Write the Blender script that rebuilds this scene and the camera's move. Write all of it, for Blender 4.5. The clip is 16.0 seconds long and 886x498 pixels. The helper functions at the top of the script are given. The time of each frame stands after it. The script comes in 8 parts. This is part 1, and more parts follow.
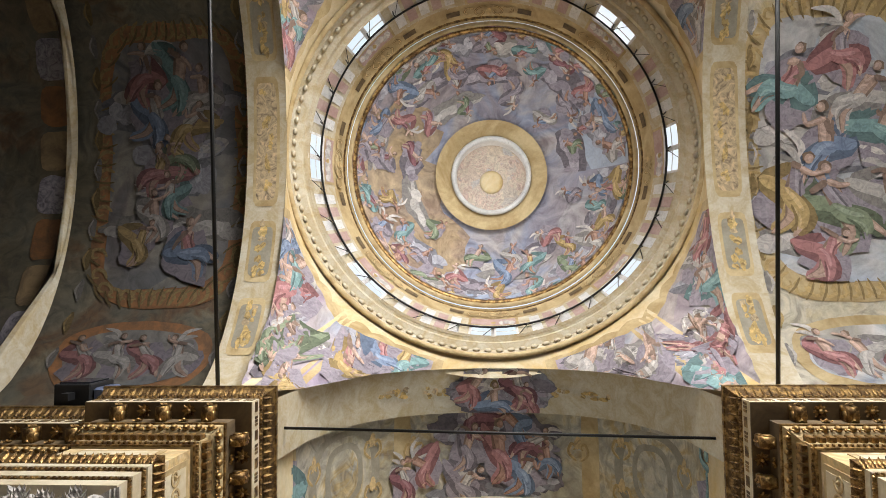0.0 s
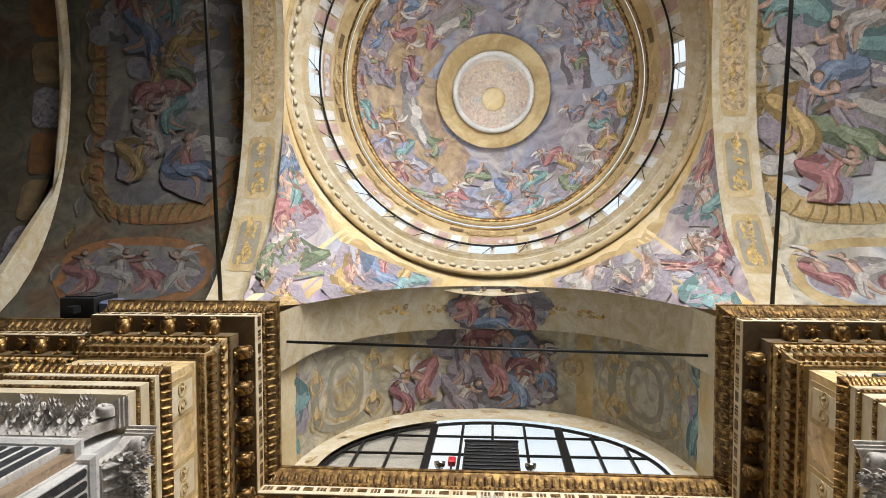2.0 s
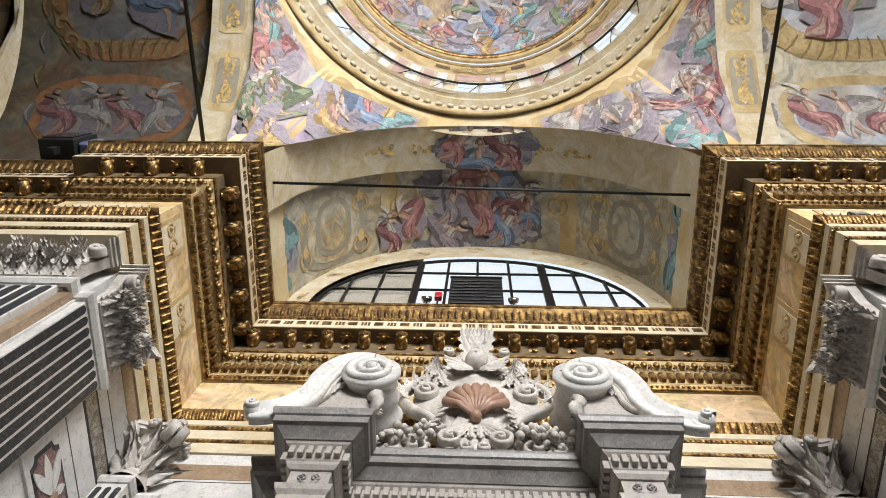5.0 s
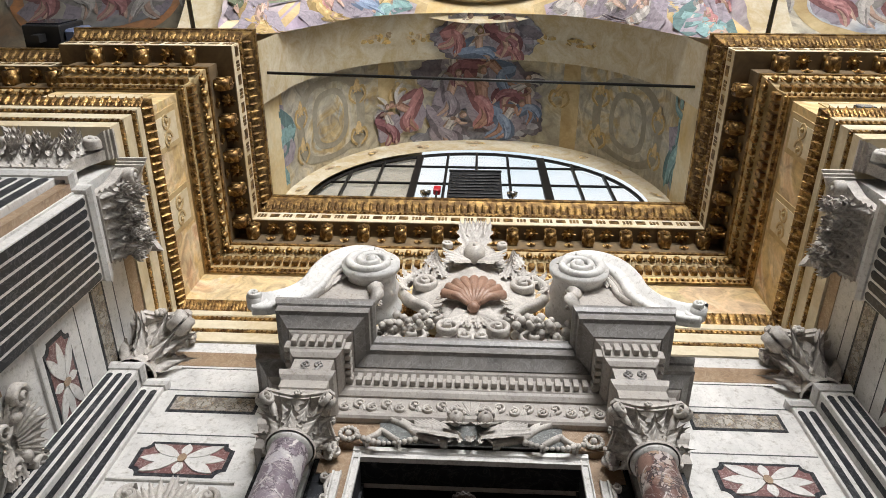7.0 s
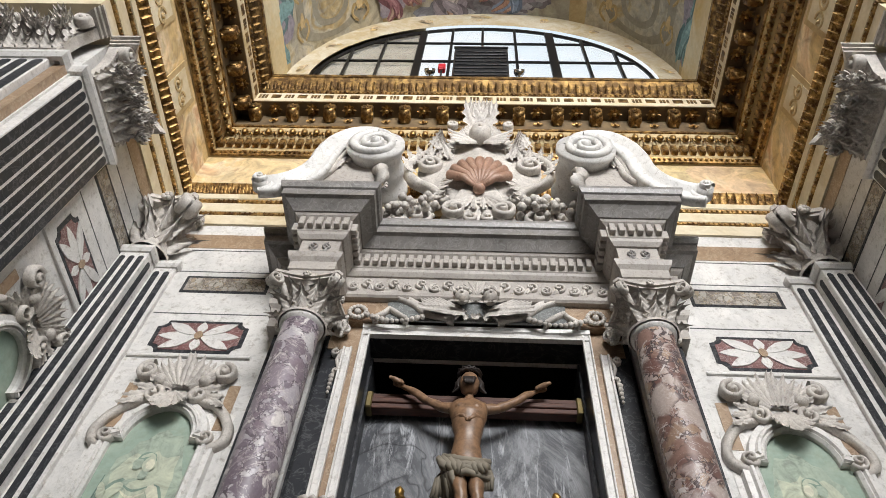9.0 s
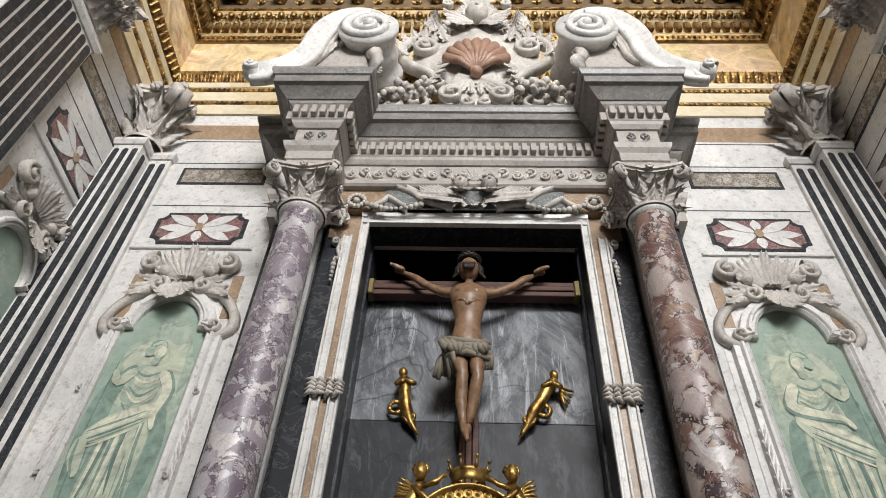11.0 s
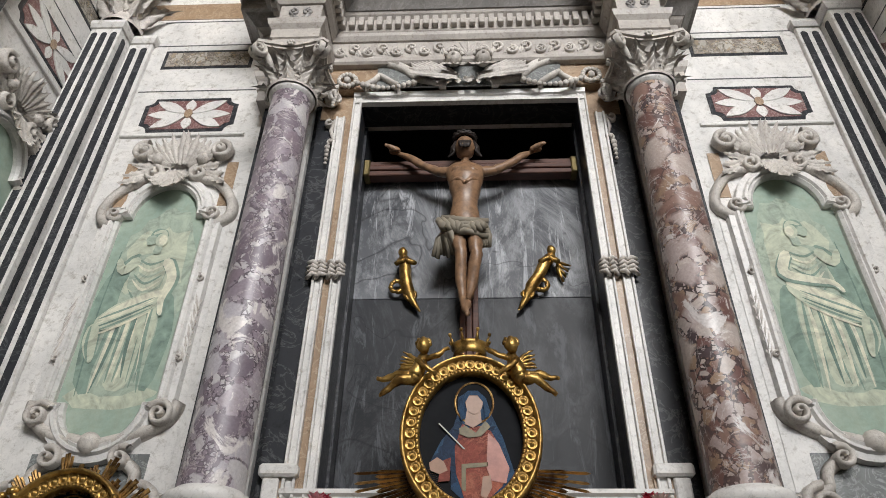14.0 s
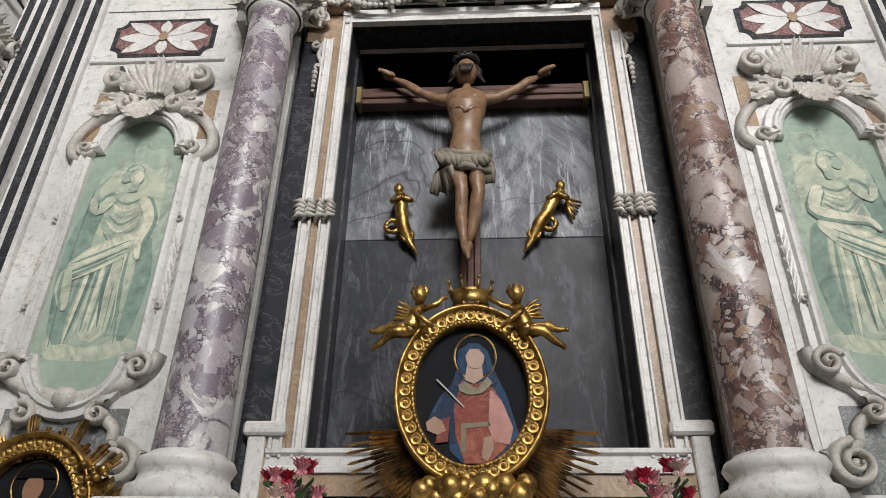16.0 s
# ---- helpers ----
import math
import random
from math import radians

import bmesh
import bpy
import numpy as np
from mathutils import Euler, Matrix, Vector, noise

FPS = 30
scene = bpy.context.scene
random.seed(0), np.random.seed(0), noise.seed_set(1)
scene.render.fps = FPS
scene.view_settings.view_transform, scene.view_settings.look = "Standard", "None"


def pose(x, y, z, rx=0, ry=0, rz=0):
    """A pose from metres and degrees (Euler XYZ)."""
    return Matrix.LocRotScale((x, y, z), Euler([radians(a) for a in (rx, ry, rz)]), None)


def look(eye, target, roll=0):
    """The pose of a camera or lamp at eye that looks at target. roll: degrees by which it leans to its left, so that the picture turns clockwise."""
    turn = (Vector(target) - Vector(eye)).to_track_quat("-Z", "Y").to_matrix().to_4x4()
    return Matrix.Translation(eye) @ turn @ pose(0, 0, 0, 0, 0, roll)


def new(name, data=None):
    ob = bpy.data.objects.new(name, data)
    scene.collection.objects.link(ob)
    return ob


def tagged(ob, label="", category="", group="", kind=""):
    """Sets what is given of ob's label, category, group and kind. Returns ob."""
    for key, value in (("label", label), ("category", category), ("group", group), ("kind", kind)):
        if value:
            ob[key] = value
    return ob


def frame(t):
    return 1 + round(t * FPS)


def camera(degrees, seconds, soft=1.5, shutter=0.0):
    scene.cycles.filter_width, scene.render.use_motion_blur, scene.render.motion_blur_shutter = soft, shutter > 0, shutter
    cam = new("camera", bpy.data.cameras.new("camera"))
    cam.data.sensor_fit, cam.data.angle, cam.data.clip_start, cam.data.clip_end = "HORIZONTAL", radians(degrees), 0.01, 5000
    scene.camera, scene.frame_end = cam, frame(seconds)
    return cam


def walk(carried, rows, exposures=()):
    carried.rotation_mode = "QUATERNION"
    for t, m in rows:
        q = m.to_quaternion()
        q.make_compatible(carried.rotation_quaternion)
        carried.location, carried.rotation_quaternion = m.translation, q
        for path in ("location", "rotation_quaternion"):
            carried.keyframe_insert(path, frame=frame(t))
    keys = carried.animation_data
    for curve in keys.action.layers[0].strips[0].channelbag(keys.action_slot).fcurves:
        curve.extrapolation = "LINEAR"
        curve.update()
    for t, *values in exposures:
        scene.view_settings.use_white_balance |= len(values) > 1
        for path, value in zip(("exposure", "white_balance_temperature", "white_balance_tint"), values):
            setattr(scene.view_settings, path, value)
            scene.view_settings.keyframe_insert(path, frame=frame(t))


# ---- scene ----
# ---- camera ----
cam = camera(64.83, 16.0, soft=0.5)
EYE = (0.0, 0.0, 1.65)
# seconds, then the turn in degrees about x, y and z; the camera tilts down where it stands
TURNS = [
    (0.0, 183.66, -4.09, 0.63),
    (0.5, 182.16, -4.13, 0.53),
    (1.0, 180.48, -4.15, 0.35),
    (1.5, 178.78, -4.14, 0.20),
    (2.0, 177.00, -4.10, 0.09),
    (2.5, 175.03, -4.02, -0.01),
    (3.0, 173.07, -3.85, 0.04),
    (3.5, 170.94, -3.60, 0.08),
    (4.0, 168.67, -3.33, 0.10),
    (6.5, 157.28, -2.83, -0.11),
    (7.0, 155.26, -2.91, -0.11),
    (7.5, 153.00, -2.91, 0.09),
    (8.0, 150.59, -3.04, 0.25),
    (8.5, 147.92, -3.13, 0.32),
    (9.0, 145.53, -3.12, 0.45),
    (11.5, 134.18, -2.00, 1.55),
    (12.0, 132.33, -1.67, 1.88),
    (12.5, 130.71, -1.40, 2.05),
    (13.0, 129.23, -1.14, 2.20),
    (13.5, 127.76, -0.92, 2.24),
    (14.0, 126.37, -0.74, 2.30),
    (14.5, 125.17, -0.63, 2.43),
    (15.0, 123.94, -0.53, 2.57),
    (15.5, 122.79, -0.45, 2.60),
]
PATH = [(t, pose(*EYE, a, b, c)) for t, a, b, c in TURNS]
PATH += [(15.7, pose(0.013, 0.124, 1.775, 121.81, -0.56, 2.72)), (16.0, pose(0.032, 0.307, 1.962, 120.34, -0.72, 2.91))]
walk(cam, PATH)

# ---- world, sun, lights ----
world = bpy.data.worlds.new("world")
scene.world = world
world.use_nodes = True
_sky = world.node_tree.nodes.new("ShaderNodeTexSky")
_sky.sky_type, _sky.sun_disc = "NISHITA", False
_sky.sun_elevation, _sky.sun_rotation = radians(48), radians(200)
world.node_tree.links.new(_sky.outputs[0], world.node_tree.nodes["Background"].inputs["Color"])
world.node_tree.nodes["Background"].inputs["Strength"].default_value = 0.15


def area_lamp(name, eye, target, sx, sy, watts, colour=(1, 1, 1), spread=180):
    data = bpy.data.lights.new(name, "AREA")
    data.shape, data.size, data.size_y, data.energy, data.color = "RECTANGLE", sx, sy, watts, colour
    data.spread = radians(spread)
    ob = new(name, data)
    ob.matrix_world = look(eye, target)
    return ob


scene.view_settings.exposure = 0.0
# area lamps standing in for unseen tall nave windows behind and beside the crossing
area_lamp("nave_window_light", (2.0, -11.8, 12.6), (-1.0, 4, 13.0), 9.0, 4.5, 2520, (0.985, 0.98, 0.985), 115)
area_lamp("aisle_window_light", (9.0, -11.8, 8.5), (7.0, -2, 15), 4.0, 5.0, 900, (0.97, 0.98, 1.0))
area_lamp("drum_window_light", (0, -3.25, 18.5), (0, -3.25, 24), 5.0, 5.0, 75, (0.93, 0.97, 1.0))
area_lamp("lantern_light", (0, -3.25, 20.95), (0, -3.25, 24), 1.2, 1.2, 6, (1.0, 0.98, 0.94))

# ---- materials ----
def rgba(c):
    return (*c, 1.0)


class Mat:
    """A node material with a Principled shader and small helpers for its tree."""

    def __init__(self, name, rough=0.5, metal=0.0):
        self.m = bpy.data.materials.new(name)
        self.m.use_nodes = True
        self.t = self.m.node_tree
        self.b = self.t.nodes["Principled BSDF"]
        self.b.inputs["Roughness"].default_value = rough
        self.b.inputs["Metallic"].default_value = metal
        self.co = self.t.nodes.new("ShaderNodeTexCoord").outputs["Object"]

    def n(self, kind, **kw):
        node = self.t.nodes.new("ShaderNode" + kind)
        for key, value in kw.items():
            node.inputs[key.replace("_", " ")].default_value = value
        return node

    def link(self, a, b):
        self.t.links.new(a, b)

    def mapped(self, scale=(1, 1, 1), rot=(0, 0, 0)):
        mp = self.n("Mapping")
        mp.inputs["Scale"].default_value = scale
        mp.inputs["Rotation"].default_value = rot
        self.link(self.co, mp.inputs["Vector"])
        return mp.outputs[0]

    def noise(self, scale, detail=4.0, rough=0.55, dist=0.0, vec=None):
        nd = self.n("TexNoise", Scale=scale, Detail=detail, Roughness=rough, Distortion=dist)
        self.link(vec or self.co, nd.inputs["Vector"])
        return nd

    def ramp(self, fac, stops, constant=False):
        r = self.n("ValToRGB")
        el = r.color_ramp.elements
        while len(el) < len(stops):
            el.new(0.5)
        for e, (p, c) in zip(el, stops):
            e.position, e.color = p, rgba(c)
        if constant:
            r.color_ramp.interpolation = "CONSTANT"
        self.link(fac, r.inputs[0])
        return r.outputs[0]

    def mix(self, fac, a, b, kind="MIX"):
        mx = self.t.nodes.new("ShaderNodeMix")
        mx.data_type, mx.blend_type = "RGBA", kind
        for value, socket in ((fac, mx.inputs[0]), (a, mx.inputs[6]), (b, mx.inputs[7])):
            if isinstance(value, (int, float)):
                socket.default_value = value
            elif isinstance(value, tuple):
                socket.default_value = rgba(value)
            else:
                self.link(value, socket)
        return mx.outputs[2]

    def colour(self, c):
        if isinstance(c, tuple):
            self.b.inputs["Base Color"].default_value = rgba(c)
        else:
            self.link(c, self.b.inputs["Base Color"])
        return self

    def bump(self, height, strength=0.3, dist=0.01):
        bp = self.n("Bump", Strength=strength, Distance=dist)
        self.link(height, bp.inputs["Height"])
        self.link(bp.outputs[0], self.b.inputs["Normal"])
        return self

    def roughness(self, fac, lo, hi):
        mr = self.n("MapRange")
        mr.inputs["To Min"].default_value, mr.inputs["To Max"].default_value = lo, hi
        self.link(fac, mr.inputs["Value"])
        self.link(mr.outputs[0], self.b.inputs["Roughness"])
        return self


def stone(name, base, vein, dark, rough=0.4, scale=1.0, veins=0.6):
    """White or coloured marble: soft clouds, thin veins, grime in blotches."""
    m = Mat(name, rough)
    cloud = m.noise(2.2 * scale, 6, 0.6, 0.6)
    c = m.ramp(cloud.outputs[0], [(0.3, vein), (0.62, base)])
    v = m.noise(3.5 * scale, 8, 0.62, 2.0)
    vv = m.ramp(v.outputs[0], [(0.47, (0, 0, 0)), (0.5, (1, 1, 1)), (0.53, (0, 0, 0))])
    fac = m.n("Math")
    fac.operation = "MULTIPLY"
    m.link(vv, fac.inputs[0])
    fac.inputs[1].default_value = veins
    c = m.mix(fac.outputs[0], c, dark)
    g = m.noise(17 * scale, 7, 0.74)
    gm = m.ramp(g.outputs[0], [(0.3, (0.5, 0.47, 0.42)), (0.47, (1, 1, 1))])
    c = m.mix(0.85, c, gm, "MULTIPLY")
    gs = m.noise(70 * scale, 4, 0.7)
    c = m.mix(0.22, c, m.ramp(gs.outputs[0], [(0.32, (0.6, 0.58, 0.55)), (0.52, (1, 1, 1))]), "MULTIPLY")
    m.colour(c)
    m.roughness(g.outputs[0], rough - 0.12, rough + 0.18)
    m.bump(g.outputs[0], 0.12, 0.01)
    return m.m


def breccia(name, ground, clasts, scale, white, cement=0.1):
    """Breccia marble: rounded and angular clasts of many sizes swimming in a darker cement, cut by pale veins."""
    m = Mat(name, 0.35)
    warp = m.noise(5.0, 6, 0.66)
    vec = m.mix(0.06, m.co, warp.outputs["Color"])
    n = len(clasts)

    def layer(k, slot, gap, order):
        vo = m.n("TexVoronoi", Scale=scale * k)
        m.link(vec, vo.inputs["Vector"])
        ed = m.n("TexVoronoi", Scale=scale * k)
        ed.feature = "DISTANCE_TO_EDGE"
        m.link(vec, ed.inputs["Vector"])
        sep = m.n("SeparateColor")
        m.link(vo.outputs["Color"], sep.inputs[0])
        col = m.ramp(sep.outputs[slot], [(i / n, q) for i, q in enumerate(order)], True)
        gate = m.n("Math")
        gate.operation = "MULTIPLY_ADD"
        m.link(sep.outputs[2], gate.inputs[0])
        gate.inputs[1].default_value = -0.2
        m.link(ed.outputs["Distance"], gate.inputs[2])
        return col, m.ramp(gate.outputs[0], [(0.0, (0, 0, 0)), (gap, (1, 1, 1))])

    c1, e1 = layer(0.55, 0, cement, clasts)
    c2, e2 = layer(1.5, 1, 0.05, clasts[::-1])
    c3, e3 = layer(4.0, 0, 0.04, clasts)
    c = m.mix(e3, ground, c3)
    c = m.mix(e2, c, c2)
    c = m.mix(e1, c, c1)
    zone = m.noise(0.9, 3, 0.5, 0.6, m.mapped((2.0, 2.0, 0.8)))
    c = m.mix(m.ramp(zone.outputs[0], [(0.45, (0, 0, 0)), (0.6, (0.3, 0.3, 0.3))]), c, clasts[0])
    wn = m.noise(4.0, 7, 0.62, 1.8)
    c = m.mix(m.ramp(wn.outputs[0], [(white, (0, 0, 0)), (white + 0.05, (1, 1, 1))]), c, (0.66, 0.62, 0.6))
    vn = m.noise(2.2, 7, 0.6, 2.5)
    c = m.mix(m.ramp(vn.outputs[0], [(0.49, (0, 0, 0)), (0.5, (0.7, 0.7, 0.7)), (0.51, (0, 0, 0))]), c, (0.6, 0.55, 0.52))
    gr = m.noise(55, 5, 0.7)
    c = m.mix(0.5, c, m.ramp(gr.outputs[0], [(0.3, (0.5, 0.48, 0.48)), (0.66, (1.1, 1.1, 1.1))]), "MULTIPLY")
    m.colour(c)
    m.roughness(gr.outputs[0], 0.28, 0.5)
    m.bump(gr.outputs[0], 0.05, 0.004)
    return m.m


def gilt(name, base=(0.54, 0.345, 0.13), dark=(0.13, 0.07, 0.026), rough=0.36, wear=0.53):
    m = Mat(name, rough, 0.85)
    a = m.noise(9, 6, 0.65)
    b = m.noise(60, 3, 0.6)
    c = m.mix(m.ramp(a.outputs[0], [(wear - 0.1, (1, 1, 1)), (wear + 0.08, (0, 0, 0))]), base, dark)
    c = m.mix(0.4, c, m.ramp(b.outputs[0], [(0.3, (0.55, 0.5, 0.45)), (0.65, (1, 1, 1))]), "MULTIPLY")
    m.colour(c)
    m.roughness(b.outputs[0], rough - 0.1, rough + 0.25)
    m.bump(b.outputs[0], 0.25, 0.01)
    return m.m


def plaster(name, base, stain, scale=1.0, amount=0.5):
    m = Mat(name, 0.75)
    a = m.noise(1.3 * scale, 7, 0.65, 0.8)
    b = m.noise(11 * scale, 6, 0.7)
    c = m.mix(m.ramp(a.outputs[0], [(amount - 0.13, (1, 1, 1)), (amount + 0.15, (0, 0, 0))]), base, stain)
    c = m.mix(0.5, c, m.ramp(b.outputs[0], [(0.3, (0.7, 0.67, 0.6)), (0.62, (1, 1, 1))]), "MULTIPLY")
    m.colour(c)
    m.bump(b.outputs[0], 0.15, 0.01)
    return m.m


def fresco(name, colours, scale, dim=1.0, seed=0.0, streak=2.2):
    """Faded fresco paint: soft clouds of pigment with swirling folds and worn lime plaster."""
    m = Mat(name, 0.8)
    mp = m.n("Mapping")
    mp.inputs["Location"].default_value = (seed, seed * 1.7, seed * 0.6)
    m.link(m.co, mp.inputs["Vector"])
    co = mp.outputs[0]
    warp = m.noise(scale * 0.9, 4, 0.6, 0.5, co)
    vec = m.mix(0.35, co, warp.outputs["Color"])
    a = m.noise(scale, 5, 0.55, streak, vec)
    k = len(colours)
    c = m.ramp(a.outputs[0], [(0.3 + 0.4 * i / (k - 1), tuple(dim * v for v in col)) for i, col in enumerate(colours)])
    vo = m.n("TexVoronoi", Scale=scale * 1.4)
    m.link(vec, vo.inputs["Vector"])
    sep = m.n("SeparateColor")
    m.link(vo.outputs["Color"], sep.inputs[0])
    order = colours[2:] + colours[:2]
    c2 = m.ramp(sep.outputs[0], [(i / k, tuple(dim * v for v in col)) for i, col in enumerate(order)])
    fb = m.noise(scale * 0.6, 3, 0.5, 0.3, co)
    c = m.mix(m.ramp(fb.outputs[0], [(0.47, (0, 0, 0)), (0.56, (0.85, 0.85, 0.85))]), c, c2)
    fold = m.noise(scale * 3.2, 5, 0.6, 3.0, vec)
    c = m.mix(0.65, c, m.ramp(fold.outputs[0], [(0.3, (0.38, 0.34, 0.36)), (0.5, (0.9, 0.88, 0.86)), (0.66, (1.3, 1.25, 1.2))]), "MULTIPLY")
    g = m.noise(24, 5, 0.7)
    c = m.mix(0.4, c, m.ramp(g.outputs[0], [(0.3, (0.7, 0.68, 0.64)), (0.6, (1, 1, 1))]), "MULTIPLY")
    m.colour(c)
    m.bump(g.outputs[0], 0.08, 0.01)
    return m.m


def wood(name, a, b, rough=0.45):
    m = Mat(name, rough)
    g = m.noise(6, 6, 0.6, 1.2, m.mapped((1, 6, 6)))
    c = m.ramp(g.outputs[0], [(0.3, a), (0.7, b)])
    m.colour(c)
    m.bump(g.outputs[0], 0.15, 0.005)
    return m.m


def plain(name, base, rough=0.5, metal=0.0, var=0.25):
    m = Mat(name, rough, metal)
    if rough > 0.7:
        m.b.inputs["Specular IOR Level"].default_value = 0.15
    g = m.noise(18, 5, 0.65)
    c = m.mix(var, base, m.ramp(g.outputs[0], [(0.3, tuple(v * 0.45 for v in base)), (0.65, tuple(min(1, v * 1.25) for v in base))]))
    m.colour(c)
    m.bump(g.outputs[0], 0.08, 0.006)
    return m.m


M_WHITE = stone("white_marble", (0.74, 0.72, 0.69), (0.56, 0.55, 0.53), (0.36, 0.35, 0.35), 0.38, 1.0, 0.25)
M_CARVED = stone("carved_marble", (0.62, 0.58, 0.53), (0.36, 0.33, 0.3), (0.24, 0.22, 0.2), 0.5, 2.2, 0.4)
M_GREY = stone("grey_marble", (0.24, 0.225, 0.21), (0.16, 0.15, 0.145), (0.5, 0.49, 0.47), 0.4, 1.2, 0.3)
M_AED = stone("weathered_grey_marble", (0.46, 0.425, 0.385), (0.32, 0.29, 0.265), (0.22, 0.2, 0.185), 0.5, 1.4, 0.3)
M_FLOOR = stone("floor_marble", (0.15, 0.14, 0.13), (0.1, 0.095, 0.09), (0.3, 0.29, 0.28), 0.4, 1.0, 0.3)
M_DARK = stone("dark_marble", (0.034, 0.036, 0.041), (0.028, 0.03, 0.034), (0.2, 0.2, 0.2), 0.3, 1.2, 0.35)
def slate(name, lo, hi, streak, amount):
    """Polished dark slab, rubbed and scratched in slanting strokes that also carry painted sheen, with clouds and a few
    pale cracks.
    """
    m = Mat(name, 0.3)
    st = m.noise(3.0, 8, 0.74, 0.9, m.mapped((2.6, 2.6, 0.4), (0, 0.9, 0)))
    sw = m.noise(1.3, 10, 0.8, 1.8, m.mapped((1.0, 1.0, 0.55), (0, -0.8, 0)))
    cl = m.noise(0.9, 4, 0.6, 0.5)
    c = m.ramp(cl.outputs[0], [(0.32, lo), (0.66, hi)])
    c = m.mix(m.ramp(sw.outputs[0], [(0.46, (0, 0, 0)), (0.6, (amount, amount, amount))]), c, streak)
    c = m.mix(m.ramp(st.outputs[0], [(0.55, (0, 0, 0)), (0.63, (amount, amount, amount))]), c, tuple(1.5 * v for v in streak))
    cr = m.noise(1.1, 3, 0.5, 1.0)
    c = m.mix(m.ramp(cr.outputs[0], [(0.494, (0, 0, 0)), (0.5, (0.6, 0.6, 0.6)), (0.506, (0, 0, 0))]), c, (0.01, 0.01, 0.012))
    m.b.inputs["Specular IOR Level"].default_value = 0.14
    m.colour(c).roughness(st.outputs[0], 0.25, 0.55).bump(st.outputs[0], 0.06, 0.01)
    return m.m


M_DARK.node_tree.nodes["Principled BSDF"].inputs["Specular IOR Level"].default_value = 0.2
# one stone: window sheen is painted into the upper slab, the lower darkened
M_SLATE_SHEEN = slate("slate_painted_sheen", (0.04, 0.042, 0.048), (0.15, 0.156, 0.168), (0.29, 0.297, 0.31), 0.9)
M_SLATE_NO_SHEEN = slate("slate_darkened", (0.01, 0.011, 0.013), (0.03, 0.032, 0.036), (0.075, 0.078, 0.085), 0.7)
M_BROWN = stone("brown_marble", (0.36, 0.25, 0.16), (0.24, 0.16, 0.1), (0.55, 0.45, 0.33), 0.35, 1.5, 0.5)
M_RED = stone("red_marble", (0.22, 0.1, 0.095), (0.12, 0.06, 0.06), (0.5, 0.4, 0.37), 0.35, 2.6, 0.7)
M_GREEN = stone("green_grey_marble", (0.17, 0.18, 0.175), (0.1, 0.105, 0.105), (0.5, 0.52, 0.5), 0.35, 2.0, 0.5)
M_COLUMN = breccia("violet_breccia", (0.085, 0.065, 0.08), [(0.28, 0.235, 0.27), (0.56, 0.54, 0.54), (0.17, 0.135, 0.165), (0.4, 0.35, 0.38), (0.23, 0.18, 0.21), (0.5, 0.47, 0.5)], 10.0, 0.57, 0.05)
M_COLUMN_B = breccia("red_breccia", (0.035, 0.024, 0.026), [(0.26, 0.16, 0.13), (0.07, 0.05, 0.055), (0.52, 0.45, 0.41), (0.16, 0.08, 0.07), (0.36, 0.25, 0.17), (0.48, 0.4, 0.38)], 8.5, 0.59, 0.12)
M_INLAY = breccia("inlay_breccia", (0.09, 0.08, 0.06), [(0.32, 0.29, 0.25), (0.45, 0.42, 0.37), (0.2, 0.17, 0.14), (0.38, 0.3, 0.2)], 24.0, 0.7)
M_GOLD = gilt("old_gilding")
M_GOLD_B = gilt("bright_gilding", (0.56, 0.36, 0.11), (0.2, 0.11, 0.03), 0.3, 0.5)
M_GOLD_D = gilt("dull_gilding", (0.42, 0.27, 0.1), (0.12, 0.07, 0.03), 0.45, 0.55)
M_CREAM = plaster("cream_plaster", (0.68, 0.6, 0.44), (0.5, 0.38, 0.2), 1.0, 0.42)
M_OCHRE = plaster("ochre_plaster", (0.6, 0.47, 0.26), (0.38, 0.26, 0.11), 1.0, 0.48)
M_LIGHTBAND = plaster("pale_painted_plaster", (0.62, 0.57, 0.45), (0.48, 0.38, 0.22), 2.0, 0.5)
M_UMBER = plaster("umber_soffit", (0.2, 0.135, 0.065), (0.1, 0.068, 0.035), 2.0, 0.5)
M_DOME = fresco("dome_fresco", [(0.2, 0.2, 0.27), (0.34, 0.31, 0.36), (0.3, 0.33, 0.44), (0.46, 0.42, 0.42), (0.3, 0.23, 0.24), (0.38, 0.36, 0.42)], 0.5, 0.95, 2.0, 1.4)
M_PEND = fresco("pendentive_fresco", [(0.3, 0.25, 0.33), (0.42, 0.34, 0.4), (0.34, 0.37, 0.45), (0.5, 0.45, 0.44), (0.34, 0.26, 0.34), (0.46, 0.42, 0.36)], 0.4, 1.0, 7.0, 1.2)
# left vault fresco coloured darker: its lack of light is put into the paint
M_VAULTL_SHADED = fresco("shaded_left_vault_fresco", [(0.1, 0.1, 0.115), (0.2, 0.19, 0.19), (0.14, 0.145, 0.16), (0.25, 0.23, 0.19), (0.15, 0.13, 0.13), (0.18, 0.18, 0.18)], 0.5, 0.5, 13.0, 1.3)
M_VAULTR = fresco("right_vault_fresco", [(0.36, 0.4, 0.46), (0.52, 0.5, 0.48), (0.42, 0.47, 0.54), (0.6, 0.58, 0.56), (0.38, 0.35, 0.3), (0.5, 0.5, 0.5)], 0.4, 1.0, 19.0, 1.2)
M_ARCH = fresco("chapel_vault_fresco", [(0.3, 0.26, 0.17), (0.38, 0.34, 0.25), (0.33, 0.31, 0.26), (0.44, 0.4, 0.3), (0.36, 0.27, 0.13), (0.34, 0.34, 0.3)], 0.8, 1.25, 23.0)
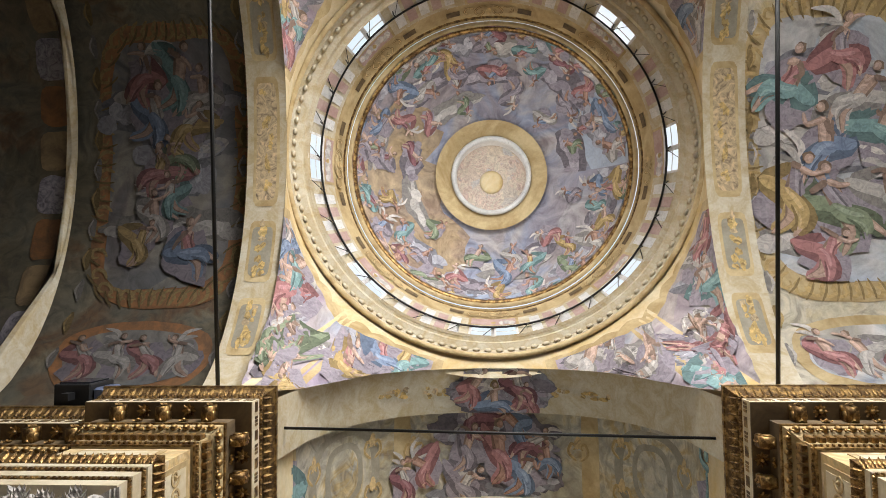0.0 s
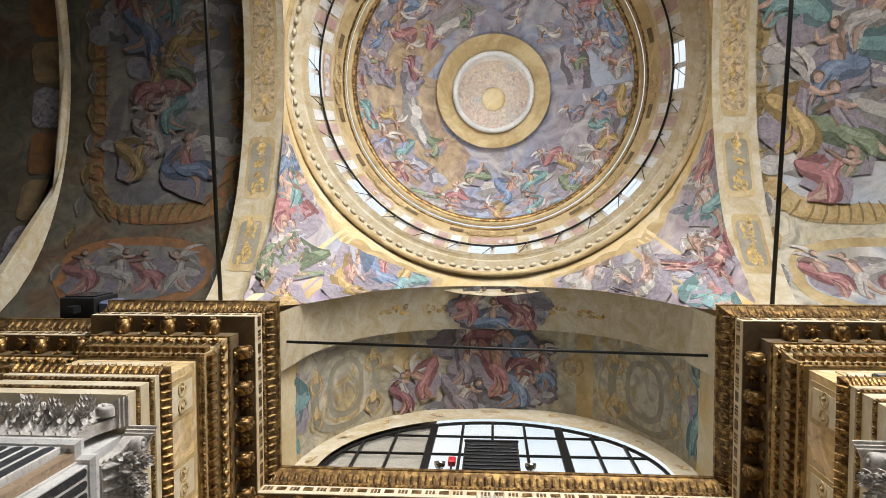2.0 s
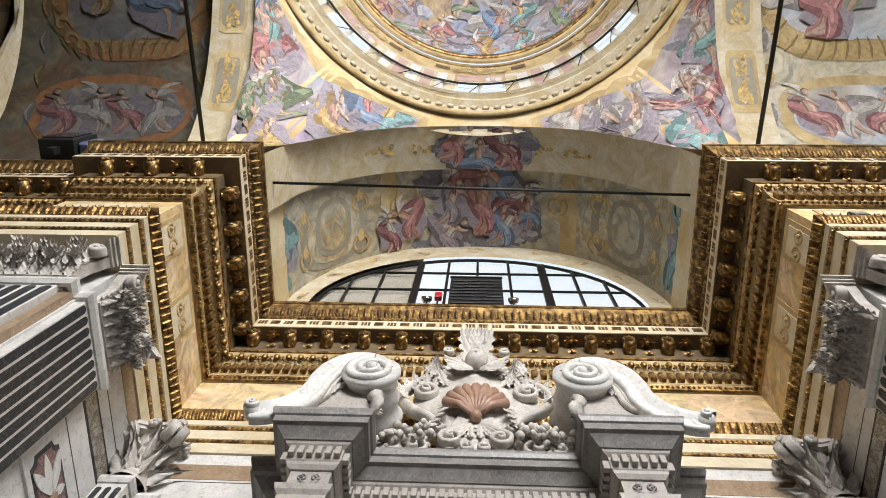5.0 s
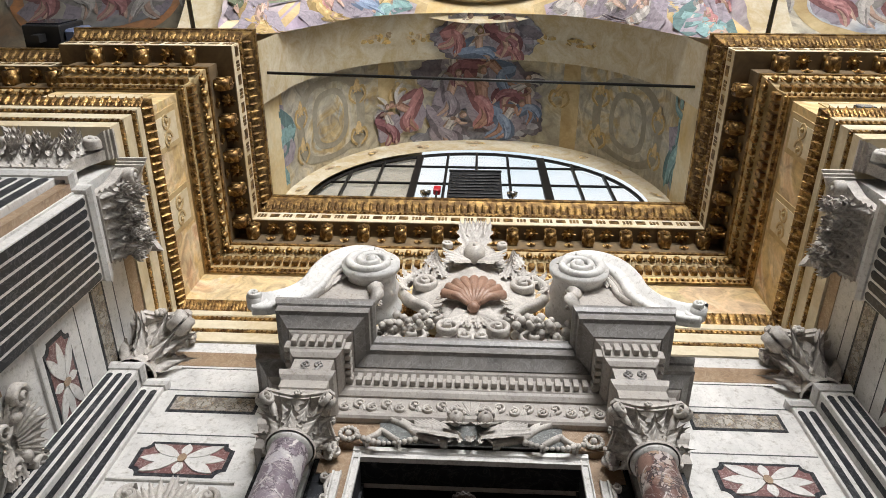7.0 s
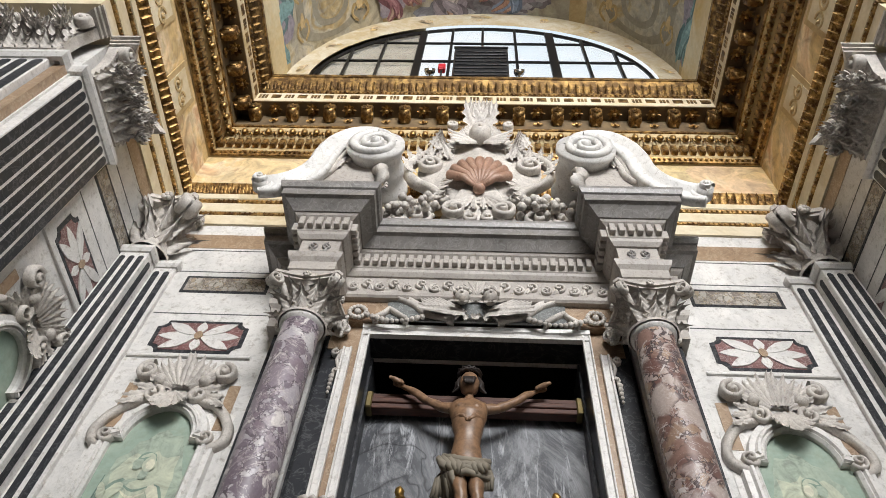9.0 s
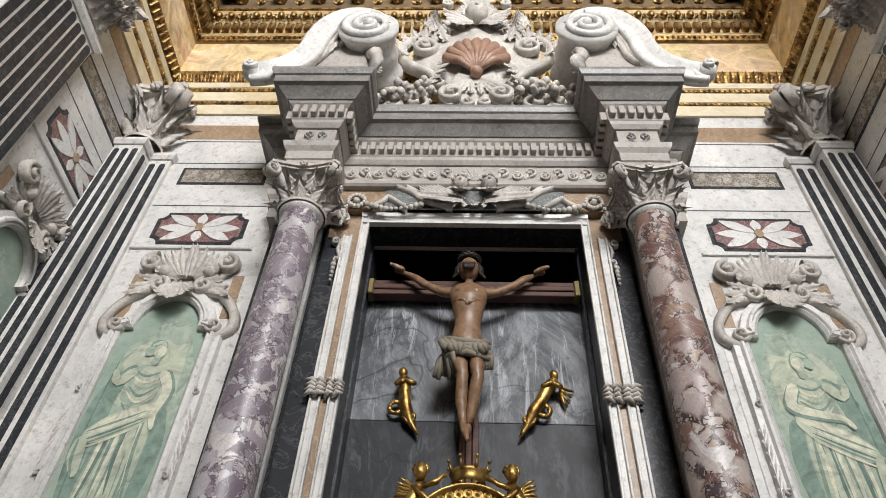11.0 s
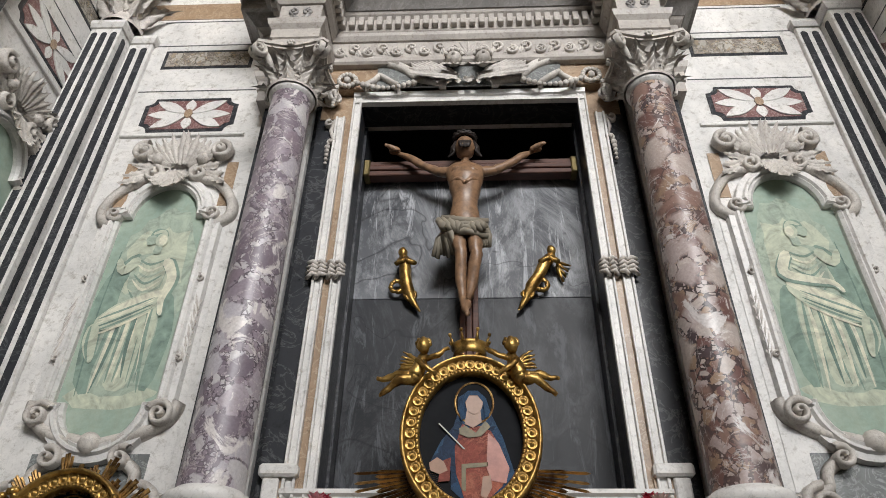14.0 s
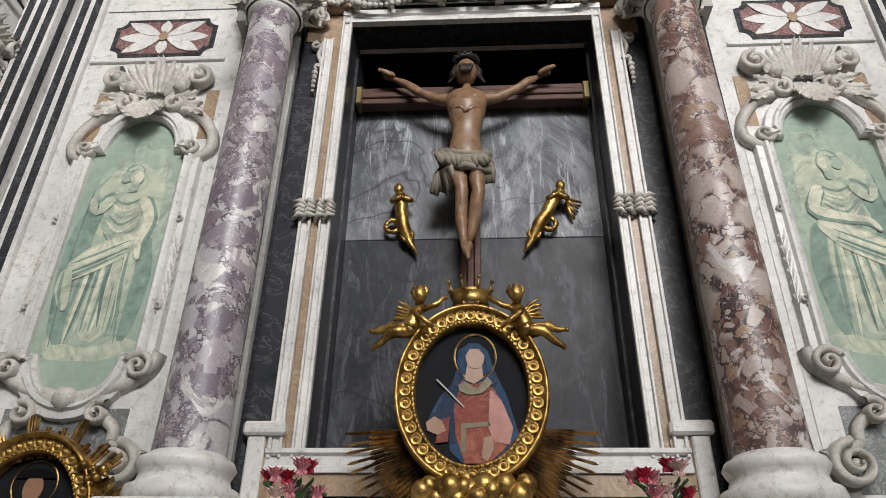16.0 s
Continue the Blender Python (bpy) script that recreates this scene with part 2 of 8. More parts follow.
M_FRIEZE = fresco("frieze_fresco", [(0.55, 0.4, 0.16), (0.66, 0.52, 0.27), (0.6, 0.43, 0.2), (0.72, 0.6, 0.4), (0.55, 0.34, 0.2), (0.62, 0.5, 0.28)], 0.9, 1.0, 37.0)
M_IRON = plain("black_iron", (0.02, 0.019, 0.018), 0.5, 0.6)
# near black; on the niche recess it stands for missing light
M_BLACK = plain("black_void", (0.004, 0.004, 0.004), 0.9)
M_PLASTER = plaster("grey_plaster", (0.5, 0.5, 0.49), (0.4, 0.4, 0.38), 0.6, 0.5)
M_GRISAILLE = plaster("green_grisaille", (0.37, 0.44, 0.36), (0.28, 0.375, 0.31), 1.3, 0.5)
# left stonework far darker than the right, its shade carried by the colour
M_SIDEVAULT_SHADED = fresco("shaded_painted_stonework", [(0.07, 0.06, 0.035), (0.1, 0.085, 0.055), (0.085, 0.08, 0.06), (0.12, 0.105, 0.07), (0.09, 0.05, 0.022), (0.075, 0.07, 0.055)], 0.8, 0.85, 61.0, 1.0)
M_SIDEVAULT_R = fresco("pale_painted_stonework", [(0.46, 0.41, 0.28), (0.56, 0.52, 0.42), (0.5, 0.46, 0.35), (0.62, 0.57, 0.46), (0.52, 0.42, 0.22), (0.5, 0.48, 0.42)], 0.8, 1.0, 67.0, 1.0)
M_LINE = plain("dark_joint_marble", (0.07, 0.07, 0.072), 0.4)
M_YELLOW = plaster("yellow_lime_plaster", (0.7, 0.6, 0.4), (0.6, 0.42, 0.17), 0.7, 0.47)
M_ROSEPLASTER = plaster("rose_plaster", (0.52, 0.38, 0.34), (0.42, 0.27, 0.24), 2.0, 0.5)


def glow(name, colour, strength, second=None):
    m = Mat(name, 1.0)
    em = m.n("Emission", Strength=strength)
    c = m.ramp(m.noise(0.35, 3, 0.5).outputs[0], [(0.35, colour), (0.7, second or colour)])
    m.link(c, em.inputs["Color"])
    m.link(em.outputs[0], m.t.nodes["Material Output"].inputs["Surface"])
    return m.m


def pigments(name, colours, rough_=0.8):
    """Fresco figures: one pigment for each painted shape, with folds and worn patches."""
    m = Mat(name, rough_)
    g = m.n("NewGeometry")
    k = len(colours)
    c = m.ramp(g.outputs["Random Per Island"], [(i / k, col) for i, col in enumerate(colours)], True)
    f = m.noise(4.5, 5, 0.6, 2.5)
    c = m.mix(0.85, c, m.ramp(f.outputs[0], [(0.33, (0.3, 0.26, 0.28)), (0.5, (0.95, 0.92, 0.9)), (0.66, (1.5, 1.4, 1.3))]), "MULTIPLY")
    m.colour(c)
    return m.m


M_SKYGLOW = glow("daylight_beyond_windows", (0.72, 0.85, 0.95), 1.05, (0.95, 0.98, 1.0))
# figure pigments darkened in colour to match the left vault's painted-in shade
M_FIGS_SHADED = pigments("shaded_fresco_figures", [(0.26, 0.17, 0.13), (0.26, 0.08, 0.09), (0.1, 0.16, 0.14), (0.3, 0.26, 0.22), (0.24, 0.16, 0.08), (0.16, 0.15, 0.17)])
M_SCROLLWORK = pigments("ochre_scrollwork", [(0.5, 0.36, 0.14), (0.42, 0.3, 0.12), (0.56, 0.42, 0.18), (0.46, 0.36, 0.22)])
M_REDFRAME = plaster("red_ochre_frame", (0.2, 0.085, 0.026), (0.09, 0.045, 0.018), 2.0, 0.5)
M_GOLDSKY = fresco("golden_sky_paint", [(0.36, 0.26, 0.15), (0.46, 0.34, 0.2), (0.38, 0.29, 0.2), (0.48, 0.37, 0.24), (0.34, 0.24, 0.17), (0.42, 0.34, 0.26)], 0.7, 1.0, 71.0, 1.0)
M_PAINTGREY = plaster("painted_grey_stone", (0.36, 0.33, 0.26), (0.27, 0.24, 0.18), 2.0, 0.5)
_g = Mat("old_window_glass", 0.05)
_mx = _g.n("MixShader", Fac=0.07)
_g.link(_g.n("BsdfTransparent").outputs[0], _mx.inputs[1])
_g.link(_g.b.outputs[0], _mx.inputs[2])
_g.link(_mx.outputs[0], _g.t.nodes["Material Output"].inputs["Surface"])
M_GLASS = _g.m
M_CASE = plain("black_metal_case", (0.012, 0.012, 0.013), 0.5)
M_CHROME = plain("chromed_metal", (0.6, 0.6, 0.6), 0.2, 1.0, 0.1)
M_LANTERN = fresco("lantern_fresco", [(0.6, 0.52, 0.42), (0.66, 0.6, 0.5), (0.6, 0.46, 0.4), (0.7, 0.64, 0.54), (0.55, 0.4, 0.35), (0.52, 0.54, 0.56)], 2.6, 1.0, 51.0)

# ---- mesh helpers ----
def part(name, bm, mat, parent=None, label="", smooth=False):
    """Links a bmesh as one mesh object, under a thing or part if given."""
    me = bpy.data.meshes.new(name)
    bm.normal_update()
    bm.to_mesh(me)
    bm.free()
    if smooth:
        for p in me.polygons:
            p.use_smooth = True
    for m in (mat if isinstance(mat, (list, tuple)) else [mat]):
        me.materials.append(m)
    ob = new(name, me)
    if parent is not None:
        ob.parent = parent
    if label:
        tagged(ob, label)
    return ob


def shared(name, me, parent, m):
    """A further object on mesh data that exists already."""
    ob = new(name, me)
    ob.parent = parent
    ob.matrix_basis = m
    return ob


def thing(name, at, label, category, group="", kind=""):
    ob = new(name)
    ob.empty_display_size = 0.1
    ob.location = at
    return tagged(ob, label, category, group, kind)


def structure(ob, label, category):
    return tagged(ob, label, category, "", "structure")


def box(bm, x0, x1, y0, y1, z0, z1, bevel=0.0):
    vs = [bm.verts.new((x, y, z)) for x in (x0, x1) for y in (y0, y1) for z in (z0, z1)]
    fs = [bm.faces.new([vs[i] for i in f]) for f in ((0, 1, 3, 2), (4, 6, 7, 5), (0, 4, 5, 1), (2, 3, 7, 6), (0, 2, 6, 4), (1, 5, 7, 3))]
    if bevel:
        bmesh.ops.bevel(bm, geom=list({e for f in fs for e in f.edges}), offset=bevel, segments=1, affect="EDGES")
    return bm


def boxed(*a, **k):
    return box(bmesh.new(), *a, **k)


def sweep(path, profile, bm=None, closed=False, ends=True):
    """Carries a profile of (out, z) along a plan polyline; out is to the right of the way."""
    bm = bm or bmesh.new()
    n = len(path)
    rows = []
    for i, p in enumerate(path):
        p = Vector(p)
        a = Vector(path[i - 1]) if (i > 0 or closed) else None
        b = Vector(path[(i + 1) % n]) if (i < n - 1 or closed) else None
        d1 = (p - a).normalized() if a is not None else None
        d2 = (b - p).normalized() if b is not None else None
        n1 = Vector((d1.y, -d1.x)) if d1 else None
        n2 = Vector((d2.y, -d2.x)) if d2 else None
        if n1 is None or n2 is None:
            m = n1 or n2
        else:
            m = (n1 + n2) / max(0.2, 1 + n1.dot(n2))
        rows.append([bm.verts.new((p.x + m.x * o, p.y + m.y * o, z)) for o, z in profile])
    for i in range(n if closed else n - 1):
        r, s = rows[i], rows[(i + 1) % n]
        for k in range(len(profile) - 1):
            bm.faces.new((r[k], s[k], s[k + 1], r[k + 1]))
    if ends and not closed:
        bm.faces.new(rows[0])
        bm.faces.new(list(reversed(rows[-1])))
    return bm


def lathe(bm, profile, seg=24, at=(0, 0, 0), squash=1.0, turn=None, arc=math.tau):
    """Turns a profile of (radius, z) about z."""
    full = arc >= math.tau - 1e-6
    rings = []
    for i in range(seg if full else seg + 1):
        a = arc * i / seg
        ring = [Vector((r * math.cos(a), r * math.sin(a) * squash, z)) for r, z in profile]
        rings.append([bm.verts.new((turn @ v if turn else v) + Vector(at)) for v in ring])
    for i in range(seg):
        r, s = rings[i], rings[(i + 1) % len(rings)]
        for k in range(len(profile) - 1):
            bm.faces.new((r[k], s[k], s[k + 1], r[k + 1]))
    return bm


def grid(bm, fn, nu, nv):
    """A sheet of points fn(u, v), u and v from 0 to 1."""
    vs = [[bm.verts.new(fn(i / nu, j / nv)) for j in range(nv + 1)] for i in range(nu + 1)]
    for i in range(nu):
        for j in range(nv):
            bm.faces.new((vs[i][j], vs[i + 1][j], vs[i + 1][j + 1], vs[i][j + 1]))
    return bm


def tube(bm, pts, radius, seg=8, cap=True):
    """A round rod along points; radius may be a number or a list."""
    rs = radius if isinstance(radius, (list, tuple)) else [radius] * len(pts)
    rings = []
    pts = [Vector(p) for p in pts]
    up = Vector((0.123, 0.31, 0.94))
    for i, p in enumerate(pts):
        d = (pts[min(i + 1, len(pts) - 1)] - pts[max(i - 1, 0)]).normalized()
        s = d.cross(up)
        if s.length < 1e-3:
            s = d.cross(Vector((1, 0, 0)))
        s.normalize()
        w = s.cross(d)
        rings.append([bm.verts.new(p + rs[i] * (math.cos(math.tau * k / seg) * s + math.sin(math.tau * k / seg) * w)) for k in range(seg)])
    for a, b in zip(rings, rings[1:]):
        for k in range(seg):
            bm.faces.new((a[k], a[(k + 1) % seg], b[(k + 1) % seg], b[k]))
    if cap:
        bm.faces.new(list(reversed(rings[0])))
        bm.faces.new(rings[-1])
    return bm


def prism(bm, outline, y0, y1):
    """An outline of (x, z) drawn out from y0 to y1."""
    a = [bm.verts.new((x, y0, z)) for x, z in outline]
    b = [bm.verts.new((x, y1, z)) for x, z in outline]
    n = len(outline)
    bm.faces.new(a)
    bm.faces.new(list(reversed(b)))
    for i in range(n):
        bm.faces.new((a[(i + 1) % n], a[i], b[i], b[(i + 1) % n]))
    return bm


# ---- brush work for painted surfaces ----
def pigment(name, c):
    """One fresco pigment, with soft brush folds and a worn lime grain."""
    m = Mat(name, 0.8)
    m.b.inputs["Specular IOR Level"].default_value = 0.2
    f = m.noise(5.0, 5, 0.6, 2.2)
    q = m.mix(0.6, c, m.ramp(f.outputs[0], [(0.32, (0.45, 0.42, 0.44)), (0.5, (0.95, 0.94, 0.93)), (0.68, (1.35, 1.3, 1.25))]), "MULTIPLY")
    g = m.noise(30, 4, 0.7)
    m.colour(m.mix(0.35, q, m.ramp(g.outputs[0], [(0.3, (0.7, 0.68, 0.64)), (0.62, (1, 1, 1))]), "MULTIPLY"))
    return m.m


def palette(name, tones, dim=1.0):
    """Each tone in shade, middle and light."""
    out = {}
    for key, c in tones.items():
        for tail, fn in (("_dark", lambda v: v * 0.56), ("", lambda v: v), ("_light", lambda v: min(0.8, v * 1.15 + 0.06))):
            out[key + tail] = pigment(name + "_" + key + tail, tuple(dim * fn(0.86 * v + 0.14 * g) for v, g in zip(c, (0.4, 0.36, 0.35))))
    return out


TONES = {"skin": (0.5, 0.34, 0.26), "ruddy": (0.4, 0.22, 0.15), "hair": (0.2, 0.13, 0.08), "rose": (0.42, 0.18, 0.18), "wine": (0.27, 0.1, 0.12), "blue": (0.2, 0.28, 0.42),
         "teal": (0.2, 0.36, 0.36), "green": (0.22, 0.28, 0.17), "ochre": (0.5, 0.35, 0.13), "white": (0.5, 0.47, 0.44), "violet": (0.3, 0.265, 0.31), "cloud": (0.4, 0.4, 0.45)}
FRESCO_TONES = palette("fresco", TONES)
# the same tones at about a third, as shade painted into the left vault
LEFT_SHADED_TONES = palette("shaded_fresco", TONES, 0.32)
SHADE_TONES = palette("vault_fresco", TONES, 0.95)


class Painting:
    """Brush strokes laid on a surface fn(u, v), each a hair nearer to the church floor than the one before."""

    def __init__(self, fn, tones, off=0.02, step=0.0016):
        self.fn, self.tones, self.off, self.step = fn, tones, off, step
        self.bm, self.keys, self.count = bmesh.new(), list(tones), 0

    def at(self, u, v, turn=0.0):
        e = 1e-3
        p = Vector(self.fn(u, v))
        du, dv = (Vector(self.fn(u + e, v)) - p) / e, (Vector(self.fn(u, v + e)) - p) / e
        n = du.cross(dv).normalized()
        if n.dot(Vector((0, 0, 1.65)) - p) < 0:
            n = -n
        ey = dv.normalized()
        ex = ey.cross(n)
        c, q = math.cos(turn), math.sin(turn)
        ex, ey = ex * c + ey * q, ey * c - ex * q
        self.inv = Matrix(((du.dot(ex), dv.dot(ex)), (du.dot(ey), dv.dot(ey)))).inverted()
        self.u, self.v, self.count = u, v, 0
        return self

    def spot(self, x, y, lift):
        d = self.inv @ Vector((x, y))
        u, v = min(max(self.u + d.x, 0.0), 1.0), min(max(self.v + d.y, 0.0), 1.0)
        p = Vector(self.fn(u, v))
        return self.bm.verts.new(p + (Vector((0, 0, 1.65)) - p).normalized() * lift)

    def lay(self, rows, key):
        for a, b in zip(rows, rows[1:]):
            for i in range(len(a) - 1):
                self.bm.faces.new((a[i], a[i + 1], b[i + 1], b[i])).material_index = self.keys.index(key)

    def stroke(self, pts, key):
        """pts: (x, y, width) in metres, smoothed, with round ends."""
        self.count += 1
        lift = self.off + self.step * self.count
        q = [pts[0]] + list(pts) + [pts[-1]]
        run = []
        for i in range(1, len(q) - 2):
            for j in range(4):
                t = j / 4
                run.append([0.5 * (2 * q[i][c] + (q[i + 1][c] - q[i - 1][c]) * t + (2 * q[i - 1][c] - 5 * q[i][c] + 4 * q[i + 1][c] - q[i + 2][c]) * t * t + (3 * q[i][c] - q[i - 1][c] - 3 * q[i + 1][c] + q[i + 2][c]) * t ** 3) for c in range(3)])
        run.append(list(pts[-1]))
        rows = []
        n = len(run)
        for i, (x, y, w) in enumerate(run):
            a, b = run[max(0, i - 1)], run[min(n - 1, i + 1)]
            dx, dy = b[0] - a[0], b[1] - a[1]
            ln = math.hypot(dx, dy) or 1.0
            w = abs(w) * (0.45 if i in (0, n - 1) else 1.0)
            nx, ny = -dy / ln * w / 2, dx / ln * w / 2
            rows.append([self.spot(x + nx * k, y + ny * k, lift) for k in (-1, 0, 1)])
        self.lay(rows, key)

    def blob(self, x, y, rx, ry, key, wob=0.0, turn=0.0, seed=0.0, n=18):
        self.count += 1
        lift = self.off + self.step * self.count
        mid = self.spot(x, y, lift)
        rings = []
        for k in (0.5, 1.0):
            row = []
            for i in range(n):
                a = math.tau * i / n
                w = k * (1 + wob * (noise.noise(Vector((1.6 * math.cos(a), 1.6 * math.sin(a), seed))) + 0.7 * noise.noise(Vector((4 * math.cos(a), 4 * math.sin(a), seed + 5)))))
                px, py = rx * w * math.cos(a), ry * w * math.sin(a)
                row.append(self.spot(x + px * math.cos(turn) - py * math.sin(turn), y + px * math.sin(turn) + py * math.cos(turn), lift))
            rings.append(row + [row[0]])
        self.lay(rings, key)
        for i in range(n):
            self.bm.faces.new((mid, rings[0][i], rings[0][i + 1])).material_index = self.keys.index(key)

    def cloud(self, rn, w, h, tone="cloud"):
        self.blob(0, 0, w, h, tone + "_dark", 0.4, 0, rn.uniform(0, 99), 26)
        for k in range(7):
            x = w * (k / 3 - 1) * 0.8
            self.blob(x, rn.uniform(-0.1, 0.55) * h, w * rn.uniform(0.2, 0.34), h * rn.uniform(0.3, 0.5), (tone, tone, tone + "_light")[k % 3], 0.25, 0, rn.uniform(0, 99), 14)

    def form(self, rn, h, cloth, second="white", wings=False, skin="skin"):
        """A draped or bare form in one of many poses."""
        side = rn.choice((-1, 1))
        a = rn.uniform(-0.55, 0.55)
        sh = Vector((0.31 * math.sin(a), 0.31 * math.cos(a)))
        hd = sh + 0.13 * Vector((math.sin(a + 0.35 * side), math.cos(a + 0.35 * side)))
        b = side * rn.uniform(0.3, 1.35)
        k1 = 0.25 * Vector((math.sin(b), -math.cos(b)))
        c = b - side * rn.uniform(0.3, 1.5)
        f1 = k1 + 0.25 * Vector((math.sin(c), -math.cos(c)))
        b2 = b - side * rn.uniform(0.35, 0.9)
        k2 = 0.24 * Vector((math.sin(b2), -math.cos(b2)))
        f2 = k2 + 0.25 * Vector((math.sin(b2 - side * 0.7), -math.cos(b2 - side * 0.7)))
        e1 = sh + 0.17 * Vector((side * rn.uniform(0.5, 1), rn.uniform(-0.8, 0.6)))
        h1 = e1 + 0.16 * Vector((side * rn.uniform(-0.3, 1), rn.uniform(-0.5, 0.9)))
        e2 = sh + 0.17 * Vector((-side * rn.uniform(0.5, 1), rn.uniform(-0.9, 0.3)))
        h2 = e2 + 0.15 * Vector((-side * rn.uniform(-0.6, 0.8), rn.uniform(-0.8, 0.5)))

        def line(key, *pts):
            self.stroke([(h * p[0], h * p[1], h * w) for p, w in pts], key)

        trail = Vector((-side * rn.uniform(0.25, 0.5), rn.uniform(-0.1, 0.35)))
        self.blob(0.02 * h, -0.04 * h, 0.3 * h, 0.36 * h, "violet", 0.5, a, rn.uniform(0, 99))
        if wings:
            for j in range(4):
                w1 = sh + Vector((-side * (0.1 + 0.05 * j), 0.22 - 0.1 * j))
                w2 = sh + Vector((-side * (0.34 - 0.03 * j), 0.3 - 0.17 * j))
                line(("white_light", "white", "white_dark", "white")[j], (sh, 0.05), (w1, 0.08), (w2, 0.03))
        line(cloth + "_dark", (sh + trail * 0.2, 0.1), (trail * 0.9, 0.2), (Vector((0, -0.05)), 0.26), (k1 * 1.1, 0.24), (f1 * 0.9, 0.14))
        line(cloth, (trail * 1.15, 0.06), (trail * 0.8, 0.14), (Vector((0.0, 0.02)), 0.16), (k2, 0.17), (f2 * 0.95, 0.12))
        line(skin + "_dark", (Vector((0, -0.02)), 0.12), (k2, 0.09), (f2, 0.04))
        line(skin, (Vector((0, 0)), 0.11), (k2 + Vector((0.01, 0.01)), 0.07), (f2, 0.03))
        line(skin + "_dark", (sh, 0.17), (sh * 0.5, 0.17), (Vector((0, -0.02)), 0.15))
        line(skin, (sh + Vector((side * 0.01, 0)), 0.14), (sh * 0.5 + Vector((side * 0.015, 0)), 0.13), (Vector((side * 0.01, 0)), 0.12))
        line(skin + "_light", (sh + Vector((side * 0.035, -0.02)), 0.05), (sh * 0.5 + Vector((side * 0.03, 0)), 0.06), (Vector((side * 0.03, 0.02)), 0.03))
        if rn.random() < 0.6:
            line(second, (sh + Vector((-side * 0.07, 0.02)), 0.06), (sh * 0.55, 0.13), (Vector((side * 0.07, 0.02)), 0.15))
            line(second + "_light", (sh + Vector((-side * 0.05, 0.0)), 0.02), (sh * 0.55 + Vector((0.01, 0)), 0.04), (Vector((side * 0.06, 0.03)), 0.03))
            line(second + "_dark", (sh + Vector((side * 0.05, -0.05)), 0.015), (sh * 0.45 + Vector((side * 0.05, 0)), 0.025), (Vector((side * 0.1, 0.0)), 0.015))
        line(skin, (Vector((side * 0.02, -0.01)), 0.12), (k1, 0.085), (f1, 0.04))
        line(skin + "_light", (k1 * 0.3, 0.04), (k1, 0.045), (k1.lerp(f1, 0.7), 0.02))
        line(cloth, (Vector((-side * 0.1, 0.03)), 0.1), (Vector((side * 0.03, -0.04)), 0.17), (k1 * 0.8, 0.16), (k1 * 1.1 + Vector((0, -0.12)), 0.08))
        line(cloth + "_light", (Vector((-side * 0.08, 0.04)), 0.03), (Vector((side * 0.04, -0.01)), 0.05), (k1 * 0.85 + Vector((0, 0.03)), 0.04))
        line(cloth + "_light", (k1 * 0.4 + Vector((0, -0.05)), 0.015), (k1 * 0.9 + Vector((0, -0.06)), 0.025), (k1 + Vector((0, -0.16)), 0.012))
        line(cloth + "_dark", (k1 * 0.2 + Vector((0, -0.06)), 0.02), (k1 * 0.7 + Vector((0, -0.1)), 0.03), (k1 * 0.9 + Vector((0, -0.2)), 0.015))
        for e, q, t in ((e2, h2, "_dark"), (e1, h1, "")):
            line(skin + t, (sh, 0.075), (e, 0.058), (q, 0.035))
        line(skin + "_light", (sh + Vector((0, 0.012)), 0.03), (e1 + Vector((0, 0.01)), 0.025), (h1, 0.015))
        self.blob(h * hd.x - 0.015 * h * side, h * (hd.y + 0.015), 0.062 * h, 0.066 * h, "hair", 0.3, 0, rn.uniform(0, 99), 12)
        self.blob(h * hd.x, h * hd.y, 0.045 * h, 0.056 * h, skin, 0, -a, 0, 12)
        self.blob(h * (hd.x + 0.012 * side), h * (hd.y + 0.01), 0.022 * h, 0.03 * h, skin + "_light", 0, -a, 0, 10)

# ---- plan ----
WX, WY, PY = 3.8, 4.45, 1.9          # chapel's side wall, back wall, front of the piers
PIER, BACKSET = 5.35, 2.2            # outer end of the pier's projection, wall beyond it
TOP = 12.05                          # top of the great cornice
YC = -3.25                           # dome's axis
WALL_LINE = [(-13, BACKSET), (-PIER, BACKSET), (-PIER, PY), (-WX, PY), (-WX, WY), (WX, WY), (WX, PY), (PIER, PY), (PIER, BACKSET), (13, BACKSET)]

# ---- floor and walls ----
structure(part("floor", boxed(-15, 15, -14, 6, -0.2, 0), M_FLOOR), "worn grey marble church floor", "floor")
bm = boxed(-WX - 0.5, -0.985, WY, WY + 0.5, 0, 8.5)
box(bm, 0.985, WX + 0.5, WY, WY + 0.5, 0, 8.5)
box(bm, -0.985, 0.985, WY, WY + 0.5, 0, 2.94)
box(bm, -0.985, 0.985, WY, WY + 0.5, 6.33, 8.5)
structure(part("wall_back", bm, M_WHITE), "white marble altar wall with inlaid panels", "wall")
for sgn, nm in ((-1, "wall_left"), (1, "wall_right")):
    bm = bmesh.new()
    xs = sorted((sgn * WX, sgn * PIER))
    box(bm, xs[0], xs[1], 2.28, WY + 0.5, 0, 8.5)
    xs = sorted((sgn * PIER, sgn * 13))
    box(bm, xs[0], xs[1], 2.5, WY + 0.5, 0, 8.5)
    structure(part(nm, bm, M_WHITE), "white marble pier and chapel side wall", "wall")

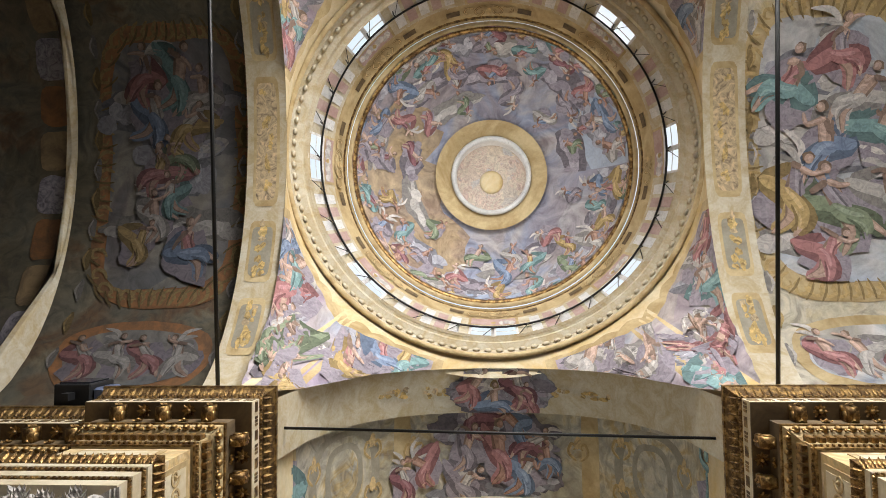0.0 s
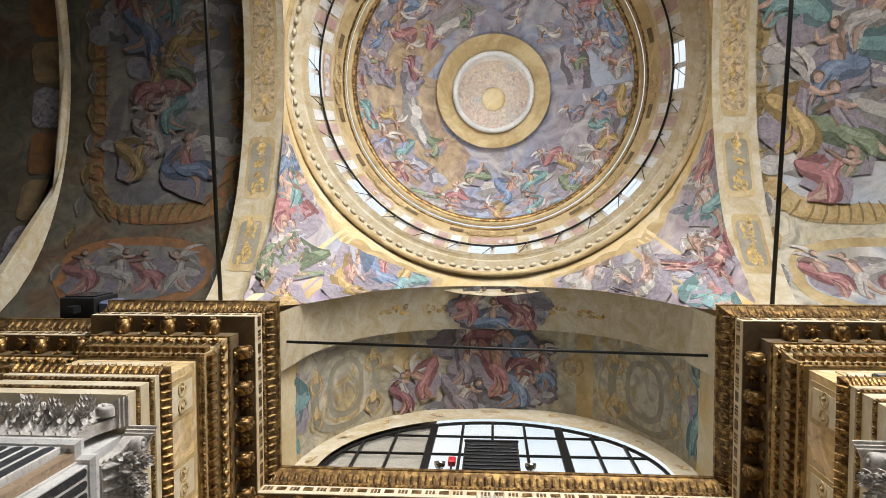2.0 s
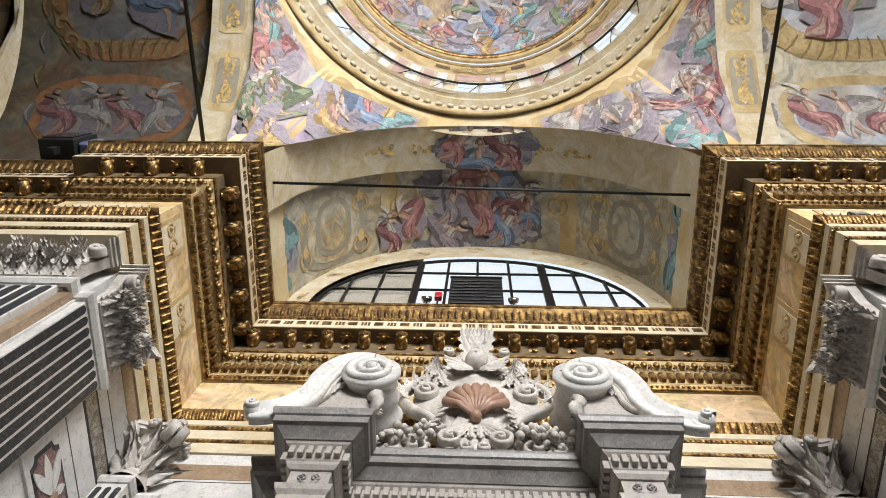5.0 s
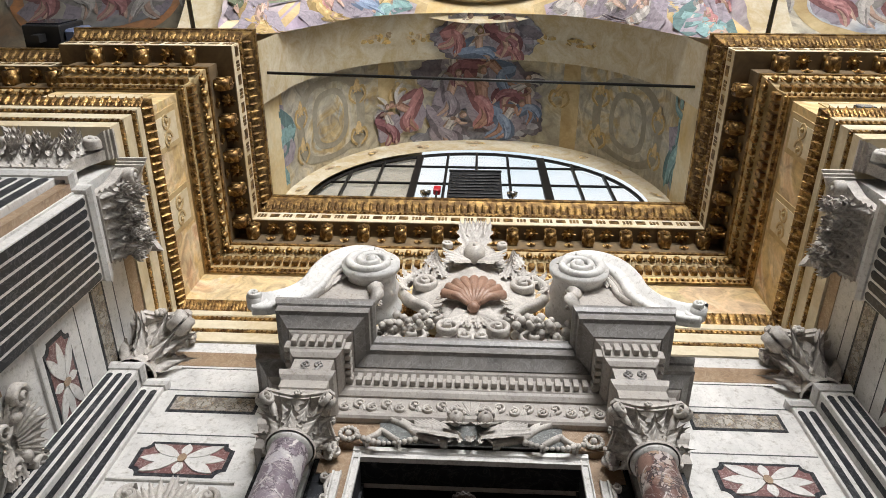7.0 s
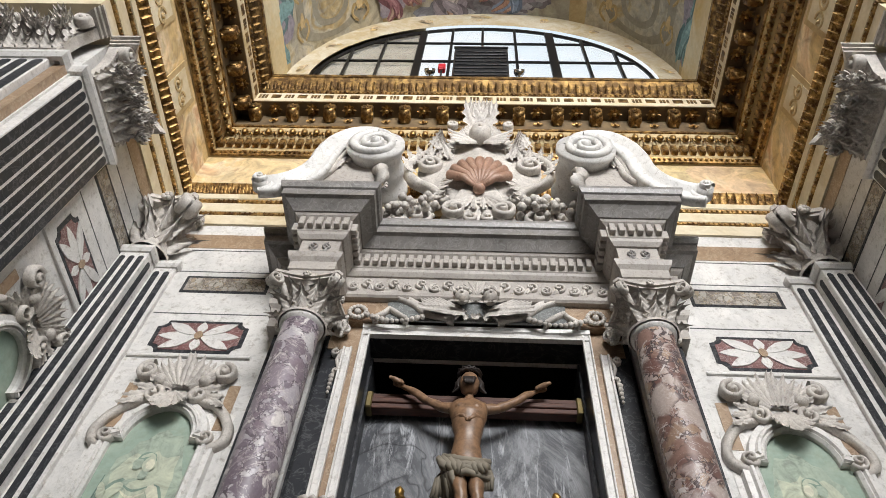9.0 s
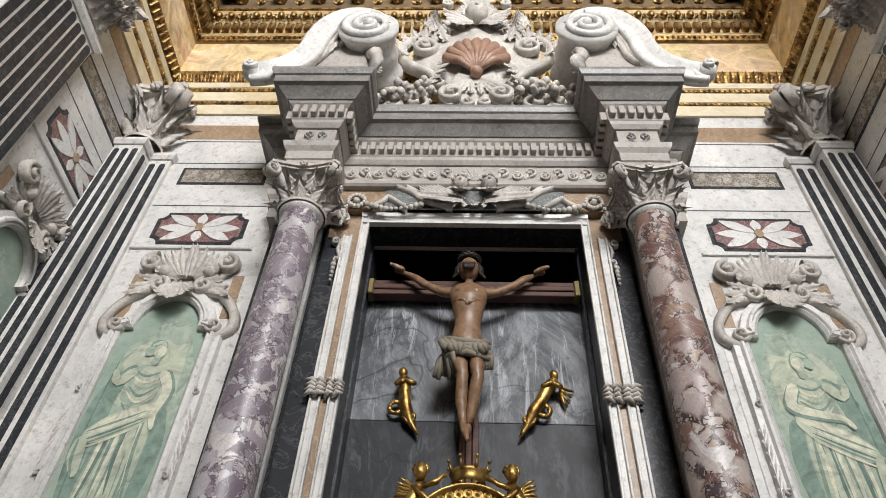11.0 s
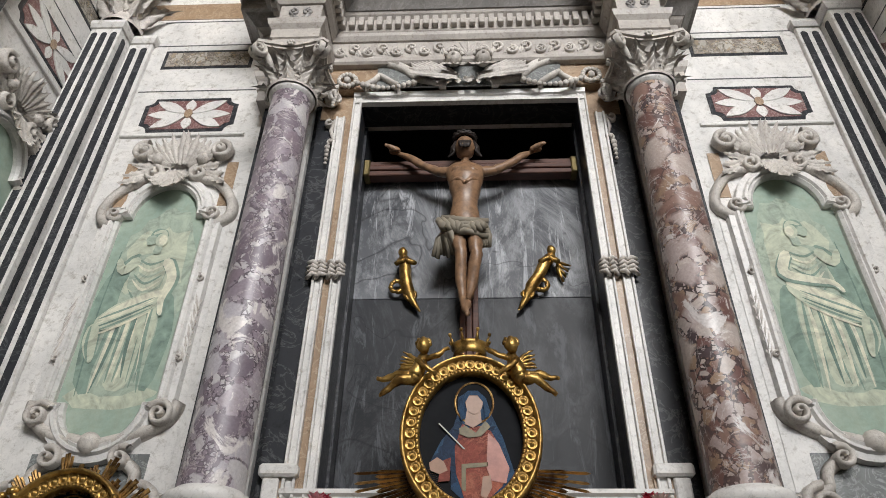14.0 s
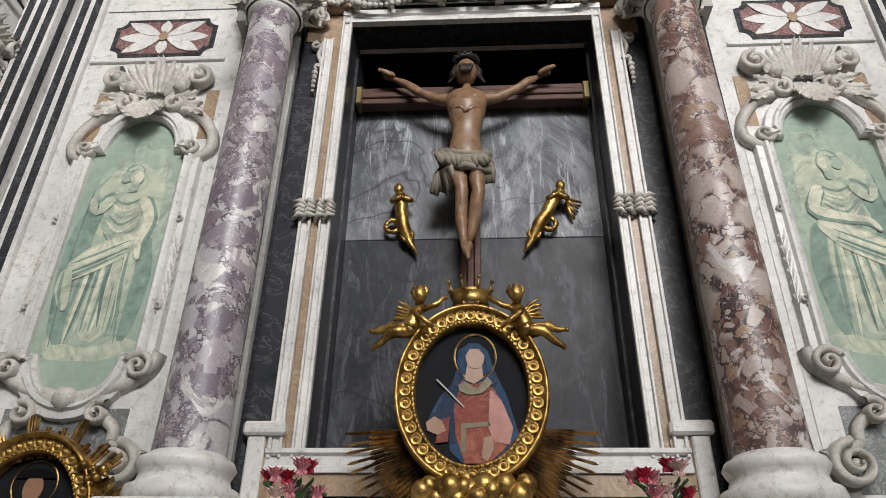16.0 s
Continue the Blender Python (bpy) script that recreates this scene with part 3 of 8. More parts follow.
# ---- great entablature ----
ARCHI = [(-0.4, 8.5), (0.03, 8.5), (0.03, 8.72), (0.06, 8.74), (0.06, 8.95), (0.1, 8.98), (0.1, 9.08)]
ARCHI_TOP = [(0.06, 9.06), (0.1, 9.08), (0.15, 9.2), (0.16, 9.25), (0.0, 9.26)]
FRIEZE = [(-0.4, 9.25), (0.0, 9.25), (0.0, 10.32), (-0.4, 10.33)]
CORN_A = [(0.0, 10.26), (0.03, 10.28), (0.06, 10.36), (0.06, 10.4), (0.07, 10.41), (0.07, 10.62), (0.1, 10.64), (0.18, 10.78), (0.2, 10.86), (0.0, 10.87)]
COFFER = [(0.0, 10.855), (0.2, 10.86), (0.2, 11.255), (0.0, 11.26)]
CORONA = [(0.2, 11.275), (0.432, 11.275), (0.432, 11.62), (0.2, 11.63)]
CYMA = [(0.2, 11.61), (0.44, 11.62), (0.45, 11.68), (0.48, 11.76), (0.53, 11.9), (0.55, 11.95), (0.55, TOP), (-0.6, TOP)]
ent = thing("entablature", (0, WY, 8.5), "gilded and painted classical entablature running round the chapel", "entablature", "", "structure")
ent.location = (0, 0, 0)
part("architrave", sweep(WALL_LINE, ARCHI), M_CREAM, ent, "cream stepped architrave")
part("architrave_moulding", sweep(WALL_LINE, ARCHI_TOP), M_GOLD, ent, "gilded leaf moulding")
part("frieze", sweep(WALL_LINE, FRIEZE), M_FRIEZE, ent, "ochre frieze with faded painted scenes")
part("bed_moulding", sweep(WALL_LINE, CORN_A), M_OCHRE, ent)
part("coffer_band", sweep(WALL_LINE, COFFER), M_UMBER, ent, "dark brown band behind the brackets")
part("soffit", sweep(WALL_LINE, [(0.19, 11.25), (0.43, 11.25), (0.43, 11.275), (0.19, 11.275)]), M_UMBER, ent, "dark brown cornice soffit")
part("corona", sweep(WALL_LINE, CORONA), M_CREAM, ent)
part("cyma", sweep(WALL_LINE, CYMA), M_GOLD_D, ent, "dull gilded crowning moulding")


def arch_z(s, half, spring, rise, power=2.0):
    k = min(1.0, abs(s) / half)
    return spring + rise * (1 - k ** power) ** (1 / power)


def front_z(x):
    return arch_z(x, 3.45, 12.1, 4.7, 2.4)


def side_z(y):
    return arch_z(y - YC, 5.3, 12.1, 3.85, 2.05)


# ---- chapel vault and lunette ----
def vault_pt(u, v):
    a = math.pi * u
    x = -3.6 * math.copysign(abs(math.cos(a)) ** 0.83, math.cos(a))
    return (x, 2.55 + v * (WY + 0.1 - 2.55), 12.1 + 5.35 * math.sin(a) ** 0.83)


structure(part("ceiling_chapel", grid(bmesh.new(), vault_pt, 48, 6), M_ARCH, None, "", True), "barrel vault painted with grey and ochre architecture", "ceiling")


def front_soffit(u, v):
    x = -3.45 + 6.9 * u
    return (x, 1.6 + v * 0.98, front_z(x) + 0.25 * v)


structure(part("arch_front", grid(bmesh.new(), front_soffit, 60, 2), M_LIGHTBAND, None, "", True), "pale painted soffit of the chapel arch", "arch")

# lunette wall with its arched window
bm = bmesh.new()
R0, ZC = 3.1, 13.5


def lun_wall(u, v):
    a = math.pi * u
    inner = Vector((-R0 * math.cos(a), WY + 0.02, max(TOP, ZC + R0 * math.sin(a))))
    o = vault_pt(u, 1.0)
    outer = Vector((o[0] * 1.02, WY + 0.02, o[2] + 0.1))
    return inner.lerp(outer, v)


structure(part("wall_lunette", grid(bm, lun_wall, 40, 2), M_LIGHTBAND), "ochre painted band round the lunette", "wall")

# ---- crossing: pendentives, side arches, drum, dome ----
RR = 4.65


def square_dir(a):
    """Point of the crossing's outline in direction a, with the height of the arch there."""
    c, s = math.cos(a), math.sin(a)
    hx, hy = 4.3, 4.85
    k = min(hx / max(1e-6, abs(c)), hy / max(1e-6, abs(s)))
    x, y = k * c, k * s
    if hx / max(1e-6, abs(c)) < hy / max(1e-6, abs(s)):
        z = side_z(y + YC)
    else:
        z = front_z(x)
    return Vector((x, YC + y, z))


def pendentive(u, v):
    a = math.tau * u
    low = sum((square_dir(a + radians(1.6 * k)) for k in range(-4, 5)), Vector()) / 9
    low = Vector((*square_dir(a).xy, low.z))
    ring = Vector((RR * math.cos(a), YC + RR * math.sin(a), 16.95))
    p = low.lerp(ring, v)
    return p


structure(part("ceiling_pendentives", grid(bmesh.new(), pendentive, 240, 6), M_YELLOW, None, "", True), "pale ochre plaster between the arches and the dome ring", "ceiling")
for sgn, nm, mat in ((-1, "left", M_SIDEVAULT_SHADED), (1, "right", M_SIDEVAULT_R)):
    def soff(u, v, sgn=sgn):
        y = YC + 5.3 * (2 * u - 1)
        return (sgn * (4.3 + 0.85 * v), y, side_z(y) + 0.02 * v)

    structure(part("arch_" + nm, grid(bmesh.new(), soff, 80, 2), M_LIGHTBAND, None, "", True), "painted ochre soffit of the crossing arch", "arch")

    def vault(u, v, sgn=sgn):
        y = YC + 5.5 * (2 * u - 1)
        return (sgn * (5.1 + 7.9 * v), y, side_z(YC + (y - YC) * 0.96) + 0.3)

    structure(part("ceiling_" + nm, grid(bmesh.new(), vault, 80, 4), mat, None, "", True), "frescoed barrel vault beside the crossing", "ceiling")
def circle(r, n=96):
    return [(r * math.cos(-math.tau * i / n), YC + r * math.sin(-math.tau * i / n)) for i in range(n)]


ring = sweep(circle(4.75), [(-0.3, 16.7), (-0.1, 16.85), (0.1, 16.95), (0.12, 17.05), (0.2, 17.1), (0.25, 17.25), (0.4, 17.3), (0.42, 17.4), (0.56, 17.42), (-0.4, 17.43)], closed=True)
dome = thing("dome", (0, 0, 0), "frescoed dome on a drum with small windows and an iron rail", "dome", "", "structure")
part("ring_cornice", ring, M_LIGHTBAND, dome, "pale moulded ring cornice")


def drum_r(v):
    return 4.25 - 0.62 * v


def drum_piece(a0, a1, v0, v1, off=0.0, n=8):
    def f(u, v):
        a, k = a0 + (a1 - a0) * u, v0 + (v1 - v0) * v
        r = drum_r(k) - off
        return (r * math.cos(a), YC + r * math.sin(a), 17.4 + 1.5 * k)
    return grid(bmesh.new(), f, n, 2)


for k in range(8):
    ac = math.tau * k / 8
    half_w, half_b = radians(7.5), radians(22.5)
    part("drum_wall", drum_piece(ac + half_w, ac + 2 * half_b - half_w, 0, 0.34), M_LIGHTBAND, dome, "painted drum wall")
    part("drum_wall", drum_piece(ac - half_b, ac + half_b, 0.34, 0.62, 0.0, 12), M_LIGHTBAND, dome)
    for a, w in ((-half_w, 0.007), (0.0, 0.014), (half_w, 0.007)):
        part("window_frame", drum_piece(ac + a - w, ac + a + w, 0.0, 0.34, 0.03, 1), M_WHITE, dome)
    part("window_frame", drum_piece(ac - half_w, ac + half_w, 0.17, 0.19, 0.02, 4), M_WHITE, dome)
    part("window_frame", drum_piece(ac - half_w, ac + half_w, 0.32, 0.36, 0.03, 4), M_WHITE, dome)
    part("cartouche_panel", drum_piece(ac - radians(8.5), ac + radians(8.5), 0.37, 0.6, 0.02, 6), M_OCHRE, dome, "ochre framed panel over the window")
    part("cartouche_panel", drum_piece(ac - radians(7.6), ac + radians(7.6), 0.39, 0.58, 0.03, 6), M_ROSEPLASTER, dome, "rose painted panel")
    for j, a in enumerate((11.0, 15.6, 20.2, 24.8, 29.4)):
        part("pier_panel", drum_piece(ac + radians(a), ac + radians(a + 3.4), 0.04, 0.54, 0.02, 3), M_WHITE if j % 2 == 0 else M_ROSEPLASTER, dome, "pale painted pier panel")
    part("drum_frieze", drum_piece(ac - half_b, ac + half_b, 0.62, 1.0, 0.0, 14), M_OCHRE, dome, "ochre frieze with painted scrollwork")
    for a in (-13.5, 13.5):
        part("frieze_panel", drum_piece(ac + radians(a - 2.6), ac + radians(a + 2.6), 0.7, 0.8, 0.02, 3), M_UMBER, dome, "dark brown painted oblong")


def shell(u, v):
    a = math.tau * u
    t = v * math.acos(1.08 / 3.5)
    return (3.5 * math.cos(t) * math.cos(a), YC + 3.5 * math.cos(t) * math.sin(a), 18.95 + 2.0 * math.sin(t))


part("shell", grid(bmesh.new(), shell, 96, 16), M_DOME, dome, "shell frescoed with a crowded heaven", True)


def lantern(u, v):
    a = math.tau * u
    t = v * math.pi / 2
    return (1.0 * math.cos(t) * math.cos(a) * 1.02, YC + 1.02 * math.cos(t) * math.sin(a), 21.6 + 0.4 * math.sin(t))


part("lantern_vault", grid(bmesh.new(), lantern, 48, 8), M_LANTERN, dome, "pale painted lantern vault", True)
part("lantern_sun", lathe(bmesh.new(), [(0.0, 21.9), (0.22, 21.91), (0.3, 21.9), (0.34, 21.95)], 32, (0, YC, 0)), M_YELLOW, dome, "golden painted centre of the lantern", True)
part("lantern_drum", lathe(bmesh.new(), [(1.08, 20.83), (1.02, 20.9), (1.02, 21.6)], 48, (0, YC, 0)), M_WHITE, dome, "", True)

# unseen tall window surrounds, added on solid wall behind the two nave lamps
for nm, x, z, w, h in (("added_window_2", 2.0, 12.6, 9.2, 4.7), ("added_window_3", 9.0, 8.5, 4.2, 5.2)):
    wn = thing(nm, (x, -12.25, z), "unseen tall white window surround added behind a nave lamp", "window", "", "structure")
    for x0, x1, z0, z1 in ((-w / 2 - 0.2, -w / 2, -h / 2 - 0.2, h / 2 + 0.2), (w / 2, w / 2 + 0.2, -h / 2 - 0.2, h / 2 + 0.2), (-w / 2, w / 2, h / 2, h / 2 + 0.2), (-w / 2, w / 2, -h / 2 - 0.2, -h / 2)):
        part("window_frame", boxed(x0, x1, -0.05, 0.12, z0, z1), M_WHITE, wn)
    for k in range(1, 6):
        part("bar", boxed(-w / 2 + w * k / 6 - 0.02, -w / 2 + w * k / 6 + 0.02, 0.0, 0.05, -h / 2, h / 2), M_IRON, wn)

# walls that close the church round the camera
bm = boxed(-13.2, -13, -12.3, 4, 0, 17.5)
structure(part("wall_west", bm, M_PLASTER), "plain plastered nave wall", "wall")
structure(part("wall_east", boxed(16, 16.2, -12.3, 4, 0, 17.5), M_PLASTER), "plain plastered nave wall", "wall")
structure(part("wall_south", boxed(-13, 16, -12.5, -12.3, 0, 17.5), M_PLASTER), "plain plastered church wall", "wall")
structure(part("ceiling_south", boxed(-13, 16, -12.5, -8.1, 17.2, 17.5), M_PLASTER), "plain plastered ceiling", "ceiling")
for sgn, nm in ((-1, "wall_spandrel_left"), (1, "wall_spandrel_right")):
    structure(part(nm, boxed(*sorted((sgn * 3.5, sgn * 5.4)), 1.75, 4.6, TOP - 0.3, 17.6), M_YELLOW), "plastered wall above the great cornice", "wall")
structure(part("wall_spandrel_front", boxed(-3.7, 3.7, 1.7, 2.5, 17.2, 18.2), M_YELLOW), "plastered wall above the chapel arch", "wall")
# unseen deck and upper walls, added to stop sky light leaking in
structure(part("ceiling_sky_block", boxed(-13.2, 16.2, -12.5, 6.3, 23.0, 23.2), M_PLASTER), "unseen plain deck added over the church to keep sky light out", "ceiling")
for nm, bx in (("wall_sky_block_west", (-13.2, -13, -12.5, 6.3, 17.5, 23)), ("wall_sky_block_east", (16, 16.2, -12.5, 6.3, 17.5, 23)), ("wall_sky_block_south", (-13, 16, -12.5, -12.3, 17.5, 23))):
    structure(part(nm, boxed(*bx), M_PLASTER), "unseen plain upper wall added to keep sky light out", "wall")

# ---- carving helpers ----
def ball(bm, c, r, seg=8, squash=(1, 1, 1)):
    m = Matrix.Translation(c) @ Matrix.Diagonal((r * squash[0], r * squash[1], r * squash[2], 1))
    bmesh.ops.create_uvsphere(bm, u_segments=seg, v_segments=max(4, seg // 2 + 1), radius=1.0, matrix=m)
    return bm


def scroll(bm, c, r, turns=1.6, width=0.06, depth=0.08, hand=1, start=90.0, taper=0.35):
    """A flat carved volute in the plane of the wall: a raised spiral fillet round an eye."""
    n = int(18 * turns)
    rows = []
    for i in range(n + 1):
        k = i / n
        a = radians(start) + hand * math.tau * turns * k
        rad = r * (1 - 0.86 * k)
        w = width * (1 - (1 - taper) * k)
        ca, sa = math.cos(a), math.sin(a)
        x0, z0 = c[0] + rad * ca, c[2] + rad * sa
        x1, z1 = c[0] + max(0.004, rad - w) * ca, c[2] + max(0.004, rad - w) * sa
        xm, zm = (x0 + x1) / 2, (z0 + z1) / 2
        d = depth * (1 + 0.35 * k)
        rows.append([bm.verts.new(v) for v in ((x0, c[1], z0), (x0, c[1] - d * 0.7, z0), (xm, c[1] - d, zm), (x1, c[1] - d * 0.7, z1), (x1, c[1], z1))])
    for a, b in zip(rows, rows[1:]):
        for k in range(4):
            bm.faces.new((a[k], a[k + 1], b[k + 1], b[k]))
    ball(bm, (c[0], c[1] - depth * 0.4, c[2]), r * 0.2, 8, (1, 1.2, 1))
    return bm


def leaf(bm, root, along, out, length, width, curl=0.5, lobes=4, m=None):
    """An acanthus leaf: a ribbed, lobed sheet with a back, rising along a direction and curling outward."""
    along, out = Vector(along).normalized(), Vector(out).normalized()
    side = along.cross(out).normalized()
    root = Vector(root)
    nu, nv = (15 if lobes > 3 else 9), 6
    front = []
    for i in range(nu + 1):
        k = i / nu
        bend = curl * k ** 2.6
        mid = root + along * length * (k - 0.32 * bend * k) + out * length * (0.08 * math.sin(math.pi * k) + 0.55 * bend)
        w = width * (0.55 + 0.45 * math.sin(math.pi * min(1, k * 0.9 + 0.12))) * (1 - 0.5 * k ** 6)
        w *= 0.76 + 0.24 * math.cos(math.tau * lobes * k)
        row = []
        for j in range(nv + 1):
            s = 2 * j / nv - 1
            rib = 0.10 * width * math.cos(s * math.pi * 2.0) - 0.22 * width * s * s
            p = mid + side * (w * 0.5 * s) + out * rib - along * (0.12 * width * abs(s))
            row.append(bm.verts.new(m @ p if m else p))
        front.append(row)
    for i in range(nu):
        for j in range(nv):
            bm.faces.new((front[i][j], front[i + 1][j], front[i + 1][j + 1], front[i][j + 1]))
    return bm


def band_xz(bm, pts, cross):
    """Carries a cross-section of (outward, y) along a curve of (x, z)."""
    rows = []
    n = len(pts)
    for i in range(n):
        a, b = pts[max(0, i - 1)], pts[min(n - 1, i + 1)]
        dx, dz = b[0] - a[0], b[1] - a[1]
        q = math.hypot(dx, dz) or 1
        nx, nz = -dz / q, dx / q
        rows.append([bm.verts.new((pts[i][0] + nx * o, y, pts[i][1] + nz * o)) for o, y in cross])
    k = len(cross)
    for a, b in zip(rows, rows[1:]):
        for j in range(k):
            bm.faces.new((a[j], a[(j + 1) % k], b[(j + 1) % k], b[j]))
    bm.faces.new(rows[0])
    bm.faces.new(list(reversed(rows[-1])))
    return bm


def curve2(pts, n=8):
    """A smooth run of (x, z) through the given points."""
    out = []
    p = [pts[0]] + list(pts) + [pts[-1]]
    for i in range(1, len(p) - 2):
        for j in range(n):
            t = j / n
            out.append(tuple(0.5 * ((2 * p[i][c]) + (p[i + 1][c] - p[i - 1][c]) * t + (2 * p[i - 1][c] - 5 * p[i][c] + 4 * p[i + 1][c] - p[i + 2][c]) * t * t + (3 * p[i][c] - p[i - 1][c] - 3 * p[i + 1][c] + p[i + 2][c]) * t ** 3) for c in (0, 1)))
    out.append(tuple(pts[-1]))
    return out


def rough(bm, amount, scale, seed=0.0):
    """Slight unevenness of hand carving."""
    for v in bm.verts:
        q = noise.noise_vector(v.co * scale + Vector((seed, seed, seed)))
        v.co += q * amount
    return bm


def mirrored(bm):
    """Adds the mirror image in x to a bmesh."""
    g = bmesh.ops.duplicate(bm, geom=bm.verts[:] + bm.edges[:] + bm.faces[:])
    vs = [e for e in g["geom"] if isinstance(e, bmesh.types.BMVert)]
    for v in vs:
        v.co.x = -v.co.x
    bmesh.ops.reverse_faces(bm, faces=[e for e in g["geom"] if isinstance(e, bmesh.types.BMFace)])
    return bm


def mesh_of(bm, name, mat, smooth=True):
    me = bpy.data.meshes.new(name)
    bm.normal_update()
    bm.to_mesh(me)
    bm.free()
    if smooth:
        for p in me.polygons:
            p.use_smooth = True
    me.materials.append(mat)
    return me


def cushion(bm, outline, y_edge, y_mid, steps=3):
    """A plate with a swelling front, from an outline of (x, z)."""
    cx = sum(p[0] for p in outline) / len(outline)
    cz = sum(p[1] for p in outline) / len(outline)
    rows = []
    for s in range(steps + 1):
        k = s / steps
        f = 1 - 0.9 * k ** 1.5
        y = y_edge + (y_mid - y_edge) * math.sin(k * math.pi / 2)
        rows.append([bm.verts.new((cx + (x - cx) * f, y, cz + (z - cz) * f)) for x, z in outline])
    n = len(outline)
    for a, b in zip(rows, rows[1:]):
        for i in range(n):
            bm.faces.new((a[i], a[(i + 1) % n], b[(i + 1) % n], b[i]))
    bm.faces.new(rows[-1])
    return bm

# ---- altar aedicula ----
LEAF_ME = mesh_of(leaf(bmesh.new(), (0, 0, 0), (0, 0, 1), (1, 0, 0), 1.0, 0.8, 0.85, 4), "leaf", M_CARVED)


def capital(parent, cx, cy, z0, z1, r, half, stone_mat, leaves=8, angle0=0.0, arc=math.tau):
    """A Corinthian capital: bell, two rows of leaves, corner volutes and a hollow-sided abacus."""
    h = z1 - z0
    bell = bmesh.new()
    lathe(bell, [(r * 1.1, z0), (r * 1.15, z0 + 0.04 * h), (r * 0.98, z0 + 0.08 * h), (r * 0.86, z0 + 0.4 * h), (r * 0.92, z0 + 0.7 * h), (r * 1.25, z0 + 0.86 * h)], 20, (cx, cy, 0))
    cap = part("capital", bell, stone_mat, parent, "carved leafy capital", True)
    for row, (zr, ln, wd, rr) in enumerate(((0.08, 0.44, 0.5, 0.98), (0.34, 0.44, 0.46, 0.98))):
        for i in range(leaves):
            a = angle0 + arc * (i + 0.5 * row) / leaves
            m = Matrix.Translation((cx + rr * r * math.cos(a), cy + rr * r * math.sin(a), z0 + zr * h)) @ Matrix.Rotation(a, 4, "Z") @ Matrix.Diagonal((ln * h * 2.0, 1.2 * r, ln * h * 1.12, 1))
            shared("leaf", LEAF_ME, cap, m)
    ab = bmesh.new()
    for k, (f, za, zb) in enumerate(((0.92, 0.86, 0.92), (1.0, 0.92, 1.0))):
        pts = []
        for c in range(4):
            a0 = math.pi / 4 + c * math.pi / 2
            p, q = Vector((math.cos(a0), math.sin(a0))) * half * 1.414 * f, Vector((math.cos(a0 + math.pi / 2), math.sin(a0 + math.pi / 2))) * half * 1.414 * f
            for j in range(7):
                t = 0.06 + 0.88 * j / 6
                mid = p.lerp(q, t)
                mid *= 1 - 0.2 * math.sin(math.pi * t)
                pts.append(mid)
        lo = [ab.verts.new((cx + p.x, cy + p.y, z0 + za * h)) for p in pts]
        hi = [ab.verts.new((cx + p.x, cy + p.y, z0 + zb * h)) for p in pts]
        n = len(pts)
        ab.faces.new(list(reversed(lo)))
        ab.faces.new(hi)
        for i in range(n):
            ab.faces.new((lo[i], lo[(i + 1) % n], hi[(i + 1) % n], hi[i]))
    part("abacus", ab, stone_mat, cap)
    for c in range(4):
        a = math.pi / 4 + c * math.pi / 2
        vb = bmesh.new()
        R = 0.215 * h
        scroll(vb, (0, 0, 0), R, 1.7, 0.4 * R, 0.5 * R, 1, 100)
        for v in list(vb.verts):
            v.co.y -= 0.02 * h
        g = bmesh.ops.duplicate(vb, geom=vb.verts[:] + vb.edges[:] + vb.faces[:])
        for v in (e for e in g["geom"] if isinstance(e, bmesh.types.BMVert)):
            v.co.y = -v.co.y
        tube(vb, [(-2.4 * R, 0, -2.0 * R), (-1.2 * R, 0, -0.2 * R), (0, 0, R * 0.8)], [0.25 * R, 0.35 * R, 0.4 * R], 6)
        vol = part("volute", vb, stone_mat, cap, "", True)
        d = half * 1.2
        vol.matrix_basis = Matrix.Translation((cx + d * math.cos(a), cy + d * math.sin(a), z0 + 0.74 * h)) @ Matrix.Rotation(a, 4, "Z")
    for c in range(4):
        a = c * math.pi / 2
        fb = bmesh.new()
        for k in range(6):
            b = math.tau * k / 6
            ball(fb, (0.02 * h, 0.05 * h * math.cos(b), 0.05 * h * math.sin(b)), 0.04 * h, 6)
        ball(fb, (0.04 * h, 0, 0), 0.035 * h, 6)
        fl = part("flower", fb, stone_mat, cap, "", True)
        fl.matrix_basis = Matrix.Translation((cx + half * 0.86 * math.cos(a), cy + half * 0.86 * math.sin(a), z0 + 0.93 * h)) @ Matrix.Rotation(a, 4, "Z")
    return cap


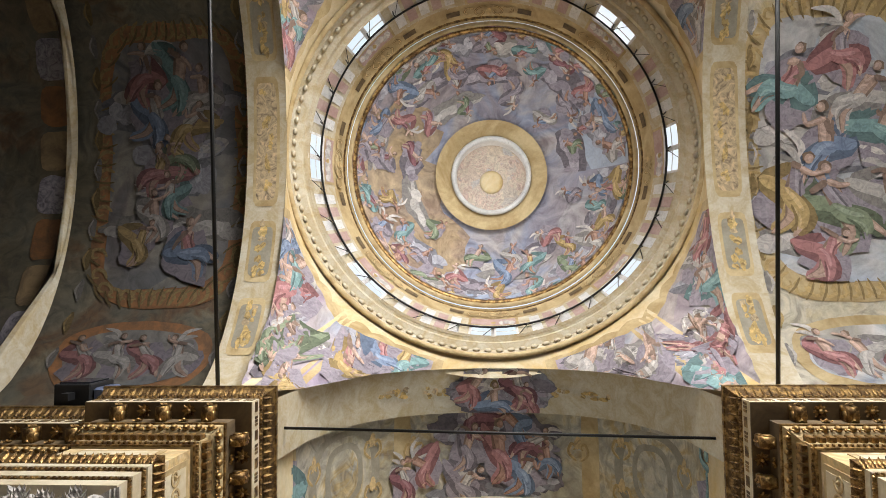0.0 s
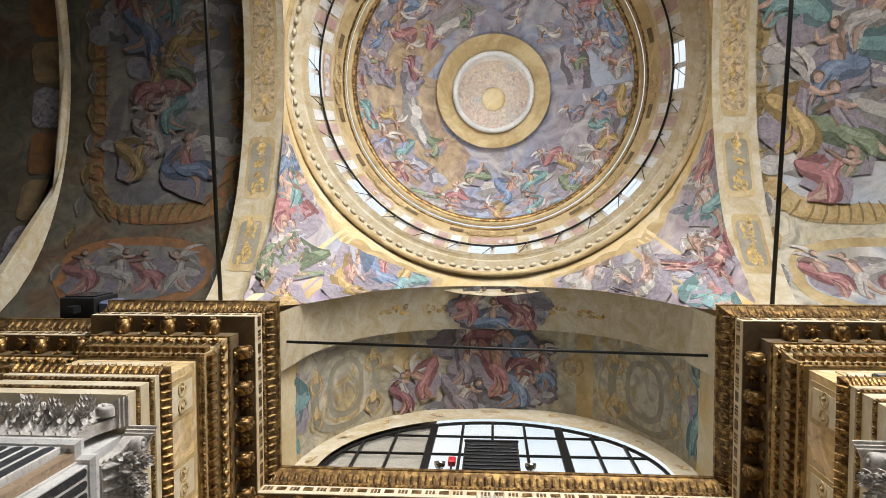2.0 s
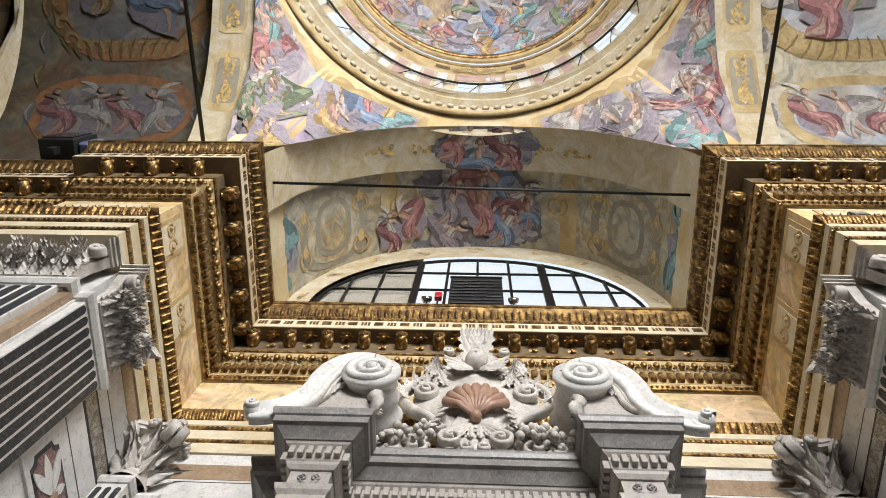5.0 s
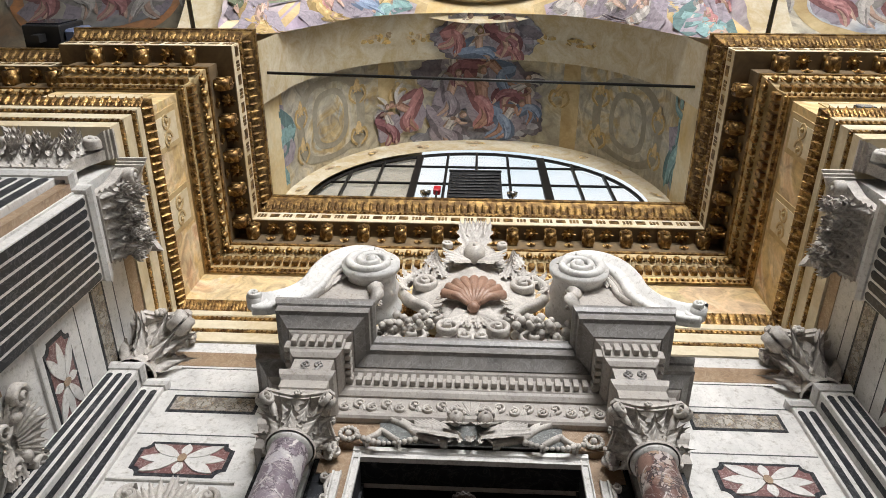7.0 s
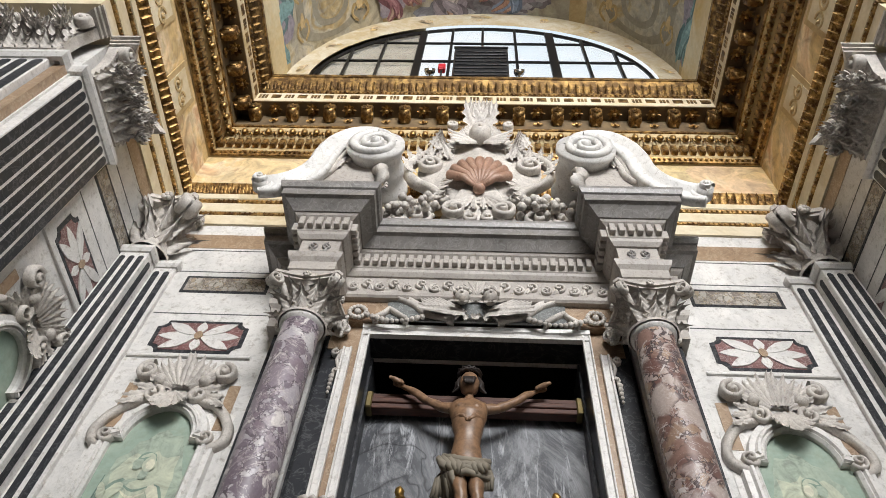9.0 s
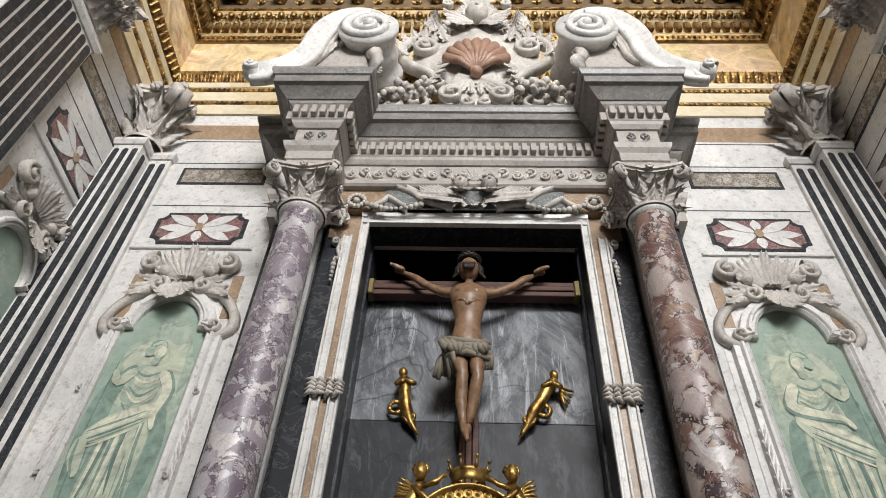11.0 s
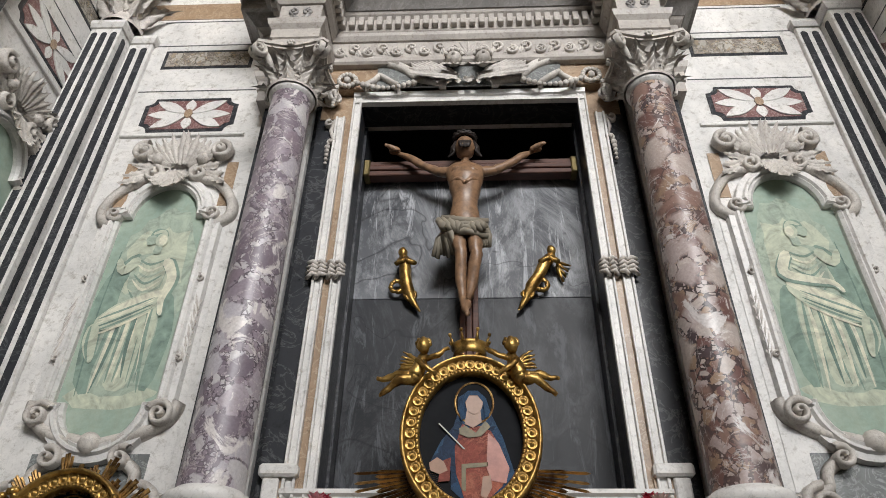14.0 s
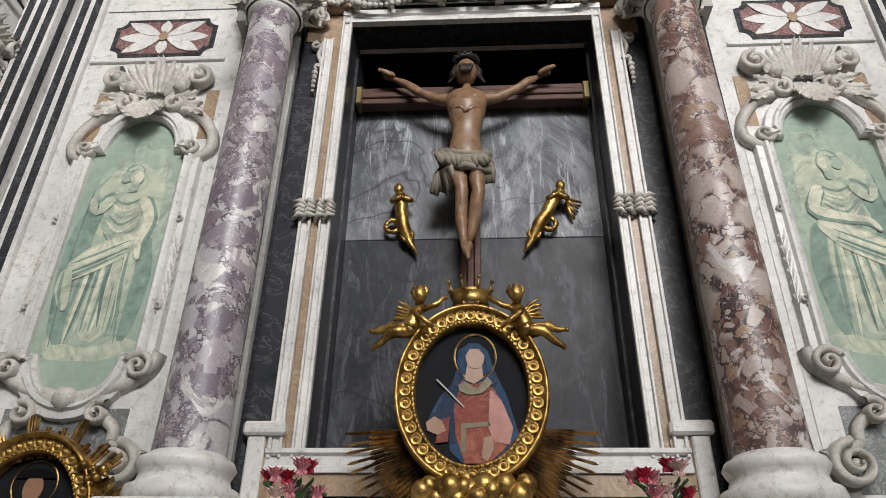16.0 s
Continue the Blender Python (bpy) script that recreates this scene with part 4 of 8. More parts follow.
altar = thing("altarpiece", (0, 0, 0), "white and coloured marble altarpiece with broken scroll pediment", "altarpiece")
for x0, x1, z0, z1 in ((-1.32, -0.95, 0, 6.45), (0.95, 1.32, 0, 6.45), (-0.95, 0.95, 0, 2.94), (-0.95, 0.95, 6.33, 6.45)):
    part("body", boxed(x0, x1, 4.2, WY, z0, z1), M_DARK, altar, "dark marble slab")
for s in (-1, 1):
    part("pilaster", boxed(*sorted((s * 1.38, s * 1.7)), 4.24, WY, 0, 6.45, bevel=0.006), M_WHITE, altar)
    part("back_slab", boxed(*sorted((s * 1.3, s * 1.86)), 4.3, WY, 0, 6.45), M_DARK, altar)
    # jamb strips of the niche's frame
    for nm, a, b, y, mat in (("moulding", 0.945, 0.965, 4.155, M_WHITE), ("moulding", 0.965, 1.005, 4.17, M_WHITE), ("moulding", 1.005, 1.02, 4.15, M_WHITE),
                             ("inlay_strip", 1.02, 1.075, 4.185, M_BROWN), ("moulding", 1.075, 1.092, 4.15, M_WHITE), ("moulding", 1.092, 1.135, 4.165, M_WHITE), ("moulding", 1.135, 1.155, 4.15, M_WHITE)):
        top = 6.4 if b < 1.03 else 6.16
        part(nm, boxed(*sorted((s * a, s * b)), y, 4.2, 2.9, top, bevel=0.004), mat, altar)
    part("inlay_strip", boxed(*sorted((s * 1.02, s * 1.3)), 4.19, 4.2, 6.16, 6.45), M_BROWN, altar)
    # carved ribbon tied round the jamb
    for x, w in ((0.955, 0.06), (1.02, 0.045), (1.09, 0.065), (1.15, 0.075)):
        for j in range(4):
            zz = 4.475 + 0.036 * j
            bm = tube(bmesh.new(), [(s * (x - w * 0.6), 4.15, zz + 0.3 * (4.53 - zz)), (s * x, 4.11, zz), (s * (x + w * 0.6), 4.15, zz - 0.3 * (4.53 - zz))], [0.012, 0.021, 0.014], 7)
            part("ribbon_strand", rough(bm, 0.005, 9), M_CARVED, altar, "", True)
    # ear scroll beside the jamb's top
    bm = scroll(bmesh.new(), (s * 1.2, 4.19, 6.08), 0.055, 1.5, 0.025, 0.05, -s, 90)
    scroll(bm, (s * 1.17, 4.19, 5.85), 0.04, 1.3, 0.02, 0.05, s, 270)
    for k in range(5):
        ball(bm, (s * 1.19, 4.16, 5.79 - 0.045 * k), 0.028 - 0.003 * k, 6)
    tube(bm, [(s * 1.16, 4.17, 6.12), (s * 1.18, 4.16, 5.98), (s * 1.14, 4.17, 5.85)], 0.018, 6)
    part("side_scroll", bm, M_CARVED, altar, "", True)
    # foot of the jamb
    part("foot", boxed(*sorted((s * 1.06, s * 1.3)), 4.12, 4.2, 3.02, 3.1, bevel=0.015), M_WHITE, altar)
    part("foot", boxed(*sorted((s * 1.17, s * 1.27)), 4.14, 4.2, 2.4, 3.02, bevel=0.01), M_WHITE, altar)
    part("inlay_strip", boxed(*sorted((s * 1.06, s * 1.17)), 4.17, 4.2, 2.4, 3.02), M_BROWN, altar)

# lintel and sill of the niche's frame
part("lintel", sweep([(-1.02, 4.2), (1.02, 4.2)], [(0, 6.32), (0.045, 6.33), (0.045, 6.36), (0.03, 6.37), (0.03, 6.4), (0.05, 6.41), (0.06, 6.45), (0, 6.46)]), M_WHITE, altar)
part("sill", sweep([(-1.16, 4.2), (1.16, 4.2)], [(0, 2.82), (0.05, 2.82), (0.05, 2.85), (0.035, 2.86), (0.035, 2.91), (0.06, 2.925), (0.06, 2.95), (0, 2.95)]), M_WHITE, altar)
part("inlay_strip", boxed(-1.06, 1.06, 4.17, 4.2, 2.7, 2.815), M_BROWN, altar)
part("base_moulding", boxed(-1.06, 1.06, 4.15, 4.2, 2.4, 2.69, bevel=0.02), M_WHITE, altar)

# entablature of the aedicula
AED = [(-1.92, WY), (-1.92, 4.2), (-1.66, 4.2), (-1.66, 3.64), (-1.27, 3.64), (-1.27, 4.06), (1.27, 4.06), (1.27, 3.64), (1.66, 3.64), (1.66, 4.2), (1.92, 4.2), (1.92, WY)]
for blk in (AED[:6], AED[6:]):
    part("architrave", sweep(blk, [(-0.1, 6.44), (0, 6.44), (0, 6.56), (0.015, 6.57), (0.015, 6.68), (0.045, 6.72), (0.06, 6.78), (0, 6.79), (-0.1, 6.79)]), M_AED, altar)
part("architrave", sweep(AED[5:7], [(-0.12, 6.73), (0.0, 6.73), (0.02, 6.75), (0.02, 6.79), (-0.12, 6.79)]), M_AED, altar)
part("frieze", sweep(AED, [(-0.1, 6.785), (-0.01, 6.785), (-0.01, 7.06), (-0.1, 7.06)]), M_AED, altar)
part("bed_moulding", sweep(AED, [(-0.1, 7.05), (0.01, 7.05), (0.04, 7.09), (0.05, 7.12), (0.06, 7.13), (0.06, 7.3), (0.1, 7.33), (0.12, 7.36), (-0.1, 7.36)]), M_AED, altar)
part("corona", sweep(AED, [(-0.1, 7.355), (0.13, 7.355), (0.17, 7.4), (0.22, 7.45), (0.26, 7.46), (0.26, 7.56), (0.28, 7.57), (0.3, 7.62), (0.3, 7.66), (-0.1, 7.66)]), M_GREY, altar, "weathered grey cornice")


def along(path, off, step, lo=0.0):
    """Evenly spaced places and headings on a plan polyline moved out by off."""
    n = len(path)
    ms = []
    for i, p in enumerate(path):
        p = Vector(p)
        d1 = (p - Vector(path[i - 1])).normalized() if i else None
        d2 = (Vector(path[i + 1]) - p).normalized() if i < n - 1 else None
        n1 = Vector((d1.y, -d1.x)) if d1 else None
        n2 = Vector((d2.y, -d2.x)) if d2 else None
        m = (n1 or n2) if (n1 is None or n2 is None) else (n1 + n2) / max(0.2, 1 + n1.dot(n2))
        ms.append(p + m * off)
    for a, b in zip(ms, ms[1:]):
        ln = (b - a).length
        k = max(1, round((ln - lo) / step))
        for j in range(k):
            q = a.lerp(b, (j + 0.5) / k)
            d = (b - a).normalized()
            yield q, math.atan2(d.y, d.x), ln / k


DENTIL = mesh_of(boxed(-0.027, 0.027, -0.06, 0.0, -0.06, 0.06, bevel=0.005), "dentil", M_AED, False)
for q, a, st in along(AED[2:10], 0.06, 0.085):
    shared("dentil", DENTIL, altar, Matrix.Translation((q.x, q.y, 7.215)) @ Matrix.Rotation(a, 4, "Z"))
# carved leaves under the corona and foliage scrolls of the frieze
LEAFLET = mesh_of(leaf(bmesh.new(), (0, 0, 0), (0, -0.5, 0.9), (0, -1, -0.3), 0.11, 0.085, 0.35, 3), "leaflet", M_GREY)
for q, a, st in along(AED[2:10], 0.14, 0.1):
    shared("leaflet", LEAFLET, altar, Matrix.Translation((q.x, q.y, 7.37)) @ Matrix.Rotation(a, 4, "Z"))
bm = bmesh.new()
for k in range(9):
    x = 0.08 + 0.13 * k
    scroll(bm, (x + 0.05, 4.07, 6.92 + (0.03 if k % 2 else -0.03)), 0.075, 1.4, 0.028, 0.03, 1 if k % 2 else -1, 270 if k % 2 else 90)
    leaf(bm, (x, 4.06, 6.86), (0.4, 0, 1 if k % 2 else 0.3), (0, -1, 0), 0.13, 0.06, 0.15, 3)
mirrored(bm)
for k in range(5):
    leaf(bm, (0, 4.06, 6.83), (0.5 * (k - 2), 0, 1), (0, -1, 0), 0.19, 0.06, 0.2, 3)
tagged(part("frieze_foliage", bm, M_CARVED, altar, "carved foliage scrolls", True), "", "", "", "stuff")
for s in (-1, 1):
    bm = bmesh.new()
    for h in (-1, 1):
        scroll(bm, (s * 1.465 + h * 0.07, 3.652, 6.95), 0.06, 1.5, 0.022, 0.02, h, 90)
        leaf(bm, (s * 1.465 + h * 0.02, 3.65, 6.83), (h * 0.6, 0, 1), (0, -1, 0), 0.16, 0.07, 0.1, 3)
    part("frieze_panel", bm, M_GREY, altar, "carved square frieze panel", True)

# relief over the niche: winged heads, garland and swept mouldings
part("relief_ground", boxed(-0.82, 0.82, 4.1, 4.2, 6.46, 6.74), M_GREEN, altar, "green marble ground")
part("relief_ground", boxed(-1.26, 1.26, 4.115, 4.2, 6.46, 6.73), M_BROWN, altar)
bm = bmesh.new()
c = curve2([(0.2, 6.5), (0.45, 6.56), (0.62, 6.72), (0.82, 6.8), (0.96, 6.78)])
band_xz(bm, c, [(0, 4.14), (0.02, 4.1), (0.04, 4.13), (0.06, 4.1), (0.075, 4.14), (0.075, 4.2), (0, 4.2)])
c = curve2([(0.95, 6.52), (0.86, 6.6), (0.8, 6.66), (0.72, 6.62), (0.6, 6.52)])
band_xz(bm, c, [(0, 4.14), (0.02, 4.1), (0.045, 4.12), (0.05, 4.2), (0, 4.2)])
for k in range(14):
    a = math.tau * k / 14
    ball(bm, (1.08 + 0.075 * math.cos(a), 4.14, 6.6 + 0.075 * math.sin(a)), 0.024, 6)
ball(bm, (1.08, 4.14, 6.6), 0.035, 8)
for k in range(9):
    ball(bm, (1.17 + 0.01 * math.sin(k), 4.13, 6.5 - 0.03 * k), 0.03 - 0.0012 * k, 6, (1, 0.8, 1))
for k in range(12):
    t = k / 11
    ball(bm, (0.98 - 0.5 * t, 4.12, 6.53 - 0.07 * math.sin(math.pi * t)), 0.026 + 0.006 * math.sin(7 * k), 6)
mirrored(bm)
rough(bm, 0.006, 12)
bmesh.ops.translate(bm, verts=bm.verts, vec=(0, -0.055, -0.05))
part("garland", bm, M_CARVED, altar, "carved garland and swept mouldings", True)
bm = bmesh.new()
ball(bm, (0.13, 4.06, 6.71), 0.078, 12, (0.9, 0.95, 1.1))
ball(bm, (0.13, 3.985, 6.7), 0.018, 6)
for k in range(30):
    a, b = 2.4 * k, 0.15 + 1.15 * k / 29
    ball(bm, (0.13 + 0.082 * math.sin(b) * math.cos(a), 4.065 + 0.075 * math.sin(b) * math.sin(a), 6.725 + 0.085 * math.cos(b)), 0.022, 6)
for k in range(5):
    leaf(bm, (0.07 + 0.03 * k, 4.04, 6.63), (0.3 * (k - 2), -0.3, -0.7), (0, -1, 0), 0.12, 0.06, 0.5, 3)
for j in range(3):
    for k in range(6):
        leaf(bm, (0.1 + 0.05 * k, 4.14 - 0.02 * j, 6.6 - 0.04 * j + 0.008 * k), (1, 0, 0.5 - 0.28 * j), (0, -1, 0.2), 0.3 - 0.02 * k, 0.1, 0.25, 3)
for k in range(4):
    leaf(bm, (0.03 + 0.06 * k, 4.13, 6.56), (0.35 * (k - 1), 0, -1), (0, -1, 0), 0.13, 0.07, 0.3, 3)
mirrored(bm)
rough(bm, 0.008, 10, 3)
bmesh.ops.translate(bm, verts=bm.verts, vec=(0, -0.08, -0.03))
tagged(part("winged_head_relief", bm, M_CARVED, altar, "carved pair of winged heads", True), "", "", "", "stuff")

# broken pediment: two S-curved halves ending in great volutes
for s in (-1, 1):
    pts = curve2([(2.2, 7.63), (2.28, 7.7), (2.24, 7.78), (2.08, 7.8), (1.9, 7.93), (1.8, 8.14), (1.77, 8.4), (1.68, 8.7), (1.5, 8.92), (1.26, 8.98), (1.04, 8.88), (0.9, 8.62)], 6)
    bm = bmesh.new()
    band_xz(bm, [(s * x, z) for x, z in pts], [(s * o, y) for o, y in ((0, 3.42), (0, 3.36), (0.035, 3.34), (0.05, 3.38), (0.075, 3.38), (0.09, 3.41), (0.17, 3.42), (0.2, 3.39), (0.23, 3.42), (0.23, 3.5), (0, 3.5))])
    part("pediment_scroll", bm, M_WHITE, altar, "white S-curved pediment half", True)
    fill = [(1.94, 7.66), (1.86, 7.76), (1.74, 8.0), (1.7, 8.35), (1.55, 8.68), (1.25, 8.8), (1.1, 8.2), (1.0, 7.66)]
    part("pediment_field", prism(bmesh.new(), [(s * x, z) for x, z in fill], 3.52, 4.0), M_AED, altar, "weathered grey field")
    for d in (0.3, 0.4, 0.5):
        inner = [(s * (x + (1.2 - x) * d * 0.9), z + (8.3 - z) * d * 0.75) for x, z in pts[16:-4]]
        part("groove_moulding", band_xz(bmesh.new(), inner, [(0, 3.52), (0, 3.47), (0.03, 3.455), (0.05, 3.48), (0.05, 3.52)]), M_CARVED, altar, "", True)
    bm = bmesh.new()
    turn = Matrix.Rotation(radians(90), 3, "X")
    lathe(bm, [(0.0, 0.0), (0.3, 0.0), (0.33, 0.03), (0.33, 0.08), (0.3, 0.12), (0.28, 0.2), (0.3, 0.28), (0.3, 0.34), (0.27, 0.4), (0.28, 0.5), (0.32, 0.56), (0.32, 0.62), (0.0, 0.62)], 32, (s * 1.14, 3.98, 8.54), 1.0, turn)
    part("volute", bm, M_WHITE, altar, "great barrel volute", True)
    bm = scroll(bmesh.new(), (s * 1.14, 3.365, 8.54), 0.32, 2.2, 0.1, 0.06, -s, 90)
    part("volute_face", bm, M_WHITE, altar, "", True)
    bm = scroll(bmesh.new(), (s * 2.2, 3.36, 7.71), 0.085, 1.6, 0.035, 0.05, s, 0)
    lathe(bm, [(0, 0), (0.08, 0), (0.08, 0.12), (0, 0.12)], 16, (s * 2.2, 3.48, 7.71), 1.0, turn)
    part("tip_scroll", bm, M_WHITE, altar, "", True)
    # leaf relief in the hollow of the scroll
    bm = bmesh.new()
    for k in range(4):
        leaf(bm, (s * (1.75 - 0.1 * k), 3.49, 7.95 + 0.14 * k), (-s * 0.5, 0, 1), (0, -1, 0), 0.22, 0.11, 0.2, 3)
    leaf(bm, (s * 1.05, 3.6, 8.25), (0, 0, -1), (-s * 0.6, -1, 0), 0.4, 0.2, 0.4)
    tube(bm, [(s * 1.1, 3.55, 8.25), (s * 1.02, 3.45, 8.1), (s * 0.98, 3.4, 7.9), (s * 1.02, 3.42, 7.72)], [0.07, 0.08, 0.07, 0.05], 8)
    part("scroll_leaves", bm, M_CARVED, altar, "", True)

# crest between the halves: cartouche with a brown shell, mask, fruit and scrolls
crest = part("crest_block", boxed(-0.95, 0.95, 4.0, 4.35, 7.66, 7.86, bevel=0.02), M_WHITE, altar)
out = curve2([(0.0, 7.75), (0.36, 7.75), (0.42, 7.92), (0.22, 8.12), (0.28, 8.36), (0.5, 8.56), (0.7, 8.85), (0.72, 9.15), (0.5, 9.36), (0.36, 9.6), (0.4, 9.85), (0.3, 10.1), (0.2, 10.25), (0.0, 10.3)], 4)
full = out + [(-x, z) for x, z in reversed(out[1:-1])]
part("cartouche", cushion(prism(bmesh.new(), full, 3.95, 4.1), full, 3.95, 3.86), M_CARVED, altar, "white marble scrolled cartouche", True)
bm = bmesh.new()
for k in range(9):
    a = radians(198 + 18 * k)
    p0, p1 = Vector((0, 3.84, 8.42)), Vector((0.36 * math.cos(a + math.pi), 3.8, 8.5 + 0.52 * abs(math.sin(a)) + 0.02))
    tube(bm, [p0, p0.lerp(p1, 0.5) + Vector((0, -0.06, 0.0)), p1], [0.02, 0.045, 0.062], 8)
ball(bm, (0, 3.82, 8.4), 0.07, 10)
shell_piece = part("shell_relief", rough(bm, 0.008, 8), stone("rose_marble", (0.4, 0.24, 0.17), (0.27, 0.15, 0.1), (0.5, 0.38, 0.3), 0.45, 1.5, 0.4), altar, "brownish pink marble shell", True)
tagged(shell_piece, "", "", "", "stuff")
bm = bmesh.new()
ball(bm, (0, 3.78, 9.72), 0.17, 14, (0.85, 0.9, 1.05))
for k in range(14):
    a = -0.5 + 4.1 * k / 13
    ball(bm, (0.16 * math.cos(a), 3.8, 9.78 + 0.16 * math.sin(a)), 0.05, 6)
for k in range(22):
    a = math.pi * k / 21
    leaf(bm, (0.15 * math.cos(a), 3.8, 9.66 + 0.17 * math.sin(a)), (math.cos(a), -0.1, 0.5 + math.sin(a)), (0, -1, 0), 0.16, 0.08, 0.5, 2)
for sx in (-1, 1):
    for k in range(5):
        leaf(bm, (sx * 0.05, 3.8, 9.55), (sx * 1.0, -0.1, 0.35 - 0.3 * k), (0, -1, 0), 0.42 - 0.03 * k, 0.12, 0.3, 3)
ball(bm, (0, 3.64, 9.68), 0.03, 6)
tagged(part("mask", rough(bm, 0.006, 14), M_CARVED, altar, "plain carved mask among leaves", True), "", "", "", "stuff")
bm = bmesh.new()
scroll(bm, (0.6, 3.9, 9.02), 0.2, 1.9, 0.07, 0.09, 1, 60)
scroll(bm, (0.25, 3.88, 8.0), 0.17, 1.7, 0.06, 0.08, -1, 90)
scroll(bm, (0.44, 3.92, 8.3), 0.11, 1.5, 0.05, 0.07, 1, 180)
scroll(bm, (0.62, 3.95, 7.9), 0.22, 1.8, 0.07, 0.1, -1, 90)
scroll(bm, (0.38, 3.9, 10.15), 0.1, 1.5, 0.045, 0.08, 1, 90)
for k in range(6):
    a = radians(62 + 14 * k)
    leaf(bm, (0.02 + 0.03 * k, 3.88, 9.95), (0.75 * math.cos(a), -0.1, math.sin(a)), (0, -1, 0.1), 0.62, 0.26, 0.6)
for k in range(6):
    leaf(bm, (0.08 + 0.06 * k, 3.84, 9.55 - 0.02 * k), (0.9, -0.1, 0.5 - 0.25 * k), (0, -1, 0), 0.24, 0.14, 0.4)
for k in range(5):
    leaf(bm, (0.3 + 0.06 * k, 3.9, 9.35 - 0.05 * k), (1, 0, 0.7 - 0.2 * k), (0, -1, 0), 0.25, 0.13, 0.3)
for k in range(4):
    leaf(bm, (0.05, 3.88, 8.34), (0.4 * k, 0, -1), (0, -1, 0), 0.35, 0.11, 0.2)
c = curve2([(0.3, 9.4), (0.62, 9.3), (0.8, 9.0), (0.7, 8.72), (0.45, 8.5), (0.34, 8.3)])
band_xz(bm, c, [(0, 3.96), (0.02, 3.85), (0.06, 3.83), (0.1, 3.86), (0.11, 3.96)])
for k in range(7):
    a = radians(-40 + 26 * k)
    leaf(bm, (0.6 + 0.2 * math.cos(a), 3.87, 9.02 + 0.2 * math.sin(a)), (math.cos(a), -0.25, math.sin(a)), (0, -1, 0), 0.2, 0.13, 0.7, 4)
for k in range(6):
    leaf(bm, (0.36 + 0.05 * k, 3.84, 9.2 + 0.07 * k), (0.5 - 0.25 * k, -0.2, 1), (0, -1, 0), 0.26, 0.15, 0.8, 4)
for k in range(5):
    leaf(bm, (0.42 + 0.02 * k, 3.86, 8.7 - 0.1 * k), (-0.8, -0.2, -0.4 - 0.2 * k), (0, -1, 0), 0.22, 0.12, 0.5, 4)
scroll(bm, (0.86, 3.93, 7.86), 0.13, 1.6, 0.05, 0.09, 1, 90)
scroll(bm, (0.1, 3.86, 7.78), 0.1, 1.5, 0.04, 0.08, 1, 90)
mirrored(bm)
tagged(part("crest_carving", rough(bm, 0.01, 7), M_CARVED, altar, "carved scrolls and leaves", True), "", "", "", "stuff")
rnd = random.Random(4)
for s in (-1, 1):
    bm = bmesh.new()
    for k in range(70):
        t = rnd.random()
        x, z = 0.98 - 0.5 * t + rnd.uniform(-0.06, 0.06), 7.85 + 0.42 * t - 0.25 * t * t + rnd.uniform(-0.1, 0.1)
        ball(bm, (s * x, 3.8 + rnd.uniform(-0.08, 0.1), z), rnd.uniform(0.03, 0.055), 7)
    tagged(part("fruit", bm, M_CARVED, altar, "carved heap of fruit", True), "", "", "", "stuff")

# columns
for s, mat, lab in ((-1, M_COLUMN, "violet-grey breccia marble column with carved white capital"), (1, M_COLUMN_B, "dark red breccia marble column with carved white capital")):
    col = thing("column", (s * 1.46, 3.85, 0), lab, "column", "columns of the altarpiece")
    prof = [(0.188, 2.82), (0.185, 2.9)] + [(0.183 - 0.024 * (k / 12) ** 1.6, 2.9 + 3.16 * k / 12) for k in range(1, 13)]
    part("shaft", lathe(bmesh.new(), prof, 40), mat, col, "polished breccia shaft", True)
    part("collar", lathe(bmesh.new(), [(0.158, 6.0), (0.185, 6.02), (0.19, 6.045), (0.175, 6.07), (0.16, 6.08)], 32), M_WHITE, col, "", True)
    part("base", lathe(bmesh.new(), [(0.0, 2.58), (0.27, 2.58), (0.285, 2.62), (0.275, 2.66), (0.235, 2.68), (0.222, 2.72), (0.235, 2.74), (0.25, 2.77), (0.235, 2.8), (0.2, 2.815), (0.19, 2.83)], 40), M_WHITE, col, "white moulded base", True)
    part("plinth", boxed(-0.3, 0.3, -0.3, 0.3, 2.4, 2.58, bevel=0.008), M_WHITE, col)
    part("pedestal", boxed(-0.34, 0.34, -0.34, 0.4, 0, 2.4, bevel=0.01), M_WHITE, col)
    capital(col, 0, 0, 6.04, 6.45, 0.185, 0.32, M_CARVED, 8)

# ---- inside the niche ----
# recess walls and the lining under its head coloured black to read as unlit
structure(part("niche", (lambda b: (box(b, -1.1, -0.985, WY + 0.5, 5.6, 2.7, 6.6), box(b, 0.985, 1.1, WY + 0.5, 5.6, 2.7, 6.6), box(b, -1.1, 1.1, 5.5, 5.6, 2.7, 6.6), box(b, -1.1, 1.1, WY + 0.5, 5.6, 6.33, 6.6), box(b, -0.983, 0.983, 4.5, 4.95, 6.31, 6.328), b)[-1])(bmesh.new()), M_BLACK), "recess behind the cross, its darkness put in as black colour", "niche")
# lower slab coloured darker than the upper, whose colour holds the window sheen
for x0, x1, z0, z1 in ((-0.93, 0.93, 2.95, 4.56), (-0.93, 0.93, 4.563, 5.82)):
    tagged(part("slate_panel", boxed(x0, x1, 4.6, 4.64, z0, z1, bevel=0.004), M_SLATE_SHEEN if z0 > 4 else M_SLATE_NO_SHEEN), "grey rubbed slate panel behind the cross, sheen put into its colour" if z0 > 4 else "same slate lining the niche below, coloured darker for lack of sheen", "panel", "niche lining panels")
